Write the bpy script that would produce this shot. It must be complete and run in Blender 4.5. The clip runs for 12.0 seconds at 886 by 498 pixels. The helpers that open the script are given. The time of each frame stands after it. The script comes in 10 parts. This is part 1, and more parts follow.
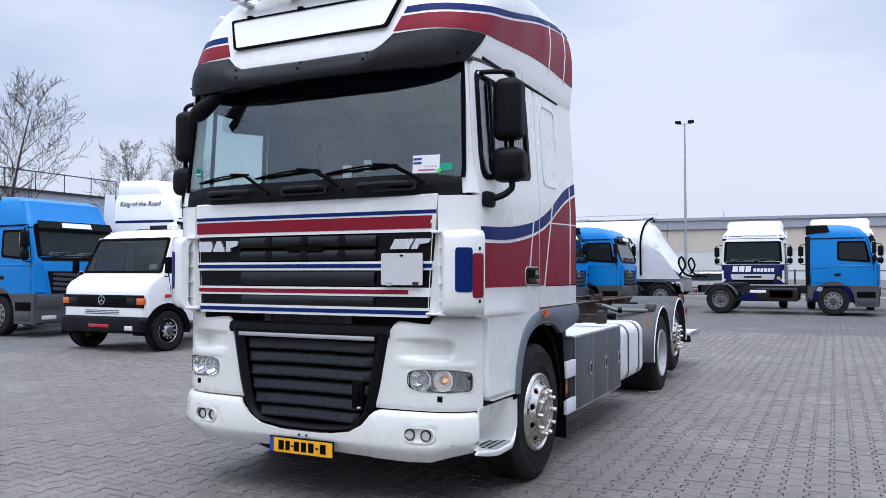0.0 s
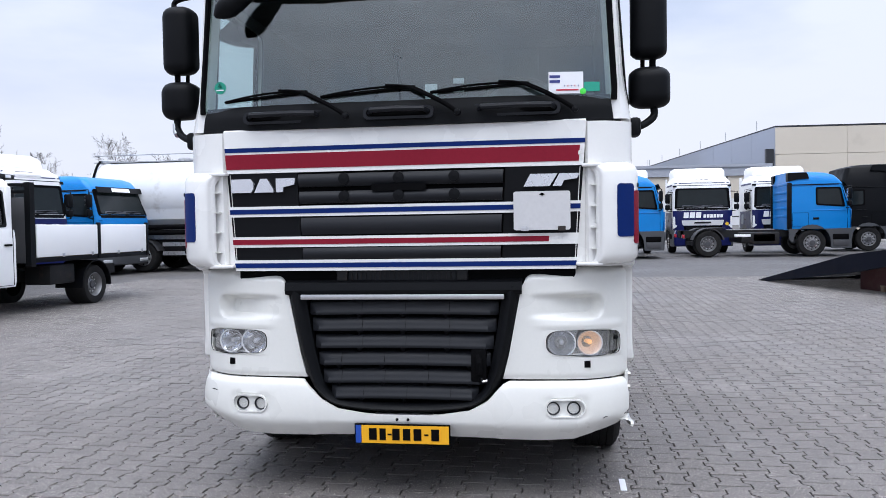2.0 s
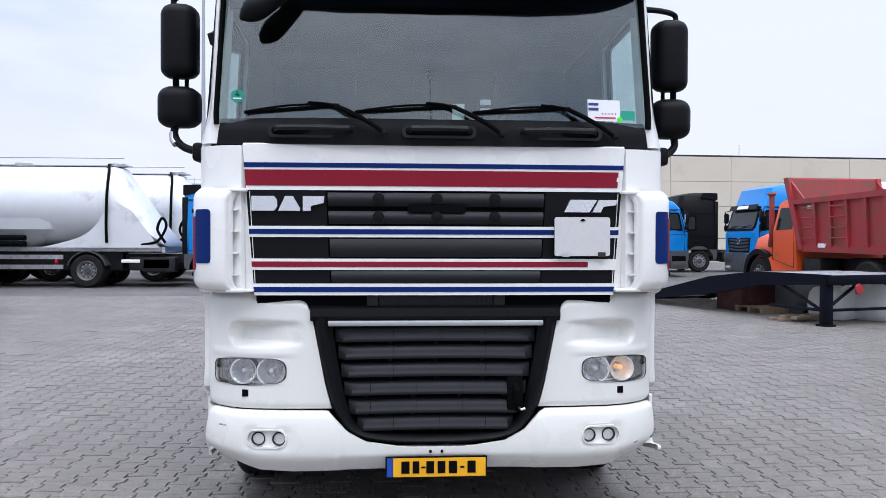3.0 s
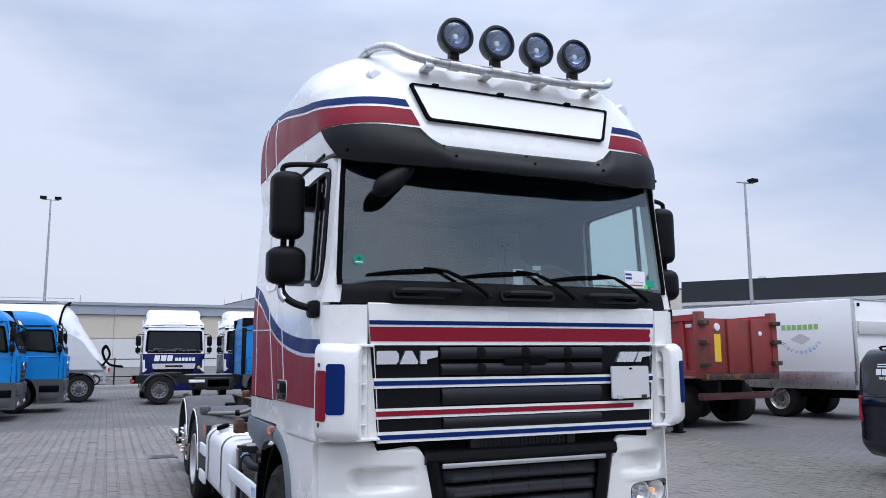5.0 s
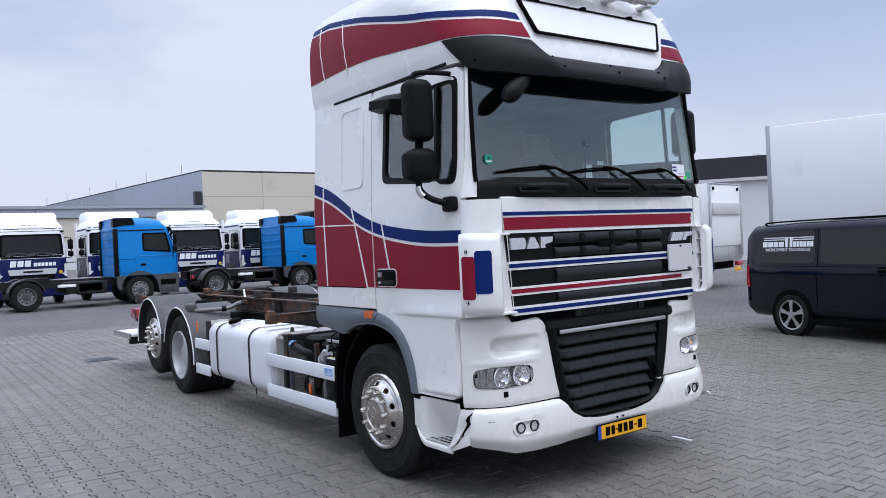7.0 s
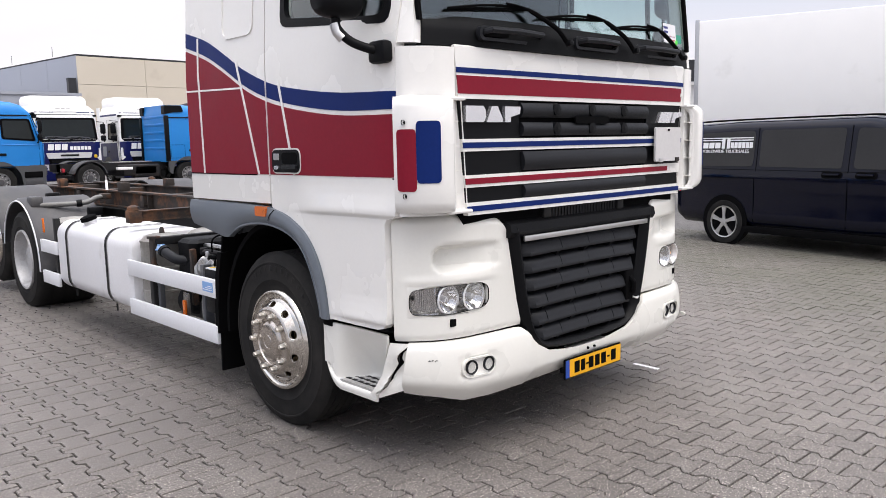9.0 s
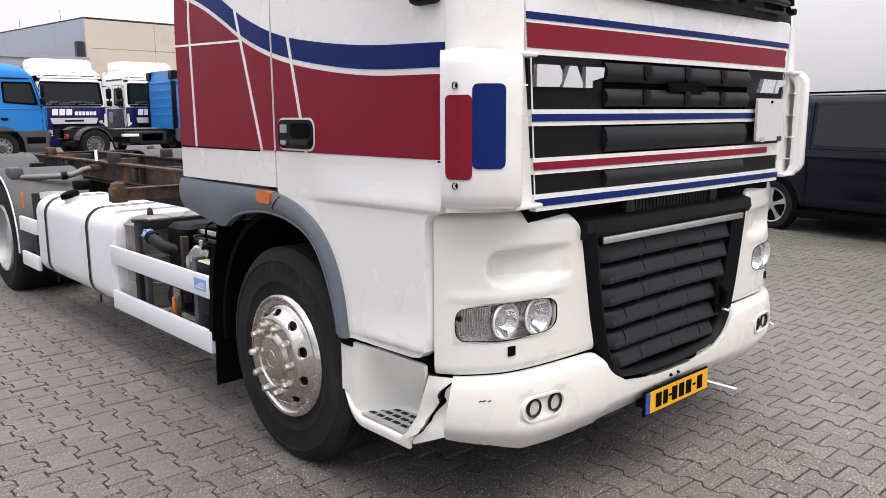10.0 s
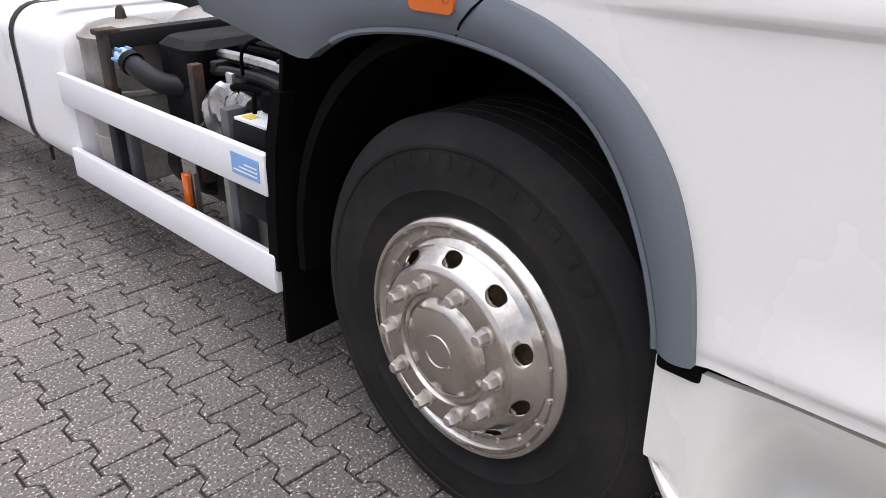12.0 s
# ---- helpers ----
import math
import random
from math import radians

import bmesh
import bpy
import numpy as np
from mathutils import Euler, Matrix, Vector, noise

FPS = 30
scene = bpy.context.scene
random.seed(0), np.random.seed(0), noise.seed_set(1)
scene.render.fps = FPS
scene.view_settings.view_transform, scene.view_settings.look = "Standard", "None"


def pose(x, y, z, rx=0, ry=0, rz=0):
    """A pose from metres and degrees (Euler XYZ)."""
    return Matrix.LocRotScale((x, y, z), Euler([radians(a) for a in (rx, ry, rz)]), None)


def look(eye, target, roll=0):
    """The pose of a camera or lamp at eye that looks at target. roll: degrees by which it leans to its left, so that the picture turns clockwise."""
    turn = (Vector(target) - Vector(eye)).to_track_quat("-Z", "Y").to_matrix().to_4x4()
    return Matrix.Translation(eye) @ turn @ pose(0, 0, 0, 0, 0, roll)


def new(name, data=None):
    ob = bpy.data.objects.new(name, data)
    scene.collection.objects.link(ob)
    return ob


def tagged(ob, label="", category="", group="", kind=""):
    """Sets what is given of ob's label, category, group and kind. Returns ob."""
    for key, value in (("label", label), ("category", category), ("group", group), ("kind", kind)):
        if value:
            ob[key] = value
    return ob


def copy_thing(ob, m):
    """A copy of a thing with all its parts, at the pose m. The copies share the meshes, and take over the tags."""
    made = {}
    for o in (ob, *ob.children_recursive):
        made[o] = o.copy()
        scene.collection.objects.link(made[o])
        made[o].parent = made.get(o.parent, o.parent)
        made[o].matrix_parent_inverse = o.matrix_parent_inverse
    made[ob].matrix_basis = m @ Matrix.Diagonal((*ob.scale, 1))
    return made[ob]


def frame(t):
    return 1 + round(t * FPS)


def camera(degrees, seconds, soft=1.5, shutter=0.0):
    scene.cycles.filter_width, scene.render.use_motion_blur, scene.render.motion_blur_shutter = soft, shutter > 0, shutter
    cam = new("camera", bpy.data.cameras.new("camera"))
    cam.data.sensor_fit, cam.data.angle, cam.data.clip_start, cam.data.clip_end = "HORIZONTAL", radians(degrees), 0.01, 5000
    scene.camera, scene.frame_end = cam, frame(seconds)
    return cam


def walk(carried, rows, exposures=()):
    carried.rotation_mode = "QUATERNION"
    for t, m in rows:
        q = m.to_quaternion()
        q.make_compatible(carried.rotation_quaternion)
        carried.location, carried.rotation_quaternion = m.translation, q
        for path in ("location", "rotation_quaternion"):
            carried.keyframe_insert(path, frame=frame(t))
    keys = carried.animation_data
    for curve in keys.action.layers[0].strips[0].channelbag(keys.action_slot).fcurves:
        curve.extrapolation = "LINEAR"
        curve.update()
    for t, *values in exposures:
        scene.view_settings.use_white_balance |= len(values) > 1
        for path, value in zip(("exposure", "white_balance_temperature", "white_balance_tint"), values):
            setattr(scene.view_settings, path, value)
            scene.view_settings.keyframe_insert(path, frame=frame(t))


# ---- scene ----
cam = camera(59.2, 12.0, 0.8)
PATH = [
    (0, (0.360, 0.048, 1.530), (-0.537, 1.834, 1.595), 0.07),
    (0.5, (-0.186, 0.130, 1.501), (-0.973, 1.968, 1.538), -0.36),
    (1, (-0.780, 0.149, 1.492), (-1.424, 2.043, 1.496), -0.91),
    (1.5, (-1.407, 0.221, 1.491), (-1.882, 2.163, 1.452), -1.06),
    (2, (-1.970, 0.249, 1.493), (-2.279, 2.224, 1.433), -0.91),
    (2.5, (-2.505, 0.268, 1.516), (-2.622, 2.263, 1.453), -0.46),
    (3, (-3.032, 0.322, 1.539), (-2.923, 2.318, 1.518), 0.17),
    (3.5, (-3.514, 0.243, 1.622), (-3.214, 2.218, 1.706), 0.61),
    (3.7, (-3.716, 0.217, 1.670), (-3.338, 2.176, 1.807), 0.69),
    (5.3, (-5.516, 0.147, 1.762), (-4.668, 1.938, 2.036), -1.06),
    (5.5, (-5.744, 0.161, 1.788), (-4.850, 1.932, 2.039), -1.47),
    (6, (-6.333, 0.223, 1.788), (-5.330, 1.945, 1.956), -2.20),
    (6.5, (-6.756, 0.345, 1.757), (-5.674, 2.025, 1.839), -2.63),
    (7, (-7.064, 0.460, 1.747), (-5.911, 2.094, 1.735), -2.75),
    (7.2, (-7.135, 0.527, 1.744), (-5.954, 2.140, 1.690), -2.66),
    (8.8, (-6.516, 1.588, 1.663), (-5.184, 3.056, 1.396), -1.51),
    (9, (-6.316, 1.751, 1.595), (-4.978, 3.213, 1.327), -1.21),
    (9.5, (-6.048, 2.094, 1.601), (-4.707, 3.547, 1.301), -0.81),
    (10, (-5.838, 2.529, 1.598), (-4.526, 3.999, 1.258), -0.34),
    (10.5, (-5.652, 3.064, 1.548), (-4.384, 4.554, 1.132), -0.05),
    (11, (-5.556, 3.596, 1.504), (-4.315, 5.075, 0.981), -0.05),
    (11.5, (-5.368, 4.105, 1.484), (-4.148, 5.548, 0.828), 0.39),
    (12, (-5.145, 4.580, 1.429), (-3.877, 5.870, 0.577), 0.13),
]
exposures = [(0.0, -0.10, 6100, 9), (1.5, -0.02, 6200, 9), (2.5, 0.12, 6270, 9), (3.5, 0.06, 6220, 9), (5.3, -0.22, 6050, 9), (6.2, -0.25, 6050, 9), (7.2, -0.13, 6080, 9), (8.8, 0.22, 7150, 11), (10.5, 0.20, 7300, 11), (11.5, 0.25, 7250, 12), (12.0, 0.33, 7200, 12)]
walk(cam, [(t, look(eye, target, roll)) for t, eye, target, roll in PATH], exposures)

# ---- world and light: a bright overcast day ----
world = bpy.data.worlds.new("overcast_sky")
scene.world = world
world.use_nodes = True
wn, wl = world.node_tree.nodes, world.node_tree.links
wn.clear()
w_out = wn.new("ShaderNodeOutputWorld")
w_bg = wn.new("ShaderNodeBackground")
w_sky = wn.new("ShaderNodeTexSky")
w_sky.sky_type, w_sky.sun_disc = "NISHITA", False
w_sky.sun_elevation, w_sky.sun_rotation = radians(76), radians(215)
w_tc = wn.new("ShaderNodeTexCoord")
w_map = wn.new("ShaderNodeMapping")
w_map.inputs["Scale"].default_value = (1.0, 1.0, 3.2)
w_noise = wn.new("ShaderNodeTexNoise")
w_noise.inputs["Scale"].default_value, w_noise.inputs["Detail"].default_value = 1.5, 6.0
w_noise.inputs["Roughness"].default_value = 0.5
w_ramp = wn.new("ShaderNodeValToRGB")
w_ramp.color_ramp.elements[0].position, w_ramp.color_ramp.elements[1].position = 0.41, 0.60
w_ramp.color_ramp.elements[0].color = (0.50, 0.58, 0.765, 1)
w_ramp.color_ramp.elements[1].color = (0.81, 0.835, 0.955, 1)
w_sep = wn.new("ShaderNodeSeparateXYZ")
w_hz = wn.new("ShaderNodeMapRange")
w_hz.inputs["From Min"].default_value, w_hz.inputs["From Max"].default_value = 0.02, 0.24
w_hz.inputs["To Min"].default_value, w_hz.inputs["To Max"].default_value = 1.0, 0.0
w_mix = wn.new("ShaderNodeMix")
w_mix.data_type = "RGBA"
w_mix.inputs["B"].default_value = (0.79, 0.785, 0.885, 1)
w_zen = wn.new("ShaderNodeMapRange")
w_zen.inputs["From Min"].default_value, w_zen.inputs["From Max"].default_value = 0.38, 0.85
w_zen.inputs["To Min"].default_value, w_zen.inputs["To Max"].default_value = 1.0, 2.5
w_mul = wn.new("ShaderNodeVectorMath")
w_mul.operation = "SCALE"
w_add = wn.new("ShaderNodeMix")
w_add.data_type, w_add.blend_type = "RGBA", "ADD"
w_add.inputs["Factor"].default_value = 0.012
wl.new(w_tc.outputs["Generated"], w_map.inputs["Vector"])
wl.new(w_map.outputs["Vector"], w_noise.inputs["Vector"])
wl.new(w_noise.outputs["Fac"], w_ramp.inputs["Fac"])
wl.new(w_tc.outputs["Generated"], w_sep.inputs["Vector"])
wl.new(w_sep.outputs["Z"], w_hz.inputs["Value"])
wl.new(w_hz.outputs["Result"], w_mix.inputs["Factor"])
wl.new(w_ramp.outputs["Color"], w_mix.inputs["A"])
wl.new(w_sep.outputs["Z"], w_zen.inputs["Value"])
wl.new(w_mix.outputs["Result"], w_mul.inputs[0])
wl.new(w_zen.outputs["Result"], w_mul.inputs["Scale"])
wl.new(w_mul.outputs["Vector"], w_add.inputs["A"])
wl.new(w_sky.outputs["Color"], w_add.inputs["B"])
wl.new(w_add.outputs["Result"], w_bg.inputs["Color"])
w_bg.inputs["Strength"].default_value = 1.0
wl.new(w_bg.outputs["Background"], w_out.inputs["Surface"])

sun = new("sun", bpy.data.lights.new("sun", "SUN"))
sun.data.energy, sun.data.angle, sun.data.color = 2.5, radians(62), (1.0, 0.97, 0.93)
sun.matrix_world = look((-1.5, -4, 25), (-3, 4, 0))


# ---- materials ----
def mat(name, color, rough=0.5, metal=0.0, var=0.12, scale=3.0, fine=60.0, bump=0.0, coat=0.0, dirt=None, spread=0.0, island=False, obj=0.0, spec=0.5, speck=None):
    """Principled material with colour variation at two scales, optional dirt patches, specks and fine relief."""
    m = bpy.data.materials.new(name)
    m.use_nodes = True
    n, l = m.node_tree.nodes, m.node_tree.links
    b = n["Principled BSDF"]
    tc = n.new("ShaderNodeTexCoord")
    big = n.new("ShaderNodeTexNoise")
    big.inputs["Scale"].default_value, big.inputs["Detail"].default_value = scale, 4
    small = n.new("ShaderNodeTexNoise")
    small.inputs["Scale"].default_value, small.inputs["Detail"].default_value = fine, 3
    for t in (big, small):
        l.new(tc.outputs["Object"], t.inputs["Vector"])
    add = n.new("ShaderNodeMath")
    add.operation = "ADD"
    l.new(big.outputs["Fac"], add.inputs[0])
    l.new(small.outputs["Fac"], add.inputs[1])
    rng = n.new("ShaderNodeMapRange")
    rng.inputs["From Min"].default_value, rng.inputs["From Max"].default_value = 0.6, 1.4
    rng.inputs["To Min"].default_value, rng.inputs["To Max"].default_value = 1 - var, 1 + var
    l.new(add.outputs[0], rng.inputs["Value"])
    value = rng.outputs["Result"]
    if island or obj:
        src = n.new("ShaderNodeNewGeometry").outputs["Random Per Island"] if island else n.new("ShaderNodeObjectInfo").outputs["Random"]
        r2 = n.new("ShaderNodeMapRange")
        k = obj or 0.15
        r2.inputs["To Min"].default_value, r2.inputs["To Max"].default_value = 1 - k, 1 + k
        l.new(src, r2.inputs["Value"])
        mm = n.new("ShaderNodeMath")
        mm.operation = "MULTIPLY"
        l.new(value, mm.inputs[0])
        l.new(r2.outputs["Result"], mm.inputs[1])
        value = mm.outputs[0]
    col = n.new("ShaderNodeVectorMath")
    col.operation = "SCALE"
    col.inputs[0].default_value = color[:3]
    l.new(value, col.inputs["Scale"])
    out = col.outputs["Vector"]
    if dirt:
        dcol, lo, hi, dscale = dirt
        dn = n.new("ShaderNodeTexNoise")
        dn.inputs["Scale"].default_value, dn.inputs["Detail"].default_value, dn.inputs["Roughness"].default_value = dscale, 6, 0.65
        l.new(tc.outputs["Object"], dn.inputs["Vector"])
        dr = n.new("ShaderNodeMapRange")
        dr.inputs["From Min"].default_value, dr.inputs["From Max"].default_value = lo, hi
        l.new(dn.outputs["Fac"], dr.inputs["Value"])
        mx = n.new("ShaderNodeMix")
        mx.data_type = "RGBA"
        l.new(dr.outputs["Result"], mx.inputs["Factor"])
        l.new(out, mx.inputs["A"])
        mx.inputs["B"].default_value = (*dcol, 1)
        out = mx.outputs["Result"]
    for scol, lo, hi, sscale in speck or ():
        sn = n.new("ShaderNodeTexNoise")
        sn.inputs["Scale"].default_value, sn.inputs["Detail"].default_value = sscale, 2
        l.new(tc.outputs["Object"], sn.inputs["Vector"])
        sr = n.new("ShaderNodeMapRange")
        sr.inputs["From Min"].default_value, sr.inputs["From Max"].default_value = lo, hi
        l.new(sn.outputs["Fac"], sr.inputs["Value"])
        sx = n.new("ShaderNodeMix")
        sx.data_type = "RGBA"
        l.new(sr.outputs["Result"], sx.inputs["Factor"])
        l.new(out, sx.inputs["A"])
        sx.inputs["B"].default_value = (*scol, 1)
        out = sx.outputs["Result"]
    l.new(out, b.inputs["Base Color"])
    rr = n.new("ShaderNodeMapRange")
    rr.inputs["From Min"].default_value, rr.inputs["From Max"].default_value = 0.3, 0.7
    rr.inputs["To Min"].default_value, rr.inputs["To Max"].default_value = max(0.02, rough * 0.82), min(1, rough * 1.2)
    l.new(big.outputs["Fac"], rr.inputs["Value"])
    l.new(rr.outputs["Result"], b.inputs["Roughness"])
    b.inputs["Metallic"].default_value = metal
    b.inputs["Specular IOR Level"].default_value = spec
    if coat:
        b.inputs["Coat Weight"].default_value, b.inputs["Coat Roughness"].default_value = coat, 0.06
    if bump:
        bp = n.new("ShaderNodeBump")
        bp.inputs["Strength"].default_value, bp.inputs["Distance"].default_value = 1.0, bump
        l.new(small.outputs["Fac"], bp.inputs["Height"])
        l.new(bp.outputs["Normal"], b.inputs["Normal"])
    return m


def glass(name, tint, rough=0.02, clear=0.8, gloss=0.12):
    """Thin glazing: a tinted see-through share under a glossy skin."""
    m = bpy.data.materials.new(name)
    m.use_nodes = True
    n, l = m.node_tree.nodes, m.node_tree.links
    n.clear()
    out = n.new("ShaderNodeOutputMaterial")
    tr = n.new("ShaderNodeBsdfTransparent")
    tr.inputs["Color"].default_value = (*[c * clear for c in tint], 1)
    gl = n.new("ShaderNodeBsdfGlossy")
    gl.inputs["Roughness"].default_value = rough
    fr = n.new("ShaderNodeLayerWeight")
    fr.inputs["Blend"].default_value = 0.5
    pw = n.new("ShaderNodeMath")
    pw.operation = "POWER"
    pw.inputs[1].default_value = 4.5
    rg = n.new("ShaderNodeMapRange")
    rg.inputs["To Min"].default_value, rg.inputs["To Max"].default_value = gloss, 0.75
    l.new(fr.outputs["Facing"], pw.inputs[0])
    l.new(pw.outputs[0], rg.inputs["Value"])
    mx = n.new("ShaderNodeMixShader")
    l.new(rg.outputs["Result"], mx.inputs["Fac"])
    l.new(tr.outputs[0], mx.inputs[1])
    l.new(gl.outputs[0], mx.inputs[2])
    l.new(mx.outputs[0], out.inputs["Surface"])
    return m


def glow(name, color, strength):
    m = bpy.data.materials.new(name)
    m.use_nodes = True
    b = m.node_tree.nodes["Principled BSDF"]
    b.inputs["Base Color"].default_value = (*color, 1)
    b.inputs["Emission Color"].default_value = (*color, 1)
    b.inputs["Emission Strength"].default_value = strength
    b.inputs["Roughness"].default_value = 0.15
    return m


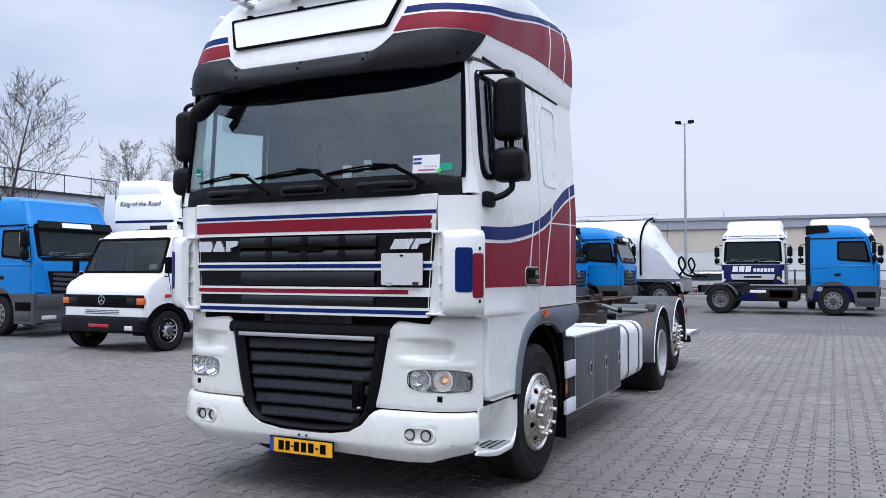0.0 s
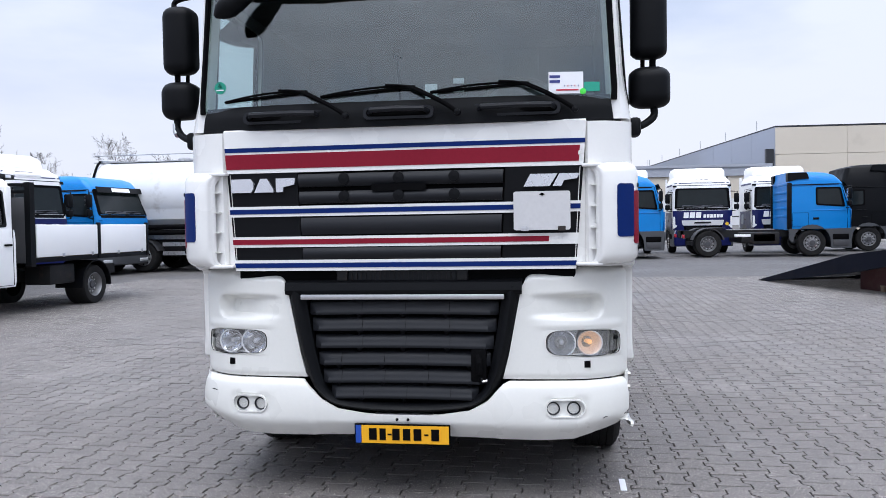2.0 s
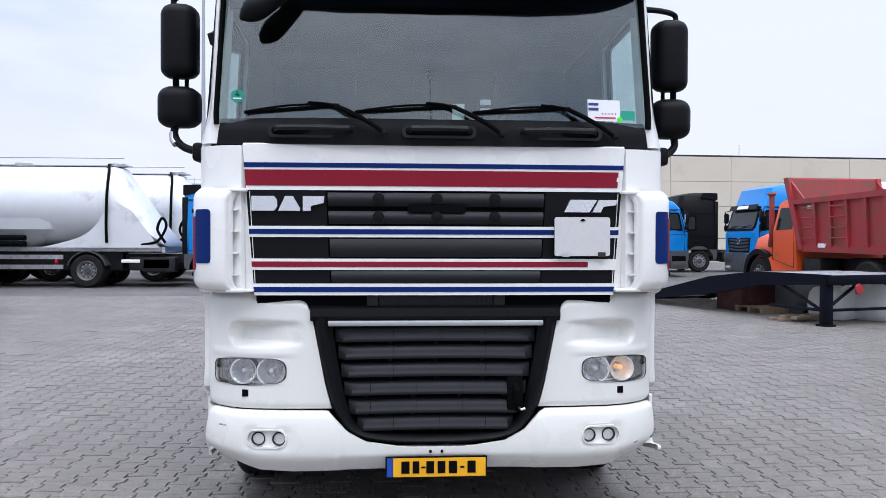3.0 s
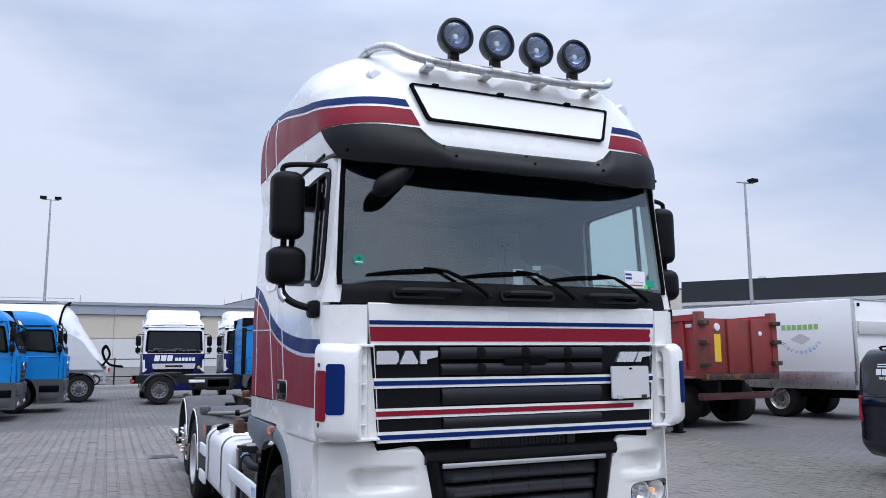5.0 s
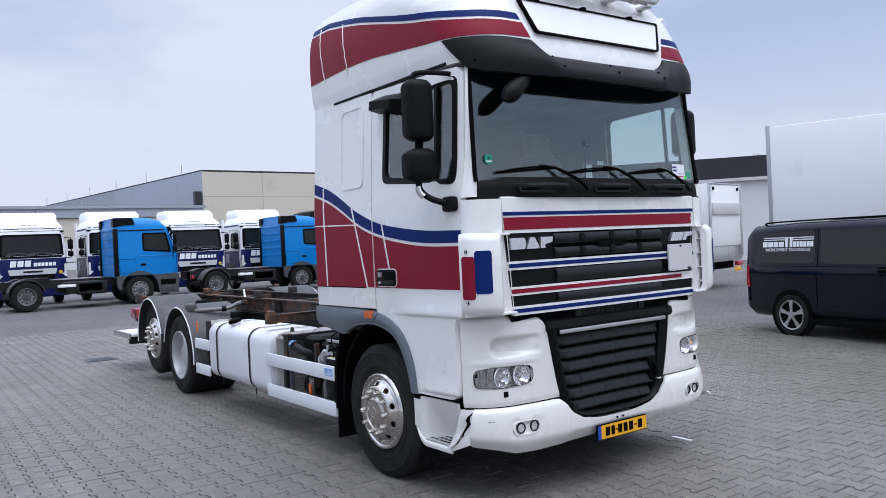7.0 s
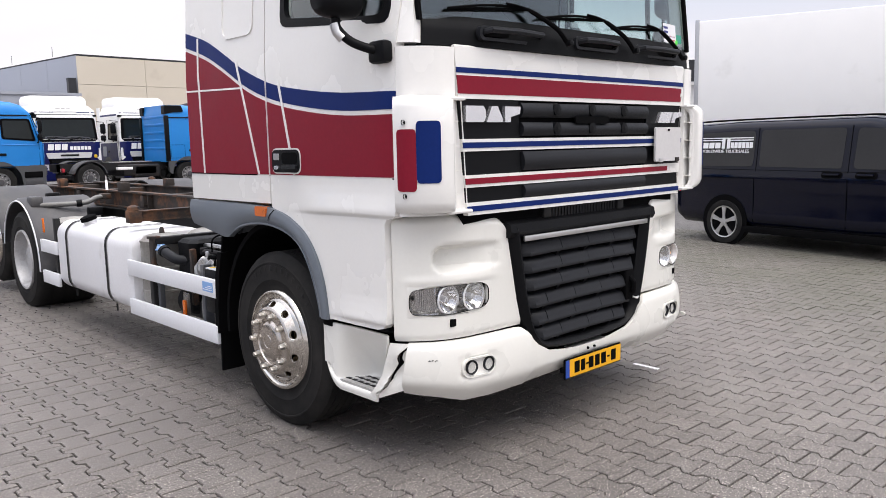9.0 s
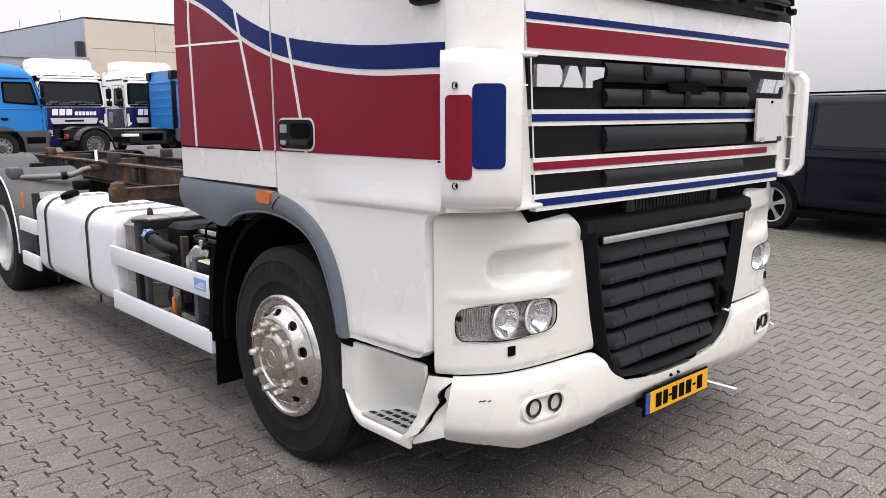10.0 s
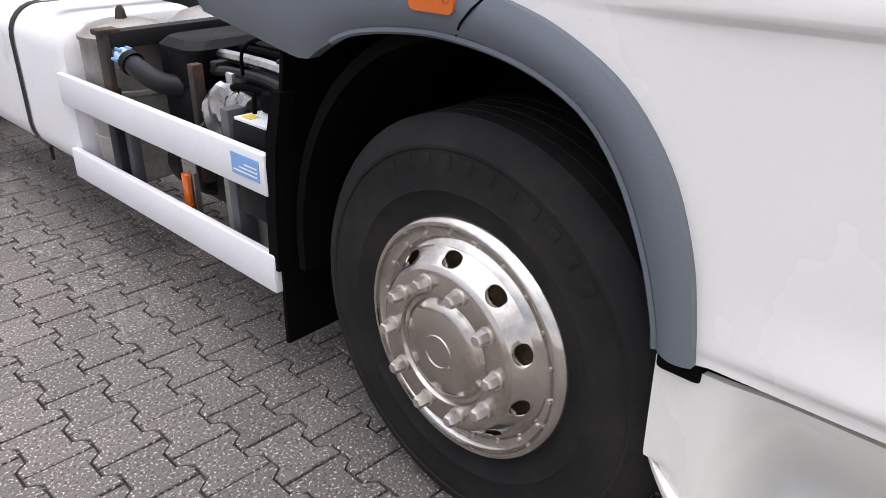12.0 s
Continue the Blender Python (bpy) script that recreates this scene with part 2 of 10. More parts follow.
M = dict(
    white=mat("white_paint", (0.80, 0.79, 0.765), 0.26, var=0.015, coat=0.6, dirt=((0.70, 0.67, 0.61), 0.56, 1.15, 1.1)),
    cream=mat("off_white_paint", (0.75, 0.742, 0.70), 0.30, var=0.02, coat=0.45, dirt=((0.62, 0.59, 0.50), 0.58, 1.10, 1.7)),
    red=mat("red_film", (0.215, 0.009, 0.024), 0.42, var=0.08, spec=0.16),
    blue=mat("blue_film", (0.003, 0.018, 0.120), 0.42, var=0.08, spec=0.12),
    dark=mat("dark_plastic", (0.003, 0.0034, 0.0045), 0.5, spec=0.14, var=0.15, fine=300, bump=0.0006),
    charcoal=mat("charcoal_plastic", (0.013, 0.014, 0.017), 0.45, spec=0.22, var=0.15, fine=350, bump=0.0006),
    visor=mat("visor_plastic", (0.006, 0.0065, 0.008), 0.5, spec=0.17, var=0.15, fine=350, bump=0.0003),
    grey=mat("grey_plastic", (0.12, 0.14, 0.165), 0.48, var=0.08, fine=300, bump=0.0004, dirt=((0.2, 0.19, 0.17), 0.6, 0.9, 2.0)),
    boxgrey=mat("dark_grey_sheet", (0.075, 0.08, 0.092), 0.5, var=0.1, dirt=((0.12, 0.10, 0.08), 0.58, 0.8, 3.0)),
    guard=mat("mudguard_plastic", (0.054, 0.054, 0.059), 0.55, var=0.12, dirt=((0.12, 0.115, 0.105), 0.52, 0.85, 2.0)),
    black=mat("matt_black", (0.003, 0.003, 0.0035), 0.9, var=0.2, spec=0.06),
    rubber=mat("tyre_rubber", (0.013, 0.0127, 0.0128), 0.74, spec=0.15, var=0.2, fine=120, bump=0.0008, dirt=((0.032, 0.030, 0.028), 0.46, 0.85, 4.0)),
    capblue=mat("pale_blue_plastic", (0.34, 0.50, 0.74), 0.4, var=0.1),
    chrome=mat("polished_steel", (0.55, 0.525, 0.49), 0.15, 1.0, var=0.08, dirt=((0.36, 0.32, 0.27), 0.50, 0.8, 9.0)),
    dualrim=mat("grey_painted_rim", (0.46, 0.46, 0.47), 0.45, 0.3, var=0.12, dirt=((0.2, 0.19, 0.17), 0.52, 0.8, 6.0)),
    canister=mat("dusty_metal", (0.17, 0.17, 0.167), 0.5, 0.4, var=0.15, dirt=((0.13, 0.12, 0.105), 0.5, 0.75, 6.0)),
    scuttle=mat("scuttle_plastic", (0.0035, 0.004, 0.005), 0.65, spec=0.15, var=0.15, fine=300, bump=0.0005),
    crate=mat("maroon_crate_paint", (0.07, 0.018, 0.02), 0.6, var=0.2, dirt=((0.10, 0.06, 0.05), 0.5, 0.75, 3.0)),
    nutsteel=mat("satin_nut_steel", (0.60, 0.57, 0.53), 0.34, 0.9, var=0.10, dirt=((0.30, 0.26, 0.22), 0.55, 0.85, 14.0)),
    discsteel=mat("dulled_disc_steel", (0.52, 0.48, 0.44), 0.22, 1.0, var=0.10, fine=240, dirt=((0.30, 0.26, 0.22), 0.50, 0.80, 7.0)),
    drum=mat("brown_brake_drum", (0.20, 0.13, 0.075), 0.75, 0.1, var=0.4, scale=22, dirt=((0.42, 0.33, 0.20), 0.52, 0.7, 18.0)),
    headchrome=mat("headlamp_chrome", (0.80, 0.81, 0.83), 0.10, 1.0, var=0.10, scale=30),
    foil=mat("dented_foil", (0.36, 0.355, 0.345), 0.28, 1.0, var=0.25, scale=9, dirt=((0.16, 0.14, 0.12), 0.5, 0.8, 10.0)),
    greytank=mat("dull_grey_tank", (0.33, 0.32, 0.30), 0.5, 0.35, var=0.18, dirt=((0.12, 0.10, 0.085), 0.52, 0.8, 5.0)),
    rimgrey=mat("dull_rim_steel", (0.24, 0.24, 0.245), 0.42, 0.5, var=0.15, dirt=((0.22, 0.20, 0.19), 0.52, 0.8, 5.0)),
    silver=mat("silver_steel", (0.62, 0.62, 0.62), 0.35, 1.0, var=0.08),
    alu=mat("aluminium", (0.62, 0.62, 0.63), 0.38, 0.9, var=0.12, dirt=((0.25, 0.24, 0.22), 0.52, 0.75, 12.0)),
    tread=mat("worn_tread_plate", (0.60, 0.60, 0.59), 0.38, 0.6, var=0.2, dirt=((0.24, 0.23, 0.21), 0.52, 0.72, 30.0)),
    letter=mat("bright_badge", (0.72, 0.73, 0.76), 0.25, 0.8, var=0.05),
    platew=mat("grey_sticker_board", (0.58, 0.57, 0.57), 0.55, var=0.05),
    yellow=mat("yellow_reflective", (0.82, 0.40, 0.008), 0.4, var=0.03),
    eu=mat("blue_reflective", (0.01, 0.06, 0.35), 0.4, var=0.03),
    amber=mat("amber_lens", (0.65, 0.13, 0.012), 0.22, var=0.1, coat=0.6),
    redlens=mat("red_lens", (0.42, 0.015, 0.03), 0.22, var=0.1, coat=0.6),
    rust=mat("rusty_steel", (0.030, 0.023, 0.020), 0.7, 0.15, var=0.3, dirt=((0.19, 0.078, 0.033), 0.50, 0.68, 4.0), fine=90, bump=0.0012),
    frame=mat("chassis_steel", (0.013, 0.013, 0.014), 0.6, spec=0.25, var=0.25, dirt=((0.05, 0.034, 0.026), 0.55, 0.8, 4.0)),
    railw=mat("white_rail_paint", (0.72, 0.73, 0.76), 0.4, var=0.04, dirt=((0.5, 0.48, 0.44), 0.6, 0.85, 3.0)),
    tank=mat("white_tank_paint", (0.70, 0.70, 0.72), 0.42, var=0.05, dirt=((0.40, 0.38, 0.35), 0.58, 0.85, 2.4)),
    interior=mat("interior_grey", (0.10, 0.105, 0.11), 0.7, var=0.1),
    intlight=mat("interior_light_grey", (0.13, 0.135, 0.14), 0.75, var=0.08),
    navyband=mat("sun_band_navy", (0.003, 0.005, 0.016), 0.4, var=0.05, spec=0.15),
    pane=glass("windscreen_glass", (0.90, 0.985, 0.975), clear=0.96),
    sidepane=glass("side_glass", (0.93, 0.985, 0.98), clear=0.96),
    cabpane=glass("light_truck_glass", (0.62, 0.66, 0.65), clear=0.8, gloss=0.05),
    lens=glass("clear_lens", (1, 1, 1), clear=0.95, gloss=0.13),
    reflector=mat("lamp_reflector", (0.86, 0.87, 0.89), 0.2, 0.45, var=0.12, scale=25),
    bluelens=mat("blue_lamp_glass", (0.22, 0.30, 0.50), 0.06, 0.85, var=0.35, scale=14),
    lit=glow("lit_indicator", (1.0, 0.52, 0.22), 0.75),
    lampback=mat("lamp_bowl", (0.80, 0.80, 0.82), 0.16, 0.7, var=0.35, scale=40),
    paper=mat("white_paper", (0.80, 0.80, 0.82), 0.6, var=0.02),
    print_navy=mat("navy_print", (0.03, 0.04, 0.20), 0.6, var=0.03),
    print_red=mat("red_print", (0.5, 0.03, 0.06), 0.6, var=0.03),
    green=mat("green_sticker", (0.01, 0.30, 0.20), 0.45, var=0.05),
    neon=mat("neon_green_dot", (0.10, 0.80, 0.08), 0.5, var=0.03),
    bluetag=mat("blue_tag", (0.20, 0.38, 0.68), 0.5, var=0.08),
    skyblue=mat("sky_blue_paint", (0.006, 0.205, 0.58), 0.35, var=0.05, coat=0.10, spec=0.3, dirt=((0.03, 0.18, 0.42), 0.6, 0.95, 1.2)),
    navy=mat("navy_paint", (0.006, 0.010, 0.082), 0.35, var=0.06, coat=0.1, spec=0.25),
    vannavy=mat("van_navy_paint", (0.0016, 0.0026, 0.010), 0.10, var=0.06, spec=0.30),
    vanglass=mat("tinted_window", (0.020, 0.020, 0.021), 0.09, var=0.25, scale=1.2, spec=0.35),
    darkglass=mat("dark_window", (0.012, 0.016, 0.017), 0.10, var=0.3, scale=1.6, spec=0.22),
    skirt=mat("lower_cab_grey", (0.06, 0.063, 0.068), 0.5, var=0.12),
    orange=mat("orange_paint", (0.70, 0.085, 0.014), 0.4, var=0.1, coat=0.2, dirt=((0.25, 0.06, 0.025), 0.55, 0.8, 2.0)),
    tipper=mat("faded_red_paint", (0.34, 0.028, 0.033), 0.5, var=0.25, dirt=((0.17, 0.060, 0.036), 0.46, 0.68, 1.6)),
    container=mat("rusty_red_container_paint", (0.22, 0.030, 0.026), 0.55, var=0.25, dirt=((0.12, 0.05, 0.03), 0.48, 0.70, 1.8)),
    box=mat("white_box_panel", (0.87, 0.865, 0.855), 0.45, var=0.02, dirt=((0.58, 0.57, 0.54), 0.6, 0.9, 0.7)),
    tarp=mat("white_tarp", (0.84, 0.84, 0.84), 0.55, var=0.08, scale=1.5),
    tanker=mat("tank_white_paint", (0.66, 0.67, 0.69), 0.35, var=0.05, coat=0.2, dirt=((0.33, 0.31, 0.29), 0.57, 0.78, 0.9)),
    beige=mat("beige_cladding", (0.60, 0.54, 0.45), 0.7, var=0.05, scale=0.3, dirt=((0.42, 0.37, 0.30), 0.55, 0.9, 0.25)),
    hallgrey=mat("grey_cladding", (0.34, 0.36, 0.41), 0.6, var=0.06, scale=0.25),
    whiteclad=mat("white_cladding", (0.66, 0.66, 0.66), 0.6, var=0.03, scale=0.4),
    darkclad=mat("anthracite_cladding", (0.017, 0.019, 0.024), 0.55, var=0.1, scale=0.5),
    concrete=mat("concrete", (0.36, 0.35, 0.33), 0.85, var=0.1, fine=30, bump=0.002),
    steelpole=mat("galvanised_pole", (0.42, 0.43, 0.45), 0.5, 0.6, var=0.1),
    bark=mat("tree_bark", (0.050, 0.040, 0.035), 0.9, var=0.25, fine=40, bump=0.004),
    wood=mat("weathered_wood", (0.22, 0.16, 0.11), 0.8, var=0.25, fine=25),
    bag=mat("white_bulk_bag", (0.66, 0.66, 0.65), 0.8, var=0.08),
    ramp=mat("ramp_blue_black", (0.0025, 0.0035, 0.009), 0.5, var=0.3, spec=0.12),
    rampdeck=mat("ramp_deck_steel", (0.30, 0.30, 0.32), 0.5, 0.3, var=0.3, dirt=((0.05, 0.05, 0.06), 0.5, 0.7, 4.0)),
    yellowsign=mat("yellow_sign", (0.75, 0.50, 0.03), 0.5, var=0.05),
    signgreen=mat("green_sign_paint", (0.30, 0.55, 0.16), 0.5, var=0.05),
    carsilver=mat("silver_car_paint", (0.50, 0.51, 0.53), 0.3, 0.4, var=0.03),
)


# ---- mesh helpers ----
def geo_box(x0, x1, y0, y1, z0, z1, bevel=0.0, seg=2):
    bm = bmesh.new()
    bmesh.ops.create_cube(bm, size=1, matrix=Matrix.LocRotScale(((x0 + x1) / 2, (y0 + y1) / 2, (z0 + z1) / 2), None, (abs(x1 - x0), abs(y1 - y0), abs(z1 - z0))))
    if bevel:
        bmesh.ops.bevel(bm, geom=bm.edges[:], offset=bevel, segments=seg, profile=0.5, affect="EDGES", clamp_overlap=True)
    return take(bm)


def take(bm):
    bm.verts.index_update()
    v = [tuple(p.co) for p in bm.verts]
    f = [tuple(p.index for p in q.verts) for q in bm.faces]
    bm.free()
    return v, f


def join(*geos):
    v, f = [], []
    for gv, gf in geos:
        o = len(v)
        v += list(gv)
        f += [tuple(i + o for i in q) for q in gf]
    return v, f


def moved(geo, m):
    return [tuple(m @ Vector(p)) for p in geo[0]], geo[1]


def geo_loft(rings, closed=True, caps=True):
    n = len(rings[0])
    v = [tuple(p) for r in rings for p in r]
    f = []
    for i in range(len(rings) - 1):
        for j in range(n if closed else n - 1):
            k = (j + 1) % n
            f.append((i * n + j, i * n + k, (i + 1) * n + k, (i + 1) * n + j))
    if caps and closed:
        f.append(tuple(range(n))[::-1])
        f.append(tuple((len(rings) - 1) * n + j for j in range(n)))
    return v, f


def geo_lathe(profile, axis="x", at=(0, 0, 0), seg=32, caps=False):
    """Turns (along, radius) pairs about an axis."""
    rings = []
    for a, r in profile:
        ring = []
        for k in range(seg):
            c, s = r * math.cos(2 * math.pi * k / seg), r * math.sin(2 * math.pi * k / seg)
            p = {"x": (a, c, s), "y": (c, a, s), "z": (c, s, a)}[axis]
            ring.append((p[0] + at[0], p[1] + at[1], p[2] + at[2]))
        rings.append(ring)
    return geo_loft(rings, True, caps)


def geo_tube(points, r, seg=10, caps=True):
    pts = [Vector(p) for p in points]
    radii = r if isinstance(r, (list, tuple)) else [r] * len(pts)
    rings = []
    up = None
    for i, p in enumerate(pts):
        d = (pts[min(i + 1, len(pts) - 1)] - pts[max(i - 1, 0)]).normalized()
        if up is None:
            up = d.orthogonal().normalized()
        up = (up - d * up.dot(d)).normalized()
        s = d.cross(up)
        rings.append([p + radii[i] * (math.cos(2 * math.pi * k / seg) * up + math.sin(2 * math.pi * k / seg) * s) for k in range(seg)])
    return geo_loft(rings, True, caps)


def arc(points, steps=6):
    """A smooth curve through the points (Catmull-Rom)."""
    pts = [Vector(p) for p in points]
    out = []
    for i in range(len(pts) - 1):
        a, b, c, d = pts[max(i - 1, 0)], pts[i], pts[i + 1], pts[min(i + 2, len(pts) - 1)]
        for k in range(steps):
            t = k / steps
            out.append(0.5 * ((2 * b) + (c - a) * t + (2 * a - 5 * b + 4 * c - d) * t * t + (3 * b - a - 3 * c + d) * t ** 3))
    out.append(pts[-1])
    return out


def lerp(table, x):
    if x <= table[0][0]:
        return table[0][1]
    for (a, u), (b, w) in zip(table, table[1:]):
        if x <= b:
            return u + (w - u) * (x - a) / (b - a)
    return table[-1][1]


def smooth(table, x):
    """Like lerp, with eased steps."""
    if x <= table[0][0]:
        return table[0][1]
    for (a, u), (b, w) in zip(table, table[1:]):
        if x <= b:
            t = (x - a) / (b - a)
            return u + (w - u) * t * t * (3 - 2 * t)
    return table[-1][1]


def curve(table, x):
    """A smooth curve through the table's points."""
    if x <= table[0][0]:
        return table[0][1]
    n = len(table)
    slope = lambda i: (table[min(i + 1, n - 1)][1] - table[max(i - 1, 0)][1]) / (table[min(i + 1, n - 1)][0] - table[max(i - 1, 0)][0])
    for i in range(n - 1):
        (a, u), (b, w) = table[i], table[i + 1]
        if x <= b:
            h = b - a
            t = (x - a) / h
            p, q = slope(i) * h, slope(i + 1) * h
            return u * (2 * t ** 3 - 3 * t * t + 1) + p * (t ** 3 - 2 * t * t + t) + w * (3 * t * t - 2 * t ** 3) + q * (t ** 3 - t * t)
    return table[-1][1]


def steps(a, b, n):
    return [a + (b - a) * i / n for i in range(n + 1)]


def geo_sheet(us, vs, fn, back, skip=None):
    """A skin over a grid of (u, v) with a second skin behind it: fn and back give the places."""
    nu, nv = len(us), len(vs)
    keep = {(i, j) for i in range(nu - 1) for j in range(nv - 1) if not (skip and skip((us[i] + us[i + 1]) / 2, (vs[j] + vs[j + 1]) / 2))}
    v = [tuple(fn(u, w)) for u in us for w in vs] + [tuple(back(u, w)) for u in us for w in vs]
    o = nu * nv
    f = []
    for i, j in sorted(keep):
        a, b, c, d = i * nv + j, (i + 1) * nv + j, (i + 1) * nv + j + 1, i * nv + j + 1
        f.append((a, b, c, d))
        f.append((d + o, c + o, b + o, a + o))
        for di, dj, p, q in ((0, -1, a, b), (1, 0, b, c), (0, 1, c, d), (-1, 0, d, a)):
            if (i + di, j + dj) not in keep:
                f.append((q, p, p + o, q + o))
    used = sorted({i for q in f for i in q})
    new_i = {k: i for i, k in enumerate(used)}
    return [v[k] for k in used], [tuple(new_i[k] for k in q) for q in f]


def geo_slab(outer, holes, front, back):
    """A plate with holes: loops of (u, v), laid out by front() and back()."""
    from mathutils.geometry import tessellate_polygon
    loops = [list(outer)] + [list(h) for h in holes]
    flat = [p for lp in loops for p in lp]
    tris = tessellate_polygon([[Vector((u, w, 0)) for u, w in lp] for lp in loops])
    n = len(flat)
    v = [tuple(front(u, w)) for u, w in flat] + [tuple(back(u, w)) for u, w in flat]
    f = [tuple(t) for t in tris] + [tuple(i + n for i in t[::-1]) for t in tris]
    o = 0
    for lp in loops:
        m = len(lp)
        for i in range(m):
            a, b = o + i, o + (i + 1) % m
            f.append((a, b, b + n, a + n))
        o += m
    return v, f


def geo_skin(outer, holes, front, back, us, vs):
    """Like geo_slab, cut along lines of u and v so that it follows a bowed face."""
    from mathutils.geometry import tessellate_polygon
    loops = [list(outer)] + [list(h) for h in holes]
    bm = bmesh.new()
    vert = [bm.verts.new((p[0], p[1], 0)) for lp in loops for p in lp]
    for t in tessellate_polygon([[Vector((u, w, 0)) for u, w in lp] for lp in loops]):
        bm.faces.new([vert[i] for i in t])
    for axis, cuts in ((Vector((1, 0, 0)), us), (Vector((0, 1, 0)), vs)):
        for c in cuts:
            bmesh.ops.bisect_plane(bm, geom=bm.verts[:] + bm.edges[:] + bm.faces[:], plane_co=axis * c, plane_no=axis)
    bm.verts.index_update()
    n = len(bm.verts)
    v = [tuple(front(p.co.x, p.co.y)) for p in bm.verts] + [tuple(back(p.co.x, p.co.y)) for p in bm.verts]
    f = [tuple(p.index for p in q.verts) for q in bm.faces]
    f += [tuple(i + n for i in q[::-1]) for q in f]
    f += [(e.verts[0].index, e.verts[1].index, e.verts[1].index + n, e.verts[0].index + n) for e in bm.edges if len(e.link_faces) == 1]
    bm.free()
    return v, f


def rounded(x0, x1, z0, z1, r, seg=4):
    """A loop of a rectangle with rounded corners."""
    out = []
    for cx, cz, a0 in ((x1 - r, z1 - r, 0), (x0 + r, z1 - r, 90), (x0 + r, z0 + r, 180), (x1 - r, z0 + r, 270)):
        for k in range(seg + 1):
            a = radians(a0 + 90 * k / seg)
            out.append((cx + r * math.cos(a), cz + r * math.sin(a)))
    return out


def softened(points, r, seg=3):
    """A loop with its corners rounded."""
    out = []
    n = len(points)
    for i in range(n):
        p, a, b = Vector(points[i]), Vector(points[i - 1]), Vector(points[(i + 1) % n])
        ra = min(r, (a - p).length * 0.45)
        rb = min(r, (b - p).length * 0.45)
        s, e = p + (a - p).normalized() * ra, p + (b - p).normalized() * rb
        for k in range(seg + 1):
            t = k / seg
            q = s * (1 - t) ** 2 + p * 2 * t * (1 - t) + e * t * t
            out.append((q.x, q.y))
    return out


def mesh_of(name, geo, material, angle=38):
    me = bpy.data.meshes.new(name)
    me.from_pydata([tuple(p) for p in geo[0]], [], [tuple(q) for q in geo[1]])
    bm = bmesh.new()
    bm.from_mesh(me)
    bmesh.ops.recalc_face_normals(bm, faces=bm.faces)
    bm.to_mesh(me)
    bm.free()
    me.shade_smooth()
    me.set_sharp_from_angle(angle=radians(angle))
    me.materials.append(material)
    return me


def part(name, geo, material, parent, label="", angle=38):
    """One mesh under a thing or under a part."""
    ob = new(name, mesh_of(name, geo, material, angle))
    ob.parent = parent
    return tagged(ob, label)


def thing(name, label, category, m=None, group="", kind=""):
    ob = new(name)
    ob.empty_display_size = 0.1
    if m is not None:
        ob.matrix_world = m
    return tagged(ob, label, category, group, kind)


def solid(name, geo, material, label, category, m=None, group="", kind="", angle=38):
    ob = new(name, mesh_of(name, geo, material, angle))
    if m is not None:
        ob.matrix_world = m
    return tagged(ob, label, category, group, kind)


def gz(y):
    """The yard climbs very gently away from the walk."""
    return max(0.0, 0.0055 * (y - 7.0))


# ---- ground ----
def ground_material():
    m = mat("yard_paving", (0.122, 0.115, 0.112), 0.68, spec=0.42, var=0.14, scale=0.35, fine=160, dirt=((0.19, 0.186, 0.178), 0.52, 0.78, 0.16))
    n, l = m.node_tree.nodes, m.node_tree.links
    b = n["Principled BSDF"]
    tc = n["Texture Coordinate"]
    br = n.new("ShaderNodeTexBrick")
    br.inputs["Scale"].default_value = 1.0
    br.inputs["Brick Width"].default_value, br.inputs["Row Height"].default_value = 0.2, 0.16
    br.inputs["Mortar Size"].default_value, br.inputs["Mortar Smooth"].default_value = 0.006, 0.3
    br.inputs["Color1"].default_value, br.inputs["Color2"].default_value = (1, 1, 1, 1), (0.80, 0.80, 0.80, 1)
    br.inputs["Mortar"].default_value = (0.30, 0.29, 0.28, 1)
    rot = n.new("ShaderNodeMapping")
    rot.inputs["Rotation"].default_value = (0, 0, radians(90))
    l.new(tc.outputs["Object"], rot.inputs["Vector"])
    l.new(rot.outputs["Vector"], br.inputs["Vector"])
    link = b.inputs["Base Color"].links[0]
    mx = n.new("ShaderNodeMix")
    mx.data_type, mx.blend_type = "RGBA", "MULTIPLY"
    mx.inputs["Factor"].default_value = 1.0
    l.new(link.from_socket, mx.inputs["A"])
    l.new(br.outputs["Color"], mx.inputs["B"])
    l.new(mx.outputs["Result"], b.inputs["Base Color"])
    bp = n.new("ShaderNodeBump")
    bp.inputs["Strength"].default_value, bp.inputs["Distance"].default_value = 0.8, 0.006
    bp.invert = True
    l.new(br.outputs["Fac"], bp.inputs["Height"])
    l.new(bp.outputs["Normal"], b.inputs["Normal"])
    return m


M["yard"] = ground_material()
M["sand"] = mat("joint_sand", (0.040, 0.036, 0.030), 0.95, var=0.3, scale=1.2, dirt=((0.045, 0.062, 0.022), 0.52, 0.66, 0.9))
BX0, BX1, BY0, BY1 = -13.92, 6.08, -1.0, 21.0


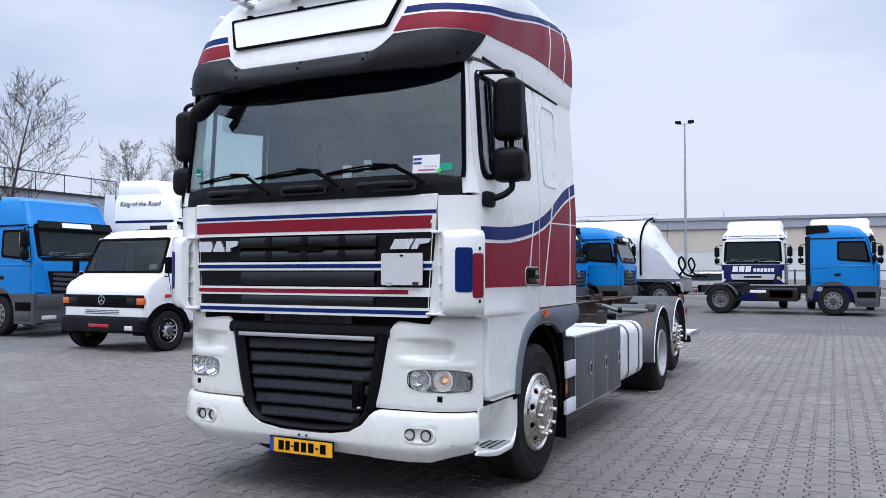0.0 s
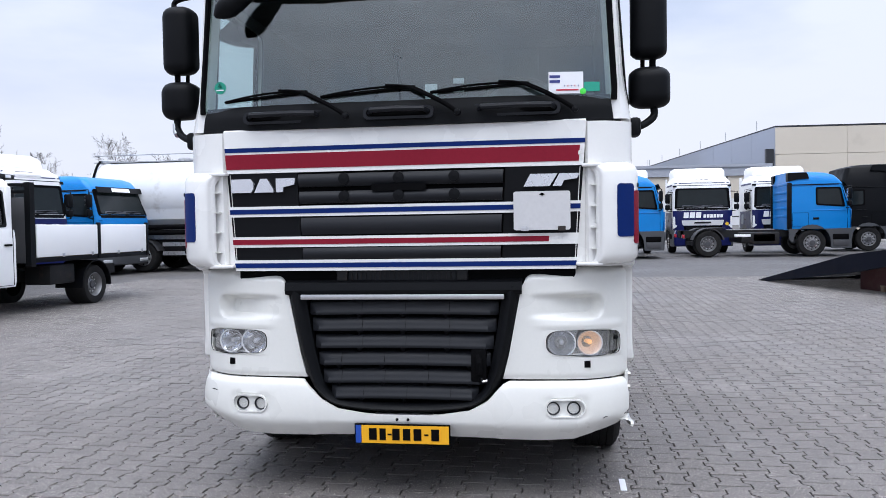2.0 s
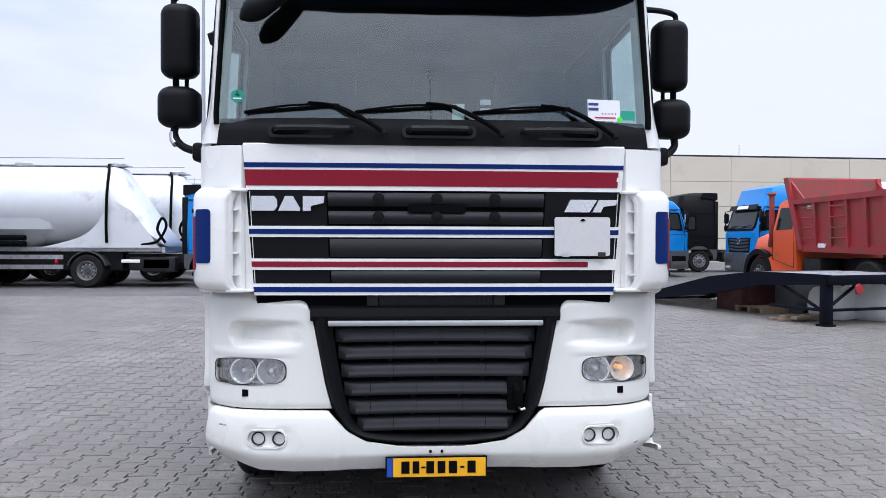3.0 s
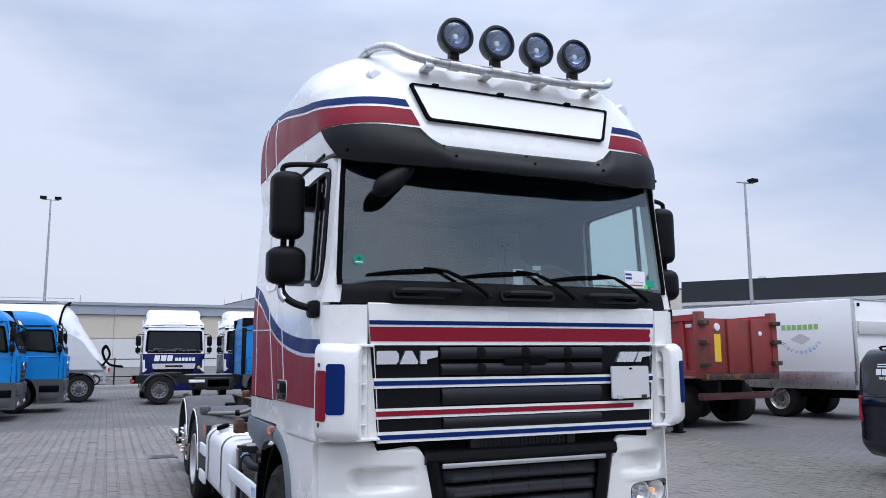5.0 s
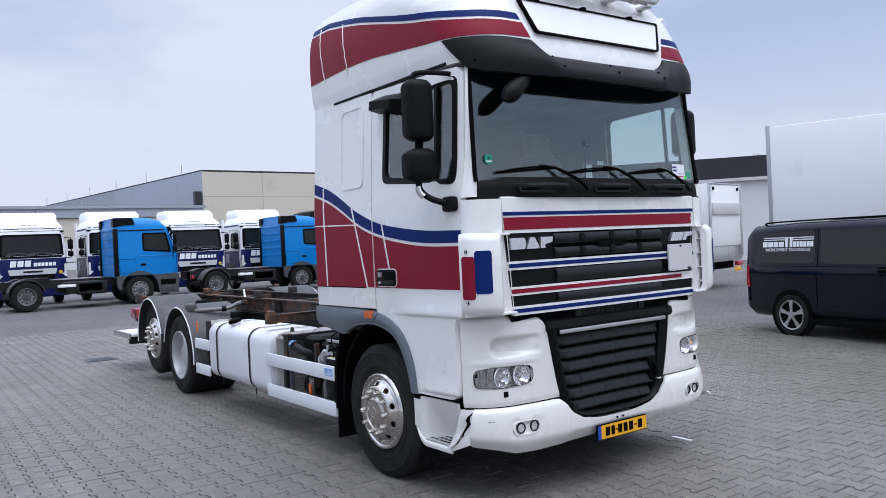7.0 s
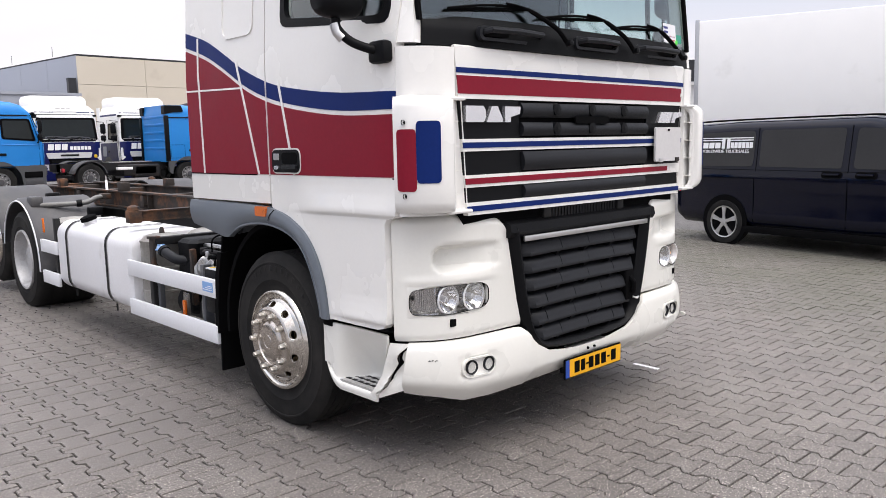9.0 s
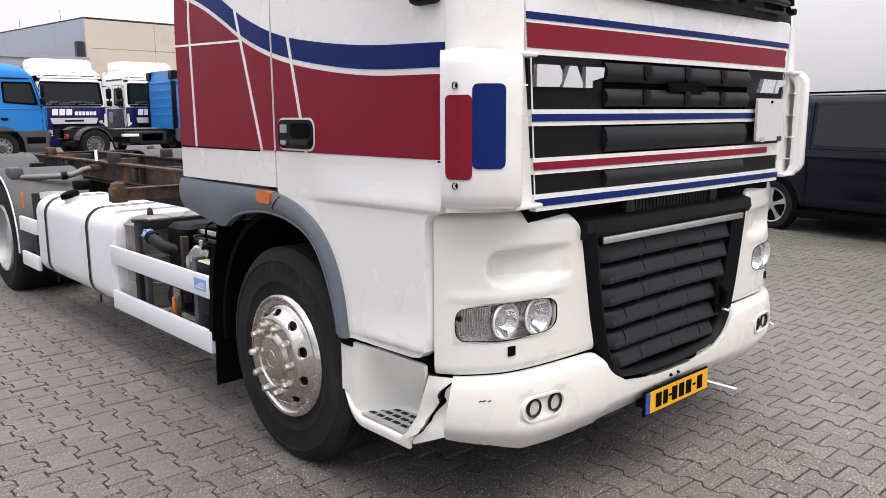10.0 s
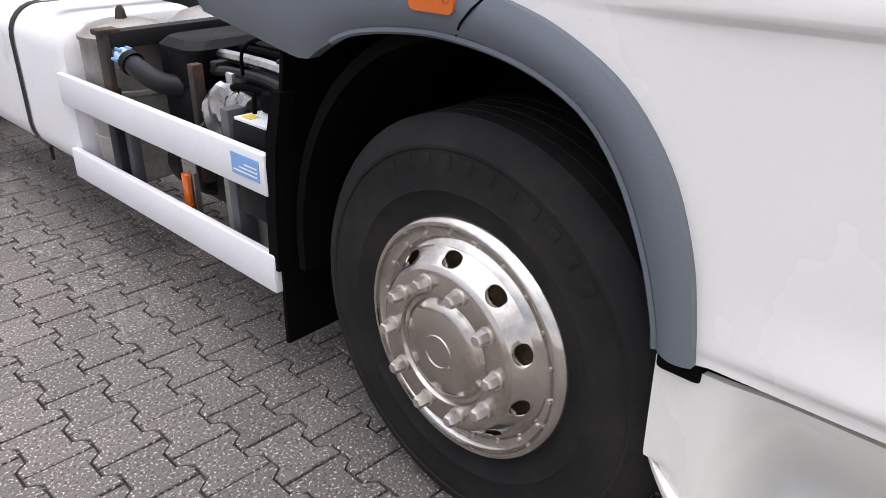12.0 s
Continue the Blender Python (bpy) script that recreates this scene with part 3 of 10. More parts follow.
def build_ground():
    ys = [-900.0, BY0, 7.0, BY1, 120.0, 900.0]
    xs = [-900.0, BX0, BX1, 900.0]
    v = [(x, y, gz(min(y, 120.0)) - (0.016 if BX0 <= x <= BX1 and BY0 <= y <= BY1 else 0.0)) for y in ys for x in xs]
    f = [(j * 4 + i, j * 4 + i + 1, (j + 1) * 4 + i + 1, (j + 1) * 4 + i) for j in range(5) for i in range(3)]
    g = new("ground", mesh_of("ground", (v, f), M["yard"]))
    g.data.materials.append(M["sand"])
    for p in g.data.polygons:
        c = p.center
        if BX0 < c.x < BX1 and BY0 < c.y < BY1:
            p.material_index = 1
    return tagged(g, "grey interlocking block paving of a truck yard", "ground", kind="structure")


build_ground()


# ---- vehicles of the yard: each faces +x, its front at x = 0 ----
def plan_ring(z, xf, xb, w, r, seg=5):
    """A level outline with rounded front corners: front at xf, back at xb, half width w."""
    pts = [(xb, -w, z), (xb, w, z)]
    for k in range(seg + 1):
        a = radians(90 - 90 * k / seg)
        pts.append((xf - r + r * math.cos(a), w - r + r * math.sin(a), z))
    for k in range(seg + 1):
        a = radians(0 - 90 * k / seg)
        pts.append((xf - r + r * math.cos(a), -w + r + r * math.sin(a), z))
    return pts


def wheel_parts(parent, x, y, z, r, width, side, rim, dual=False, seg=28):
    """A road wheel under parent; side is the sign of y to which it faces outward."""
    o = y
    i = y - side * width
    m = side
    ty = [(i, r * 0.60), (i, r * 0.93), (i + m * 0.03, r * 0.99), (i + m * 0.06, r), (o - m * 0.06, r), (o - m * 0.03, r * 0.985), (o, r * 0.92), (o + m * 0.004, r * 0.76), (o - m * 0.01, r * 0.60)]
    w = part("wheel", geo_lathe(ty, "y", (x, 0, z), seg), M["rubber"], parent)
    inset = 0.14 if dual else 0.03
    rr = r * 0.585
    prof = [(o - m * 0.015, r * 0.605), (o - m * 0.005, rr), (o - m * 0.03, rr * 0.93), (o - m * inset, rr * 0.80), (o - m * (inset + 0.01), rr * 0.55), (o - m * (inset - 0.06), rr * 0.42), (o - m * (inset - 0.07), rr * 0.2), (o - m * (inset - 0.07), 0.001)]
    part("rim", geo_lathe(prof, "y", (x, 0, z), 24), M[rim], w)
    nuts = []
    for k in range(10):
        a = 2 * math.pi * k / 10
        nuts.append(geo_lathe([(o - m * inset, 0.022), (o - m * (inset - 0.05), 0.02), (o - m * (inset - 0.055), 0.001)], "y", (x + rr * 0.62 * math.cos(a), 0, z + rr * 0.62 * math.sin(a)), 6))
    tagged(part("wheel_nuts", join(*nuts), M["silver"], w), kind="stuff")
    for k in range(10):
        part("rim_hole", geo_lathe([(o - m * (inset - 0.004), 0.026), (o - m * (inset - 0.010), 0.025), (o - m * (inset - 0.010), 0.001)], "y", (x + rr * 0.80 * math.cos(2 * math.pi * (k + 0.5) / 10), 0, z + rr * 0.80 * math.sin(2 * math.pi * (k + 0.5) / 10)), 8), M["black"], w)
    part("hub", geo_lathe([(o - m * (inset - 0.05), rr * 0.36), (o - m * (inset - 0.095), rr * 0.30), (o - m * (inset - 0.10), 0.001)], "y", (x, 0, z), 18), M["guard"], w)
    return w


def tractor(paint, m, roof_top=3.14, style="a", rim="rimgrey", wheelbase=3.7, rear=True, label="", group="parked tractors"):
    """A cab-over tractor unit."""
    t = thing("tractor_unit", label, "truck", m, group)
    low = "skirt" if style == "a" else "navy"
    xb = -2.2
    if style == "a":
        levels = [(0.98, 0.0, 1.2), (1.5, 0.02, 1.22), (1.9, -0.03, 1.22), (2.6, -0.26, 1.18), (2.72, -0.30, 1.17), (2.80, -0.36, 1.16), (roof_top - 0.14, -0.56, 1.12), (roof_top - 0.04, -0.85, 1.04), (roof_top, -1.25, 0.94)]
    else:
        levels = [(0.98, 0.0, 1.2), (1.5, 0.01, 1.22), (1.95, -0.02, 1.22), (2.72, -0.12, 1.19), (2.82, -0.12, 1.19), (3.05, -0.2, 1.16), (roof_top - 0.25, -0.32, 1.12), (roof_top - 0.12, -0.5, 1.06), (roof_top - 0.1, -0.75, 1.06)]
    cab = part("cab", geo_loft([plan_ring(z, xf, xb if z < 2.9 or style != "a" else xb + 0.05, w, 0.18) for z, xf, w in levels]), M[paint], t)

    def face(u, z, off=0.006):
        xf = lerp([(a, b) for a, b, c in levels], z)
        edge = max(0.0, abs(u) - 1.0)
        return (xf + off - edge * edge * 1.6, u, z)

    def front(loop, matname, name, label="", off=0.008, par=None):
        return part(name, geo_slab(loop, [], lambda u, z: face(u, z, off), lambda u, z: face(u, z, -0.02)), M[matname], par or cab, label)

    wz0, wz1 = (1.92, 2.66) if style == "a" else (1.93, 2.70)
    ws = front(softened([(-1.05, wz0), (1.05, wz0), (1.0, wz1), (-1.0, wz1)], 0.08), "darkglass", "windscreen", off=0.010)
    part("screen_frame", geo_slab(softened([(-1.13, wz0 - 0.06), (1.13, wz0 - 0.06), (1.08, wz1 + 0.05), (-1.08, wz1 + 0.05)], 0.09), [softened([(-1.03, wz0 + 0.02), (1.03, wz0 + 0.02), (0.98, wz1 - 0.02), (-0.98, wz1 - 0.02)], 0.08)], lambda u, z: face(u, z, 0.016), lambda u, z: face(u, z, -0.02)), M["black"], ws)
    for px, w0 in ((-0.75, -0.02), (0.05, 0.85)):
        part("wiper", join(geo_tube([face(px, wz0 - 0.03, 0.03), face(w0 - 0.35, wz0 + 0.07, 0.035)], 0.012, 5), geo_tube([face(w0 - 0.75, wz0 + 0.06, 0.03), face(w0, wz0 + 0.09, 0.03)], 0.010, 5)), M["black"], ws)
    # grey strip laid on the opaque screen to imitate a pale dashboard glint
    part("dashboard", geo_slab([(-0.85, wz0 + 0.02), (0.85, wz0 + 0.02), (0.80, wz0 + 0.10), (-0.80, wz0 + 0.10)], [], lambda u, z: face(u, z, 0.011), lambda u, z: face(u, z, 0.0)), M["boxgrey"], ws)
    front([(-1.04, wz0 - 0.11), (1.04, wz0 - 0.11), (1.06, wz0 - 0.02), (-1.06, wz0 - 0.02)], "dark", "scuttle")
    for s in (-1, 1):
        def sidep(u, z, off=0.006, s=s):
            return (u, s * (lerp([(a, c) for a, b, c in levels], z) + off), z)
        loop = softened([(-1.22, 1.93), (-0.30, 1.86), (-0.42, 2.52), (-1.22, 2.52)], 0.06)
        sw = part("side_window", geo_slab(loop, [], lambda u, z: sidep(u, z), lambda u, z: sidep(u, z, -0.02)), M["darkglass"], cab)
        part("window_seal", geo_slab(softened([(-1.26, 1.90), (-0.24, 1.82), (-0.39, 2.56), (-1.26, 2.56)], 0.07), [softened([(-1.20, 1.955), (-0.33, 1.885), (-0.44, 2.50), (-1.20, 2.50)], 0.06)], lambda u, z: sidep(u, z, 0.012), lambda u, z: sidep(u, z, -0.02)), M["black"], sw)
        seam = [(-1.42, 1.0), (-1.42, 2.68), (-0.36, 2.68), (-0.16, 1.85), (-0.16, 1.0)]
        part("door_seam", join(*[geo_tube([sidep(*a, 0.0), sidep(*b, 0.0)], 0.009, 4) for a, b in zip(seam, seam[1:])]), M["black"], cab)
        part("door_handle", geo_box(-1.36, -1.16, s * 1.215, s * 1.235, 1.36, 1.44, 0.01), M["dark"], cab)
        # arch, step and bumper side
        arch = [(-1.4 + 0.66 * math.cos(radians(a)), 0.52 + 0.66 * math.sin(radians(a))) for a in steps(0, 180, 12)]
        outer = [(-0.02, 0.30), (-0.02, 1.02), (-2.2, 1.02), (-2.2, 0.62), (-2.1, 0.52)] + arch[::-1] + [(-0.72, 0.30)]
        part("side_skirt", geo_slab(outer, [], lambda u, z, s=s: (u, s * 1.235, z), lambda u, z, s=s: (u, s * 1.14, z)), M["skirt"], t)
        part("step", geo_box(-0.68, -0.12, s * 1.236, s * 1.245, 0.62, 0.82, 0.01), M["black"], t)
        # mirrors
        part("mirror", join(geo_box(-0.22, -0.08, s * 1.30, s * 1.50, 2.12, 2.52, 0.05), geo_box(-0.22, -0.08, s * 1.30, s * 1.50, 1.84, 2.06, 0.05), geo_tube([(-0.2, s * 1.18, 2.6), (-0.12, s * 1.42, 2.58), (-0.14, s * 1.42, 1.8), (-0.2, s * 1.2, 1.78)], 0.022, 6)), M["dark"], t)
        part("headlight", geo_slab(softened([(0.60, 0.72), (1.14, 0.76), (1.14, 0.98), (0.64, 0.94)], 0.05), [], lambda u, z, s=s: (0.035 - max(0, u - 1.0) ** 2 * 2, s * u, z), lambda u, z, s=s: (-0.02, s * u, z)), M["reflector"], t)
    part("bumper", geo_loft([plan_ring(z, x, -0.5, w, 0.2) for z, x, w in ((0.30, -0.04, 1.17), (0.34, 0.02, 1.22), (0.6, 0.03, 1.235), (0.98, 0.01, 1.23), (1.03, -0.01, 1.22))]), M["skirt" if style == "a" else "navy" if style == "k" else "box"], t)
    if style == "a":
        for z in (1.06, 1.18, 1.30, 1.42):
            part("grille_bar", geo_loft([[(0.035 - abs(y) * 0.02 + dx, y, z + dz + abs(y) * 0.06) for dx, dz in ((-0.04, 0.0), (0.0, 0.0), (0.006, 0.035), (0.0, 0.07), (-0.04, 0.07))] for y in steps(-0.76, 0.76, 8)]), M["guard"], cab)
        front([(-0.78, 1.02), (0.78, 1.02), (0.92, 1.56), (-0.92, 1.56)], "dark", "grille_backing", off=0.012)
        part("star_badge", geo_lathe([(0.02, 0.12), (0.045, 0.12), (0.045, 0.10), (0.02, 0.10)], "x", (0.0, 0, 1.45), 20), M["letter"], cab)
        part("sun_visor", geo_slab([(-1.06, 2.60), (1.06, 2.60), (1.04, 2.78), (-1.04, 2.78)], [], lambda u, z: face(u, z, 0.16), lambda u, z: face(u, z, 0.13)), M["dark"], cab)
        for s in (-1, 1):
            side_fin = softened([(-2.24, roof_top - 0.36), (-2.24, roof_top - 0.02), (-1.56, roof_top - 0.02), (-1.48, roof_top - 0.26), (-1.9, roof_top - 0.28)], 0.05)
            part("roof_fin", geo_slab(side_fin, [], lambda u, z, s=s: (u, s * 1.185, z), lambda u, z, s=s: (u, s * 0.9, z)), M["dark"], cab)
            part("locker_seam", geo_tube([(-2.08, s * 1.221, 1.12), (-1.52, s * 1.221, 1.12), (-1.52, s * 1.221, 1.62), (-2.08, s * 1.221, 1.62), (-2.08, s * 1.221, 1.12)], 0.006, 4), M["black"], cab)
            part("rain_gutter", geo_tube([(-2.1, s * (1.19), 2.66), (-0.45, s * (1.185), 2.66)], 0.016, 6), M["dark"], cab)
            part("rear_edge", geo_box(-2.26, -2.10, s * 1.10, s * 1.225, 1.0, roof_top - 0.4, 0.02), M["dark"], cab)
            part("crease", geo_tube([(-1.36, s * 1.225, 1.72), (-0.2, s * 1.228, 1.70)], 0.012, 5), M[paint], cab)
            part("mirror_pane", geo_box(-0.235, -0.225, s * 1.33, s * 1.47, 2.16, 2.48), M["letter"], t)
            part("step_plate", geo_box(-0.66, -0.14, s * 1.236, s * 1.25, 0.38, 0.58, 0.01), M["guard"], t)
            part("corner_vane", geo_slab(softened([(0.96, 1.06), (1.17, 1.06), (1.20, 1.74), (1.04, 1.74)], 0.05), [], lambda u, z, s=s: (0.045 - max(0, u - 1.0) ** 2 * 2.2, s * u, z), lambda u, z, s=s: (-0.03, s * u, z)), M[paint], cab)
            part("bumper_lamp", geo_box(0.0, 0.045, s * 0.66, s * 1.05, 0.40, 0.50, 0.02), M["reflector"], t)
        for z in (1.5, 1.8, 2.1, 2.4, 2.7):
            part("back_rib", geo_box(xb - 0.012, xb + 0.02, -0.95, 0.95, z - 0.05, z + 0.05, 0.012), M[paint], cab)
        part("visor_plate", geo_slab([(-0.42, 2.63), (0.42, 2.63), (0.41, 2.75), (-0.41, 2.75)], [], lambda u, z: face(u, z, 0.166), lambda u, z: face(u, z, 0.155)), M["box"], cab, "pale plate on the visor")
        for s in (-1, 1):
            part("headlight_pod", geo_box(-0.1, 0.05, s * 0.5, s * 1.16, 0.66, 1.0, 0.04), M["skirt"], t)
    else:
        body = "box" if style == "w" else "navy"
        part("navy_front", geo_sheet(steps(-1.20, 1.20, 20), steps(1.0, 1.80, 5), lambda u, z: face(u, z, 0.022), lambda u, z: face(u, z, -0.02)), M[body], cab)
        front(softened([(-0.80, 1.18), (0.80, 1.18), (0.86, 1.40), (-0.86, 1.40)], 0.05), "whiteclad", "grille_strip", off=0.045)
        front([(-0.66, 0.99), (0.66, 0.99), (0.66, 1.12), (-0.66, 1.12)], "dark", "grille", off=0.04)
        front([(-0.34, 1.26), (0.34, 1.26), (0.34, 1.33), (-0.34, 1.33)], "frame", "badge_bar", off=0.055)
        g = []
        for k in range(3 if style == "k" else 0):
            g.append(geo_slab([(-0.78 + k * 0.25, 1.50), (-0.575 + k * 0.25, 1.50), (-0.545 + k * 0.25, 1.735), (-0.75 + k * 0.25, 1.735)], [], lambda u, z: face(u, z, 0.036), lambda u, z: face(u, z, 0.0)))
        for k in range(6 if style == "k" else 0):
            g.append(geo_slab([(0.03 + k * 0.135, 1.50), (0.135 + k * 0.135, 1.50), (0.145 + k * 0.135, 1.64), (0.04 + k * 0.135, 1.64)], [], lambda u, z: face(u, z, 0.036), lambda u, z: face(u, z, 0.0)))
        for q in g:
            part("name_bar", q, M["box"], cab)
        front([(-1.18, 2.80), (1.18, 2.80), (1.17, 2.88), (-1.17, 2.88)], "dark", "visor_edge", off=0.05)
        for a in (-0.28, -0.08, 0.12):
            part("roof_name_bar", geo_slab([(a, 2.98), (a + 0.16, 2.98), (a + 0.16, 3.12), (a, 3.12)], [], lambda u, z: face(u, z, 0.012), lambda u, z: face(u, z, -0.02)), M["frame"], cab)
        for a, b in ((-1.1, -0.42), (0.42, 1.1)):
            part("roof_line", geo_slab([(a, 2.95), (b, 2.95), (b, 2.98), (a, 2.98)], [], lambda u, z: face(u, z, 0.012), lambda u, z: face(u, z, -0.02)), M["navy"], cab)
        for s in (-1, 1):
            part("side_stripe", geo_slab([(-2.15, 2.86), (-0.30, 2.86), (-0.30, 2.93), (-2.15, 2.93)], [], lambda u, z, s=s: (u, s * (lerp([(a, c) for a, b, c in levels], z) + 0.006), z), lambda u, z, s=s: (u, s * 1.1, z)), M["navy"], cab)
            part("side_fairing", geo_slab([(-2.62, 1.05), (-2.2, 1.05), (-2.2, roof_top - 0.1), (-2.50, roof_top - 0.1)], [], lambda u, z, s=s: (u, s * 1.19, z), lambda u, z, s=s: (u, s * 1.15, z)), M["box"], t)
            part("badge_panel", geo_slab(softened([(-1.95, 1.20), (-1.55, 1.20), (-1.50, 1.62), (-1.90, 1.62)], 0.05), [], lambda u, z, s=s: (u, s * 1.233, z), lambda u, z, s=s: (u, s * 1.2, z)), M["hallgrey"], cab)
            part("lamp_swoosh", geo_slab(softened([(1.02, 1.18), (1.15, 1.06), (1.20, 1.06), (1.19, 1.56), (1.12, 1.56), (1.11, 1.22)], 0.03), [], lambda u, z, s=s: (0.062 - max(0, u - 1.0) ** 2 * 2, s * u, z), lambda u, z, s=s: (0.0, s * u, z)), M["box"], t)
        front([(-0.74, 0.99), (0.74, 0.99), (0.78, 1.16), (-0.78, 1.16)], "black", "grille_mouth", off=0.036)
        part("yellow_dot", geo_lathe([(0.03, 0.07), (0.042, 0.065), (0.042, 0.001)], "x", (0.0, 0.98, 1.24), 14), M["yellowsign"], cab)
        part("roof_sign", geo_slab(softened([(-0.42, 2.93), (0.42, 2.93), (0.46, 3.05), (0.38, 3.15), (-0.38, 3.15), (-0.46, 3.05)], 0.07), [], lambda u, z: face(u, z, 0.008), lambda u, z: face(u, z, -0.02)), M["platew"], cab)
        part("roof_fairing", geo_loft([plan_ring(z, xf, -2.15, w, 0.25) for z, xf, w in ((roof_top - 0.1, -0.62, 1.06), (roof_top + 0.15, -0.72, 1.07), (roof_top + 0.28, -0.95, 1.0))]), M["box"], t)
        for s in (-1, 1):
            part("side_panel", geo_slab([(-2.18, 1.02), (-0.3, 1.02), (-0.3, 1.75), (-2.18, 1.75)], [], lambda u, z, s=s: (u, s * 1.228, z), lambda u, z, s=s: (u, s * 1.2, z)), M[body], cab)
    for s in (-1, 1):
        wheel_parts(t, -1.4, s * 1.22, 0.5, 0.5, 0.3, s, rim)
    if rear:
        xr = -1.4 - wheelbase
        part("chassis", join(geo_box(xr - 0.9, -2.0, -0.45, -0.37, 0.72, 1.0), geo_box(xr - 0.9, -2.0, 0.37, 0.45, 0.72, 1.0), geo_box(xr - 0.9, xr - 0.8, -0.45, 0.45, 0.72, 1.0), geo_box(-3.9, -2.6, -1.12, 1.12, 0.5, 0.92, 0.08), geo_box(xr - 0.5, xr + 0.5, -0.9, 0.9, 0.42, 0.58)), M["frame"], t)
        part("fifth_wheel", join(geo_lathe([(1.02, 0.05), (1.06, 0.45), (1.10, 0.44), (1.12, 0.05)], "z", (xr + 0.4, 0, 0), 20), geo_box(xr + 0.1, xr + 0.7, -0.5, 0.5, 0.98, 1.04)), M["frame"], t)
        part("deck_plate", geo_box(xr + 0.95, -2.5, -0.36, 0.36, 1.0, 1.03), M["alu"], t)
        for s in (-1, 1):
            wheel_parts(t, xr, s * 1.22, 0.5, 0.5, 0.6, s, rim, dual=True)
            rings = [[(xr + 0.60 * math.cos(radians(a)), y, 0.5 + 0.60 * math.sin(radians(a))) for y in (s * 0.62, s * 1.24)] + [(xr + 0.57 * math.cos(radians(a)), y, 0.5 + 0.57 * math.sin(radians(a))) for y in (s * 1.24, s * 0.62)] for a in steps(15, 165, 10)]
            part("mudguard", geo_loft(rings), M["guard"], t)
            part("tail_lamp", geo_box(xr - 0.95, xr - 0.86, s * 0.95, s * 1.2, 0.72, 0.86, 0.015), M["redlens"], t)
            part("side_tank", geo_box(-3.5, -2.5, s * 0.62, s * 1.12, 0.45, 0.92, 0.06), M["frame"], t)
            part("side_box", geo_box(-4.1, -3.55, s * 0.9, s * 1.14, 0.74, 0.84, 0.01), M["box"], t)
    return t


def at(x, y, heading, z=None):
    return pose(x, y, gz(y) if z is None else z, 0, 0, heading)


BLUE_LABEL = "sky-blue tractor unit with grey lower cab parked in the yard"
NAVY_LABEL = "white and navy tractor unit with tall roof fairing, parked"
tractor("skyblue", at(1.7, 31.4, 0), label=BLUE_LABEL)
tractor("skyblue", at(8.5, 32.2, 0), label=BLUE_LABEL)
tractor("skyblue", at(-7.4, 25.65, 0), label="sky-blue tractor unit coupled to a white silo tanker")
tractor("skyblue", at(-6.4, 28.8, 0), label="sky-blue tractor unit coupled to a white silo tanker")
tractor("skyblue", at(-15.9, 23.4, -8), label=BLUE_LABEL)
tractor("skyblue", at(-16.5, 13.4, 0), roof_top=3.40, label=BLUE_LABEL)
for x in (-2.65, 0.55, 3.75, 6.95):
    tractor("box", at(x, 34.3, -90), roof_top=3.35, style="k", rear=False, label=NAVY_LABEL)
tractor("box", at(-16.6, 20.0, -12), roof_top=3.35, style="k", rear=False, label=NAVY_LABEL)
white_tractor = tractor("box", at(-15.3, 16.6, 10), roof_top=3.75, style="w", label="white tractor unit with high lettered roof")
tractor("dark", at(9.1, 36.2, 180), roof_top=3.6, style="a", label="black tractor unit seen past a blue one")
tractor("skyblue", at(9.6, 28.8, 182), roof_top=3.5, label="sky-blue tractor unit behind an orange tipper")


def lettering(text, size, m, material, parent, name, shear=0.0):
    """Flat lettering with the built-in font, turned into a mesh."""
    cu = bpy.data.curves.new(name, "FONT")
    cu.body, cu.size, cu.extrude, cu.align_x, cu.resolution_u, cu.shear = text, size, 0.003, "CENTER", 3, shear
    tmp = bpy.data.objects.new(name, cu)
    me = bpy.data.meshes.new_from_object(tmp)
    bpy.data.objects.remove(tmp)
    bpy.data.curves.remove(cu)
    me.transform(m)
    me.materials.clear()
    me.materials.append(material)
    ob = new(name, me)
    ob.parent = parent
    return ob


def upright(x, y, z, turn=0):
    return Matrix.Translation((x, y, z)) @ Matrix.Rotation(radians(turn), 4, "Z") @ Matrix.Rotation(radians(90), 4, "X")


part("door_glass", geo_box(-1.02, -0.22, -1.212, -1.17, 2.28, 2.78, 0.015), M["darkglass"], white_tractor)
part("visor_bar", geo_box(-0.14, 0.10, -1.12, 1.12, 2.74, 2.86, 0.03), M["dark"], white_tractor)
for y in (-0.8, 0.8):
    part("visor_lamp", geo_box(0.06, 0.12, y - 0.12, y + 0.12, 2.76, 2.84, 0.01), M["reflector"], white_tractor)
lettering("King of the Road", 0.19, upright(-1.40, -1.145, 3.32), M["black"], white_tractor, "roof_lettering", 0.3)


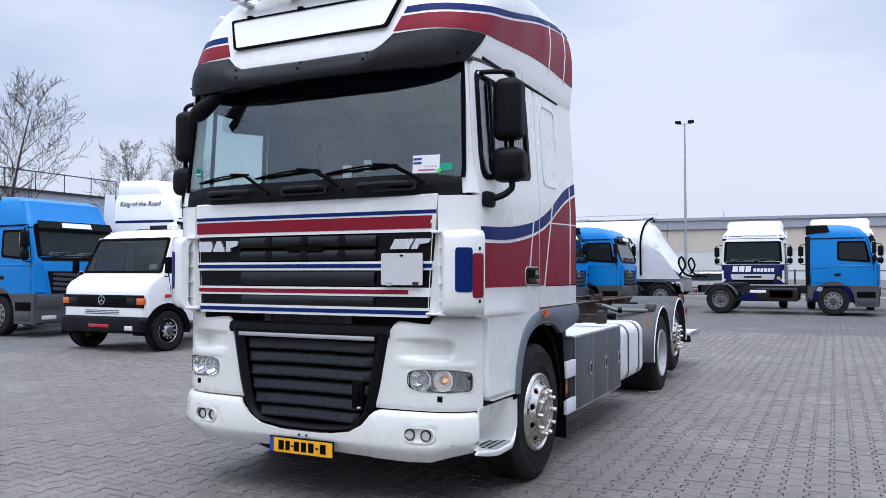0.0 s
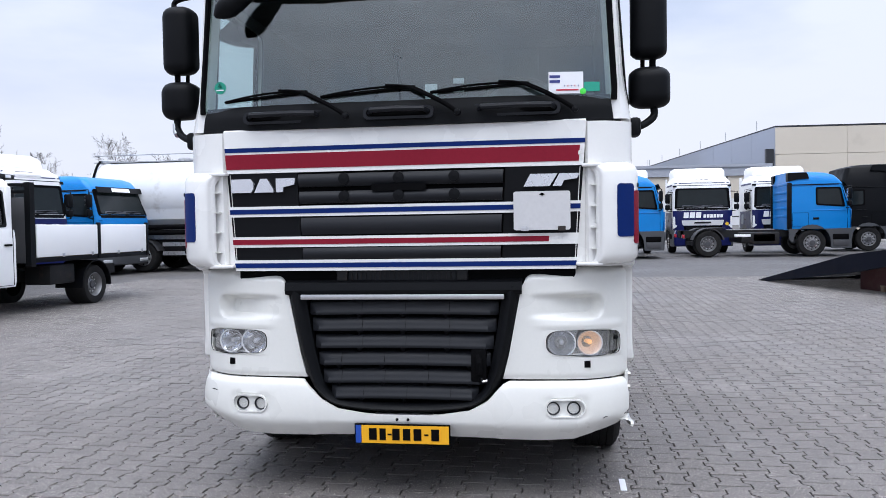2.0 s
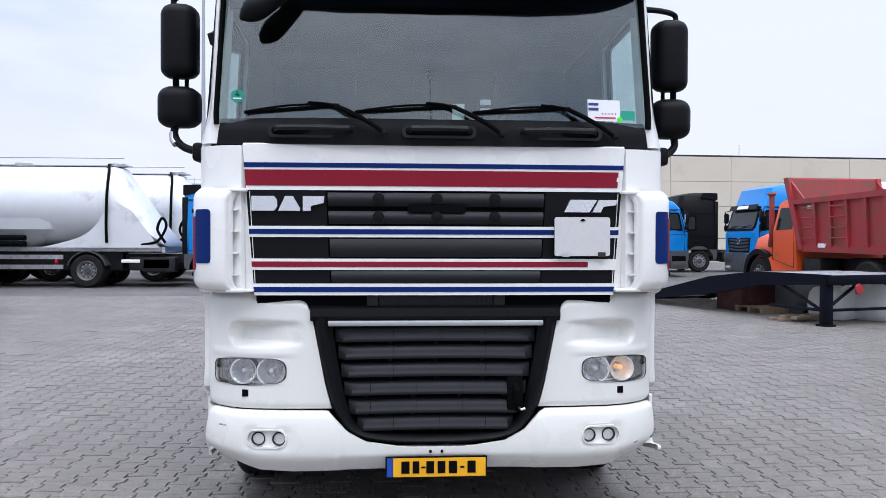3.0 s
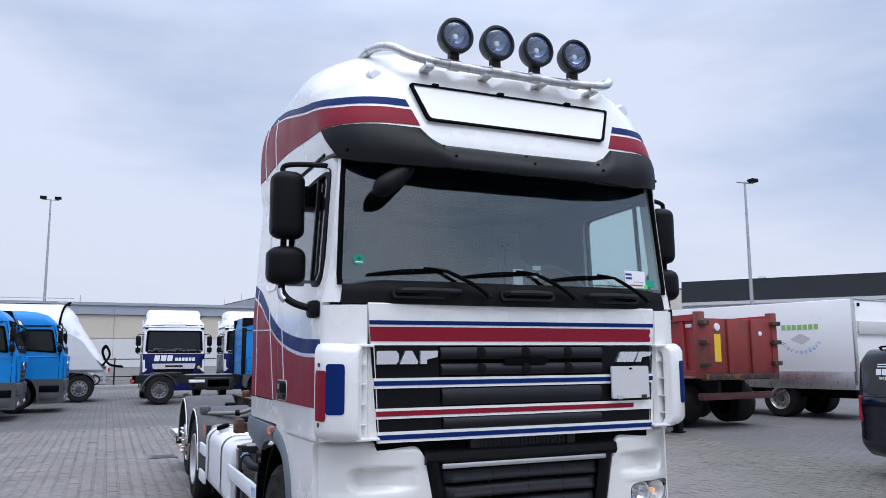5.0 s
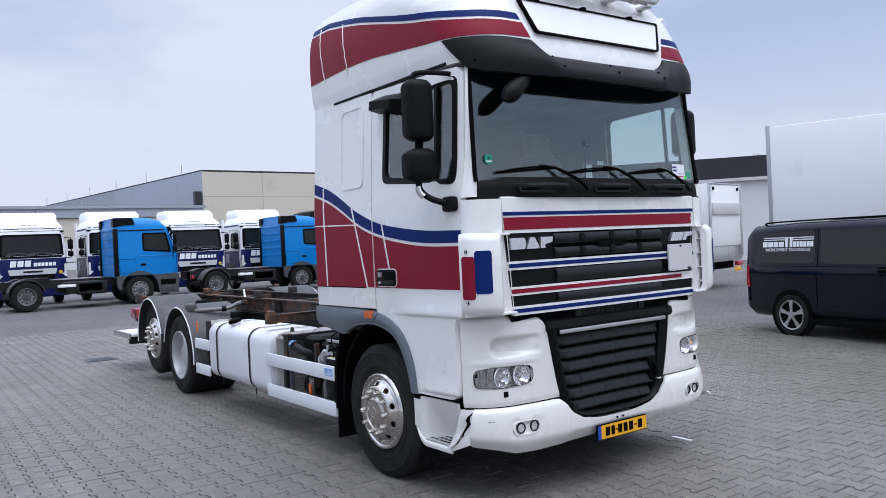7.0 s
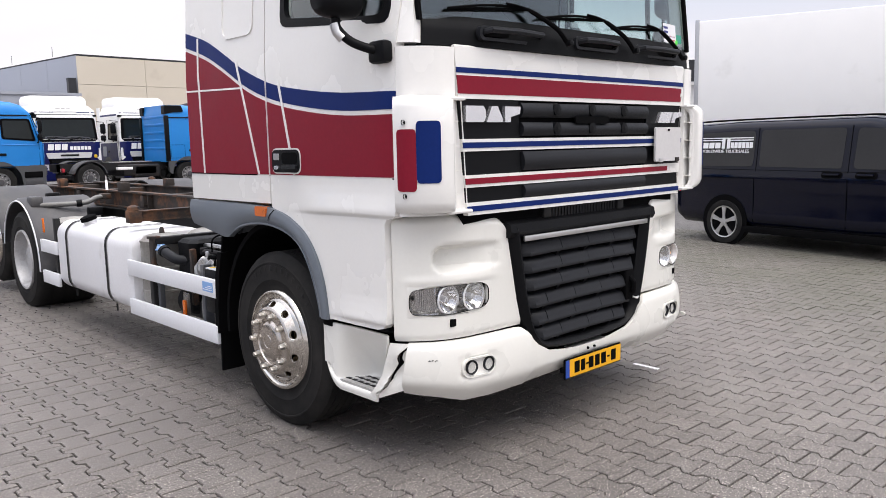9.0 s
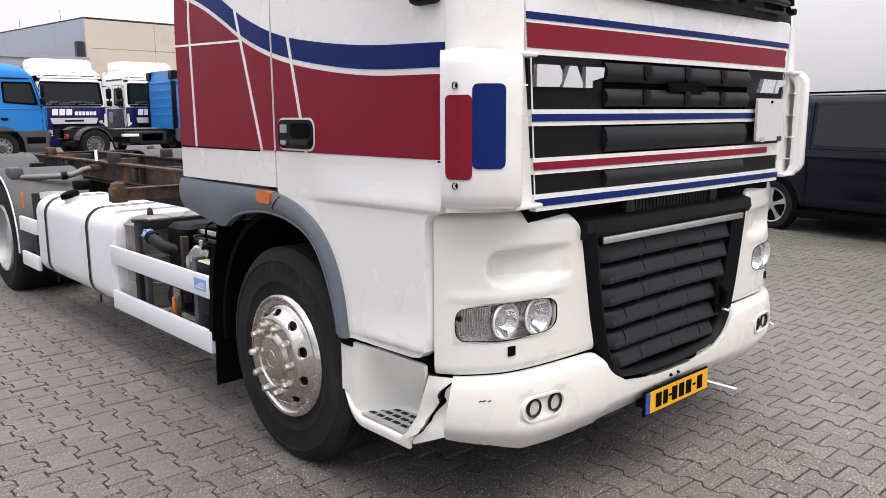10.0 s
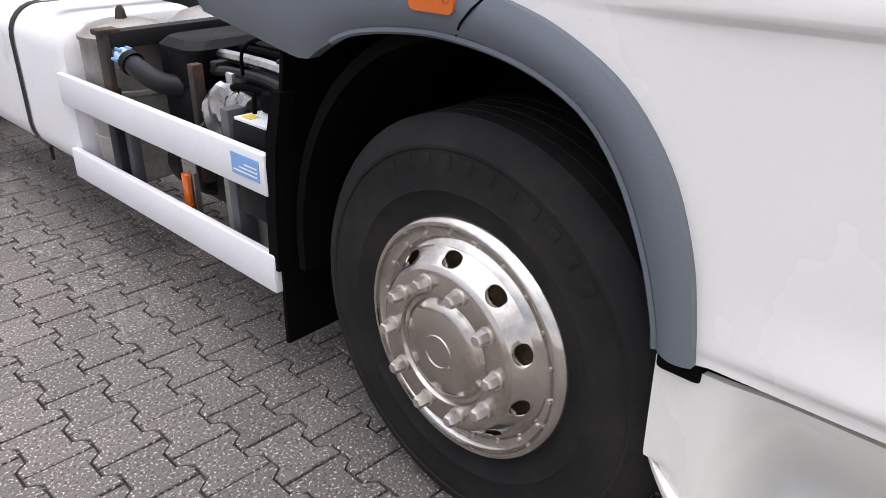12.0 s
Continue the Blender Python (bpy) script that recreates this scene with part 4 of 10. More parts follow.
def silo_tanker(m, length=9.0, label="white silo tank trailer with black hoses"):
    """Tank with two hoppers on a low frame; the front at x = 0, the rest behind."""
    t = thing("silo_tanker", label, "trailer", m, "silo tankers")
    prof = [(-1.0, 0.25), (-1.1, 0.7), (-1.4, 1.08), (-1.9, 1.24), (-length + 1.9, 1.24), (-length + 1.4, 1.08), (-length + 1.1, 0.7), (-length + 1.0, 0.25)]
    tank = part("tank", geo_lathe(prof, "x", (0, 0, 2.50), 36, True), M["tanker"], t)
    rings = [[(x + a * w, b * w2, z) for a, b in rounded(-1, 1, -1, 1, 0.5, 4)] for x, z, w, w2 in ((-length / 2, 2.3, 2.1, 1.2), (-length / 2, 1.75, 1.7, 1.12), (-length / 2, 1.3, 0.8, 0.6), (-length / 2, 1.0, 0.22, 0.22))]
    part("hopper", geo_loft(rings), M["tanker"], tank)
    for end, way in ((0.15, 1), (-length + 0.0, -1)):
        # saddle: from the round tank down to the frame's end
        rings = []
        for f in steps(0, 1, 9):
            x = end - way * 1.9 * (1 - f)
            g = max(0.0, (f - 0.2) / 0.8)
            cz, rz = 2.50 - 1.20 * g, 1.25 * (1 - g) + 0.07 * g
            rings.append([(x, (1.24 * (1 - f) + 1.12 * f) * math.cos(radians(a)), cz + rz * math.sin(radians(a))) for a in range(0, 360, 15)])
        part("saddle", geo_loft(rings), M["tanker"], tank)
        sweep = arc([(end - way * 1.6, 2.7, 0), (end - way * 1.9, 2.0, 0), (end - way * 2.4, 1.55, 0), (end - way * 3.2, 1.3, 0), (end - way * 3.7, 1.2, 0)], 4)
        loop = [(end - way * 0.1, 1.2)] + [(end - way * 0.9, 2.3)] + [(p.x, p.y) for p in sweep]
        for s in (-1, 1):
            part("skirt_plate", geo_slab(loop, [], lambda x, z, s=s: (x, s * (1.20 - 0.02 * abs(z - 2)), z), lambda x, z, s=s: (x, s * (1.17 - 0.02 * abs(z - 2)), z)), M["tanker"], tank)
    part("frame", join(geo_box(-length, 0.2, -0.9, -0.8, 1.08, 1.22), geo_box(-length, 0.2, 0.8, 0.9, 1.08, 1.22), geo_box(-length, -length + 0.1, -1.15, 1.15, 0.7, 1.2), geo_box(0.1, 0.2, -1.1, 1.1, 1.05, 1.22)), M["alu"], t)
    part("walkway", join(geo_box(-length + 1.2, -1.2, -0.25, 0.25, 3.75, 3.78), geo_tube([(-length + 1.3, -0.3, 4.0), (-1.3, -0.3, 4.0)], 0.02, 6)), M["steelpole"], tank)
    for x in (-1.6, -length / 2, -length + 1.6):
        part("hatch", geo_lathe([(3.74, 0.26), (3.84, 0.26), (3.88, 0.18), (3.88, 0.001)], "z", (x, 0.0, 0), 16), M["alu"], tank)
        for s in (-1, 1) if x != -length / 2 else ():
            part("hoop_hose", geo_tube(arc([(x - 0.2, s * 0.2, 3.80), (x, s * 0.75, 3.55), (x + 0.1, s * 1.2, 2.9), (x + 0.1, s * 1.28, 2.0), (x + 0.1, s * 1.24, 1.35)], 5), 0.042, 8), M["black"], t)
    for end in (0.1, -length):
        for s in (-1, 1):
            part("loose_hose", geo_tube(arc([(end - 0.6, s * 1.15, 1.3), (end - 0.1, s * 1.2, 1.40), (end + 0.16, s * 1.2, 1.85), (end + 0.04, s * 1.2, 2.1), (end - 0.10, s * 1.2, 1.75), (end + 0.14, s * 1.2, 1.35)], 6), 0.042, 8), M["black"], t)
    for x in (-length + 0.9, -length + 2.2, -length + 3.5):
        for s in (-1, 1):
            wheel_parts(t, x, s * 1.22, 0.5, 0.5, 0.4, s, "rimgrey")
            part("mudguard", geo_loft([[(x + 0.58 * math.cos(radians(a)), y, 0.5 + 0.58 * math.sin(radians(a))) for y in (s * 0.75, s * 1.23)] + [(x + 0.56 * math.cos(radians(a)), y, 0.5 + 0.56 * math.sin(radians(a))) for y in (s * 1.23, s * 0.75)] for a in steps(20, 160, 8)]), M["guard"], t)
    part("side_guard", join(geo_box(-length + 4.2, -2.8, -1.2, -1.16, 0.55, 0.68), geo_box(-length + 4.2, -2.8, -1.2, -1.16, 0.85, 0.98)), M["alu"], t)
    # one plain dark box added to make the space below the tank dark
    part("undergear", geo_box(-length + 0.8, -1.2, -0.72, 0.72, 0.5, 1.07, 0.05), M["frame"], t, "dark box added to darken the space under the tank")
    for s in (-1, 1):
        for z in (1.31, 1.49):
            part("hose_tube", geo_tube([(-length / 2 - 1.0, s * 1.2, z), (-length / 2 + 0.6, s * 1.2, z)], 0.085, 10), M["black"], t)
    return t


silo_tanker(at(-10.4, 25.65, 0))
silo_tanker(at(-9.4, 28.8, 0))
silo_tanker(at(-14.2, 34.2, 180))


def mini_truck(m):
    """Short-nosed white light truck with a drop-side bed; faces +x."""
    t = thing("flatbed_truck", "small white flatbed truck with a snub nose, parked", "truck", m)
    W = 1.08
    lv = [(0.50, -0.02, W - 0.02), (0.60, 0.0, W), (1.04, 0.0, W), (1.16, -0.02, W), (1.26, -0.10, W), (1.36, -0.27, W - 0.01), (1.42, -0.40, W - 0.02)]
    cab = part("cab", geo_loft([plan_ring(z, xf, -1.56, w, 0.14) for z, xf, w in lv]), M["box"], t)
    up = [(1.42, -0.42, W - 0.03), (2.10, -0.72, W - 0.10), (2.22, -0.84, W - 0.14), (2.28, -1.05, W - 0.24)]
    def xf(z):
        return lerp([(a, b) for a, b, c in up], z)
    def hw(z):
        return lerp([(a, c) for a, b, c in up], z)
    # upper cab: posts, roof and see-through windows
    part("roof", geo_loft([plan_ring(z, a, -1.56, w, 0.16) for z, a, w in ((2.08, -0.70, W - 0.10), (2.17, -0.80, W - 0.12), (2.24, -0.92, W - 0.20), (2.27, -1.10, W - 0.36))]), M["box"], t)
    for s in (-1, 1):
        part("front_post", geo_loft([[(xf(z) + a, s * (hw(z) + b), z) for a, b in ((0.0, -0.06), (-0.02, 0.0), (-0.09, 0.0), (-0.07, -0.06))] for z in steps(1.42, 2.10, 4)]), M["box"], t)
        part("rear_post", geo_box(-1.56, -1.45, s * (W - 0.14), s * (W - 0.05), 1.40, 2.12, 0.02), M["box"], t)
        part("side_window", geo_slab([(-1.40, 1.48), (-0.62, 1.46), (-0.80, 2.03), (-1.40, 2.03)], [], lambda x, z, s=s: (x, s * (hw(z) - 0.015), z), lambda x, z, s=s: (x, s * (hw(z) - 0.02), z)), M["cabpane"], t)
        part("window_frame", geo_slab(softened([(-1.41, 1.46), (-0.60, 1.44), (-0.79, 2.05), (-1.41, 2.05)], 0.05), [softened([(-1.37, 1.50), (-0.66, 1.48), (-0.825, 2.01), (-1.37, 2.01)], 0.05)], lambda x, z, s=s: (x, s * (hw(z) + 0.006), z), lambda x, z, s=s: (x, s * (hw(z) - 0.03), z)), M["dark"], t)
        part("door_frame", geo_slab([(-1.52, 1.41), (-0.46, 1.41), (-0.74, 2.11), (-1.52, 2.11)], [softened([(-1.40, 1.47), (-0.61, 1.45), (-0.795, 2.04), (-1.40, 2.04)], 0.05)], lambda x, z, s=s: (x, s * (hw(z) + 0.002), z), lambda x, z, s=s: (x, s * (hw(z) - 0.03), z)), M["box"], t)
        part("quarter_post", geo_tube([(-0.84, s * (hw(1.47) - 0.01), 1.47), (-0.86, s * (hw(2.02) - 0.01), 2.02)], 0.018, 6), M["dark"], t)
        part("door_seam", geo_tube([(-1.5, s * W, 1.42), (-1.5, s * W, 0.53), (-1.02, s * W, 0.53)], 0.007, 4), M["frame"], cab)
        part("door_seam", geo_tube([(-0.62, s * W, 1.0), (-0.55, s * W, 1.42)], 0.007, 4), M["frame"], cab)
        part("door_handle", geo_box(-1.46, -1.30, s * W, s * (W + 0.025), 1.16, 1.19, 0.006), M["black"], cab)
        arch = [(-0.54 + 0.53 * math.cos(radians(a)), 0.38 + 0.50 * math.sin(radians(a))) for a in steps(-8, 188, 14)]
        arch2 = [(-0.54 + 0.42 * math.cos(radians(a)), 0.38 + 0.40 * math.sin(radians(a))) for a in steps(188, -8, 14)]
        part("wheel_arch", geo_slab(arch + arch2, [], lambda x, z, s=s: (x, s * (W + 0.025), z), lambda x, z, s=s: (x, s * (W - 0.3), z)), M["black"], cab)
        part("arch_dark", geo_lathe([(s * (W + 0.002), 0.41), (s * (W + 0.004), 0.001)], "y", (-0.54, 0, 0.40), 20), M["black"], cab)
        part("headlight", geo_box(-0.02, 0.015, s * 0.64, s * 0.84, 0.855, 0.985, 0.01), M["darkglass"], t)
        part("indicator", geo_box(-0.10, 0.012, s * 0.88, s * 1.05, 0.86, 0.98, 0.01), M["amber"], t)
        part("mirror", geo_box(-0.44, -0.36, s * 1.16, s * 1.30, 1.42, 1.72, 0.03), M["black"], t)
        part("mirror_arm", geo_tube([(-0.5, s * 1.0, 1.38), (-0.42, s * 1.22, 1.36), (-0.40, s * 1.22, 1.7)], 0.012, 6), M["black"], t)
        part("repeater", geo_box(-0.60, -0.46, s * W, s * (W + 0.025), 0.98, 1.04, 0.006), M["redlens"], t)
    part("dashboard", geo_box(-1.52, -0.52, -0.98, 0.98, 1.425, 1.455, 0.01), M["charcoal"], t)
    part("head_lining", geo_box(-1.52, -0.80, -0.90, 0.90, 2.06, 2.075), M["charcoal"], t)
    ws = part("windscreen", geo_slab(softened([(-0.98, 1.46), (0.98, 1.46), (0.90, 2.06), (-0.90, 2.06)], 0.06), [], lambda y, z: (xf(z) + 0.005, y, z), lambda y, z: (xf(z), y, z)), M["cabpane"], t)
    part("screen_frame", geo_slab(softened([(-1.03, 1.42), (1.03, 1.42), (0.95, 2.10), (-0.95, 2.10)], 0.06), [softened([(-0.98, 1.47), (0.98, 1.47), (0.90, 2.05), (-0.90, 2.05)], 0.06)], lambda y, z: (xf(z) + 0.012, y, z), lambda y, z: (xf(z) - 0.03, y, z)), M["black"], ws)
    part("paper_card", geo_slab([(0.66, 1.50), (0.86, 1.50), (0.86, 1.60), (0.66, 1.60)], [], lambda y, z: (xf(z) - 0.005, y, z), lambda y, z: (xf(z) - 0.008, y, z)), M["paper"], ws)
    part("back_panel", geo_slab([(-1.0, 1.40), (1.0, 1.40), (0.92, 2.12), (-0.92, 2.12)], [[(-0.75, 1.62), (-0.05, 1.62), (-0.05, 2.02), (-0.75, 2.02)], [(0.05, 1.62), (0.75, 1.62), (0.75, 2.02), (0.05, 2.02)]], lambda y, z: (-1.56, y, z), lambda y, z: (-1.52, y, z)), M["charcoal"], t)
    for y in (-0.5, 0.5):
        part("seat_back", geo_box(-1.48, -1.36, y - 0.28, y + 0.28, 1.3, 1.86, 0.05), M["charcoal"], t)
    part("grille", geo_box(-0.03, 0.008, -1.04, 1.04, 0.80, 1.03, 0.006), M["dark"], t)
    for z in (0.83, 0.87, 0.91, 0.95, 0.99):
        part("grille_bar", geo_box(0.0, 0.014, -0.64, 0.64, z, z + 0.012), M["black"], t)
    part("star_badge", geo_lathe([(0.01, 0.085), (0.022, 0.085), (0.022, 0.072), (0.01, 0.072)], "x", (0, 0, 0.935), 20), M["letter"], t)
    for a in (0, 120, 240):
        part("badge_spoke", geo_tube([(0.018, 0, 0.935), (0.018, 0.075 * math.sin(radians(a)), 0.935 + 0.075 * math.cos(radians(a)))], 0.006, 4), M["letter"], t)
    for z in (0.68, 0.71, 0.74):
        part("air_slot", geo_box(0.0, 0.006, -0.45, 0.45, z, z + 0.012), M["guard"], t)
    bp = part("bumper", geo_loft([plan_ring(z, x, -0.45, w, 0.12) for z, x, w in ((0.34, 0.02, 1.04), (0.38, 0.07, 1.09), (0.58, 0.07, 1.10), (0.64, 0.03, 1.06))]), M["dark"], t)
    part("plate_bar", geo_box(0.068, 0.078, -0.26, 0.26, 0.44, 0.50, 0.004), M["redlens"], bp)
    part("fog_lamp", geo_box(0.06, 0.078, 0.66, 0.86, 0.40, 0.48, 0.006), M["reflector"], bp)
    part("beacon", geo_lathe([(2.28, 0.10), (2.34, 0.11), (2.40, 0.07), (2.42, 0.001)], "z", (-1.2, 0.5, 0), 14), M["reflector"], t)
    for s in (-1, 1):
        wheel_parts(t, -0.54, s * (W + 0.022), 0.375, 0.375, 0.24, s, "silver")
        wheel_parts(t, -3.72, s * (W - 0.02), 0.375, 0.375, 0.40, s, "rimgrey", dual=True)
        part("side_board", geo_box(-3.70, -1.98, s * 1.12, s * 1.15, 0.95, 1.50, 0.01), M["box"], t, "white drop side")
        part("side_board", geo_box(-5.42, -3.80, s * 1.12, s * 1.15, 0.95, 1.50, 0.01), M["box"], t, "white drop side")
        part("board_post", geo_box(-3.79, -3.71, s * 1.10, s * 1.16, 0.86, 1.54, 0.008), M["dark"], t)
        part("board_post", geo_box(-5.50, -5.42, s * 1.10, s * 1.16, 0.86, 1.54, 0.008), M["dark"], t)
        part("side_beam", geo_box(-5.46, -1.9, s * 1.08, s * 1.14, 0.86, 0.94, 0.008), M["dark"], t)
        part("splash_guard", geo_loft([[(-3.72 + 0.46 * math.cos(radians(a)), y, 0.38 + 0.46 * math.sin(radians(a))) for y in (s * 0.55, s * 1.1)] + [(-3.72 + 0.44 * math.cos(radians(a)), y, 0.38 + 0.44 * math.sin(radians(a))) for y in (s * 1.1, s * 0.55)] for a in steps(-5, 185, 10)]), M["dark"], t)
        for k in range(4):
            part("board_catch", geo_box(-2.7 - 0.85 * k, -2.64 - 0.85 * k, s * 1.15, s * 1.165, 0.93, 1.0, 0.004), M["silver"], t)
    part("bed_floor", geo_box(-5.46, -1.9, -1.12, 1.12, 0.90, 0.96), M["wood"], t)
    part("tail_board", geo_box(-5.50, -5.46, -1.12, 1.12, 0.95, 1.50, 0.008), M["box"], t)
    rack = part("head_rack", geo_box(-1.92, -1.86, -1.14, 1.14, 0.86, 1.95, 0.01), M["guard"], t, "dark grey headboard with a rack over it")
    for y in (-1.10, 1.10):
        part("rack_post", geo_box(-1.95, -1.83, y - 0.05, y + 0.05, 0.80, 2.2), M["dark"], rack)
    for z in (2.02, 2.14):
        part("rack_bar", geo_box(-1.91, -1.87, -1.1, 1.1, z, z + 0.05), M["dark"], rack)
    part("chassis", join(geo_box(-5.4, -0.6, -0.42, -0.34, 0.5, 0.7), geo_box(-5.4, -0.6, 0.34, 0.42, 0.5, 0.7), geo_box(-3.2, -2.5, 0.5, 1.0, 0.45, 0.8, 0.03), geo_box(-3.2, -2.5, -1.0, -0.5, 0.45, 0.8, 0.03)), M["frame"], t)
    return t


mini_truck(at(-12.5, 10.75, -90) @ Matrix.Scale(1.07, 4))


def van(m):
    """Dark blue panel van; faces +x, near side at -y."""
    t = thing("van", "dark navy van with tinted windows and white sign bars", "van", m)
    sec = [(-5.14, 0.80, 0.42, 1.60, 0.16), (-5.10, 0.90, 0.34, 1.71, 0.16), (-4.95, 0.96, 0.28, 1.80, 0.16), (-4.0, 0.965, 0.26, 1.83, 0.16), (-2.0, 0.965, 0.26, 1.83, 0.16), (-1.75, 0.96, 0.26, 1.80, 0.18), (-1.0, 0.95, 0.26, 1.36, 0.2), (-0.35, 0.92, 0.26, 1.08, 0.16), (-0.06, 0.84, 0.30, 0.92, 0.14), (0.0, 0.76, 0.36, 0.80, 0.1)]
    def flank(z):
        return lerp([(0.26, 0.975), (0.42, 0.998), (0.62, 0.990), (0.90, 0.994), (0.98, 1.004), (1.03, 1.004), (1.09, 0.990), (1.14, 0.984), (1.90, 0.895)], z)
    def ring(x, w, z0, z1, r):
        pts = rounded(-w, w, z0, z1, r, 5)
        fine = []
        for p, q in zip(pts, pts[1:] + pts[:1]):
            fine.append(p)
            if abs(p[0] - q[0]) < 1e-6:
                fine += [(p[0], p[1] + (q[1] - p[1]) * k / 16) for k in range(1, 16)]
        return [(x, a * flank(b), b) for a, b in fine]
    body = part("body", geo_loft([ring(*q) for q in sec]), M["vannavy"], t)
    def side(s, off=0.004):
        return lambda x, z: (x, s * (0.965 * flank(z) + off), z)
    for s in (-1, 1):
        part("rear_window", geo_slab(softened([(-4.90, 1.17), (-3.66, 1.17), (-3.66, 1.69), (-4.70, 1.66)], 0.08), [], side(s), side(s, -0.02)), M["vanglass"], body)
        part("mid_window", geo_slab(softened([(-3.56, 1.17), (-2.31, 1.16), (-2.29, 1.69), (-3.56, 1.69)], 0.05), [], side(s), side(s, -0.02)), M["vanglass"], body)
        part("door_window", geo_slab(softened([(-2.15, 1.16), (-1.12, 1.15), (-1.62, 1.66), (-2.13, 1.69)], 0.06), [], side(s), side(s, -0.02)), M["vanglass"], body)
        part("tail_lamp", geo_slab(softened([(-5.12, 0.78), (-4.99, 0.76), (-5.01, 1.12), (-5.10, 1.14)], 0.02), [], lambda x, z, s=s: (x, s * (0.955 if x > -5.05 else 0.90), z), lambda x, z, s=s: (x, s * 0.86, z)), M["redlens"], t)
        for pts in ([(-3.63, 0.36), (-3.63, 1.02)], [(-3.61, 1.10), (-3.61, 1.72)], [(-2.22, 0.36), (-2.22, 1.02)], [(-2.22, 1.10), (-2.21, 1.72)], [(-4.9, 1.125), (-1.2, 1.115)], [(-4.9, 1.0), (-3.63, 1.0)]):
            part("body_line", geo_tube([side(s, 0.001)(x, z) for x, z in pts], 0.005, 4), M["black"], body)
        part("handle_cup", geo_slab(softened([(-2.58, 1.03), (-2.29, 1.03), (-2.29, 1.115), (-2.58, 1.115)], 0.042), [], side(s, 0.012), side(s, -0.01)), M["black"], body)
        part("door_handle", geo_box(-2.55, -2.32, s * 0.968, s * 1.002, 1.065, 1.095, 0.010), M["vannavy"], body)
        part("handle_cup", geo_slab(softened([(-2.11, 1.03), (-1.83, 1.03), (-1.83, 1.115), (-2.11, 1.115)], 0.042), [], side(s, 0.012), side(s, -0.01)), M["black"], body)
        part("door_handle", geo_box(-2.08, -1.86, s * 0.968, s * 1.002, 1.065, 1.095, 0.010), M["vannavy"], body)
        part("sill", geo_box(-3.9, -1.3, s * 0.93, s * 0.975, 0.20, 0.30, 0.015), M["black"], t)
        for x in (-4.12, -0.92):
            part("arch_dark", geo_lathe([(s * 0.966, 0.40), (s * 0.972, 0.395), (s * 0.972, 0.001)], "y", (x, 0, 0.35), 24), M["black"], body)
            w = part("wheel", geo_lathe([(s * 0.76, 0.2), (s * 0.76, 0.32), (s * 0.80, 0.335), (s * 0.95, 0.335), (s * 0.98, 0.32), (s * 0.985, 0.26), (s * 0.97, 0.235)], "y", (x, 0, 0.335), 30), M["rubber"], t)
            part("rim", geo_lathe([(s * 0.975, 0.24), (s * 0.985, 0.235), (s * 0.96, 0.22), (s * 0.93, 0.21), (s * 0.93, 0.001)], "y", (x, 0, 0.335), 30), M["frame"], w)
            for k in range(5):
                a = radians(72 * k + 90)
                sp = [(-0.030, 0.03), (0.030, 0.03), (0.022, 0.10), (0.040, 0.228), (-0.040, 0.228), (-0.022, 0.10)]
                part("spoke", geo_slab([(x + q * math.cos(a) - p * math.sin(a), 0.335 + q * math.sin(a) + p * math.cos(a)) for p, q in sp], [], lambda u, z, s=s: (u, s * 0.985, z), lambda u, z, s=s: (u, s * 0.955, z)), M["silver"], w)
            part("rim_lip", geo_lathe([(s * 0.975, 0.243), (s * 0.99, 0.238), (s * 0.985, 0.222), (s * 0.965, 0.222)], "y", (x, 0, 0.335), 30), M["silver"], w)
            part("hub_cap", geo_lathe([(s * 0.96, 0.05), (s * 0.99, 0.045), (s * 0.992, 0.001)], "y", (x, 0, 0.335), 16), M["silver"], w)
        part("roof_rail", geo_tube(arc([(-4.75, s * 0.75, 1.80), (-4.5, s * 0.76, 1.845), (-2.0, s * 0.77, 1.85), (-1.85, s * 0.77, 1.80)], 4), 0.014, 8), M["black"], t)
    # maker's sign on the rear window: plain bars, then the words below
    f = side(-1, 0.006)
    def bar(x0, x1, z0, z1):
        return part("sign_bar", geo_slab([(x0, z0), (x1, z0), (x1, z1), (x0, z1)], [], f, side(-1, 0.0)), M["paper"], body)
    for x0, x1 in ((-4.68, -4.24), (-4.10, -3.69)):
        bar(x0, x1, 1.545, 1.56)
    bar(-4.68, -3.69, 1.578, 1.593)
    for x0 in (-4.24, -4.15):
        bar(x0, x0 + 0.055, 1.43, 1.593)
    for k in range(4):
        bar(-4.70 + 0.112 * k, -4.605 + 0.112 * k, 1.435, 1.52)
    for k in range(6):
        bar(-4.08 + 0.066 * k, -4.025 + 0.066 * k, 1.435, 1.52)
    lettering("WORLDWIDE TRUCKSALES", 0.072, upright(-4.19, f(0, 1.38)[1] - 0.004, 1.365), M["paper"], body, "sign_lettering")
    return t


VAN_TURN = -101
vm = pose(0, 0, 0, 0, 0, VAN_TURN)
vo = Vector((4.78, 7.55, 0)) - vm @ Vector((-4.12, -0.975, 0))
van(pose(vo.x, vo.y, 0, 0, 0, VAN_TURN))


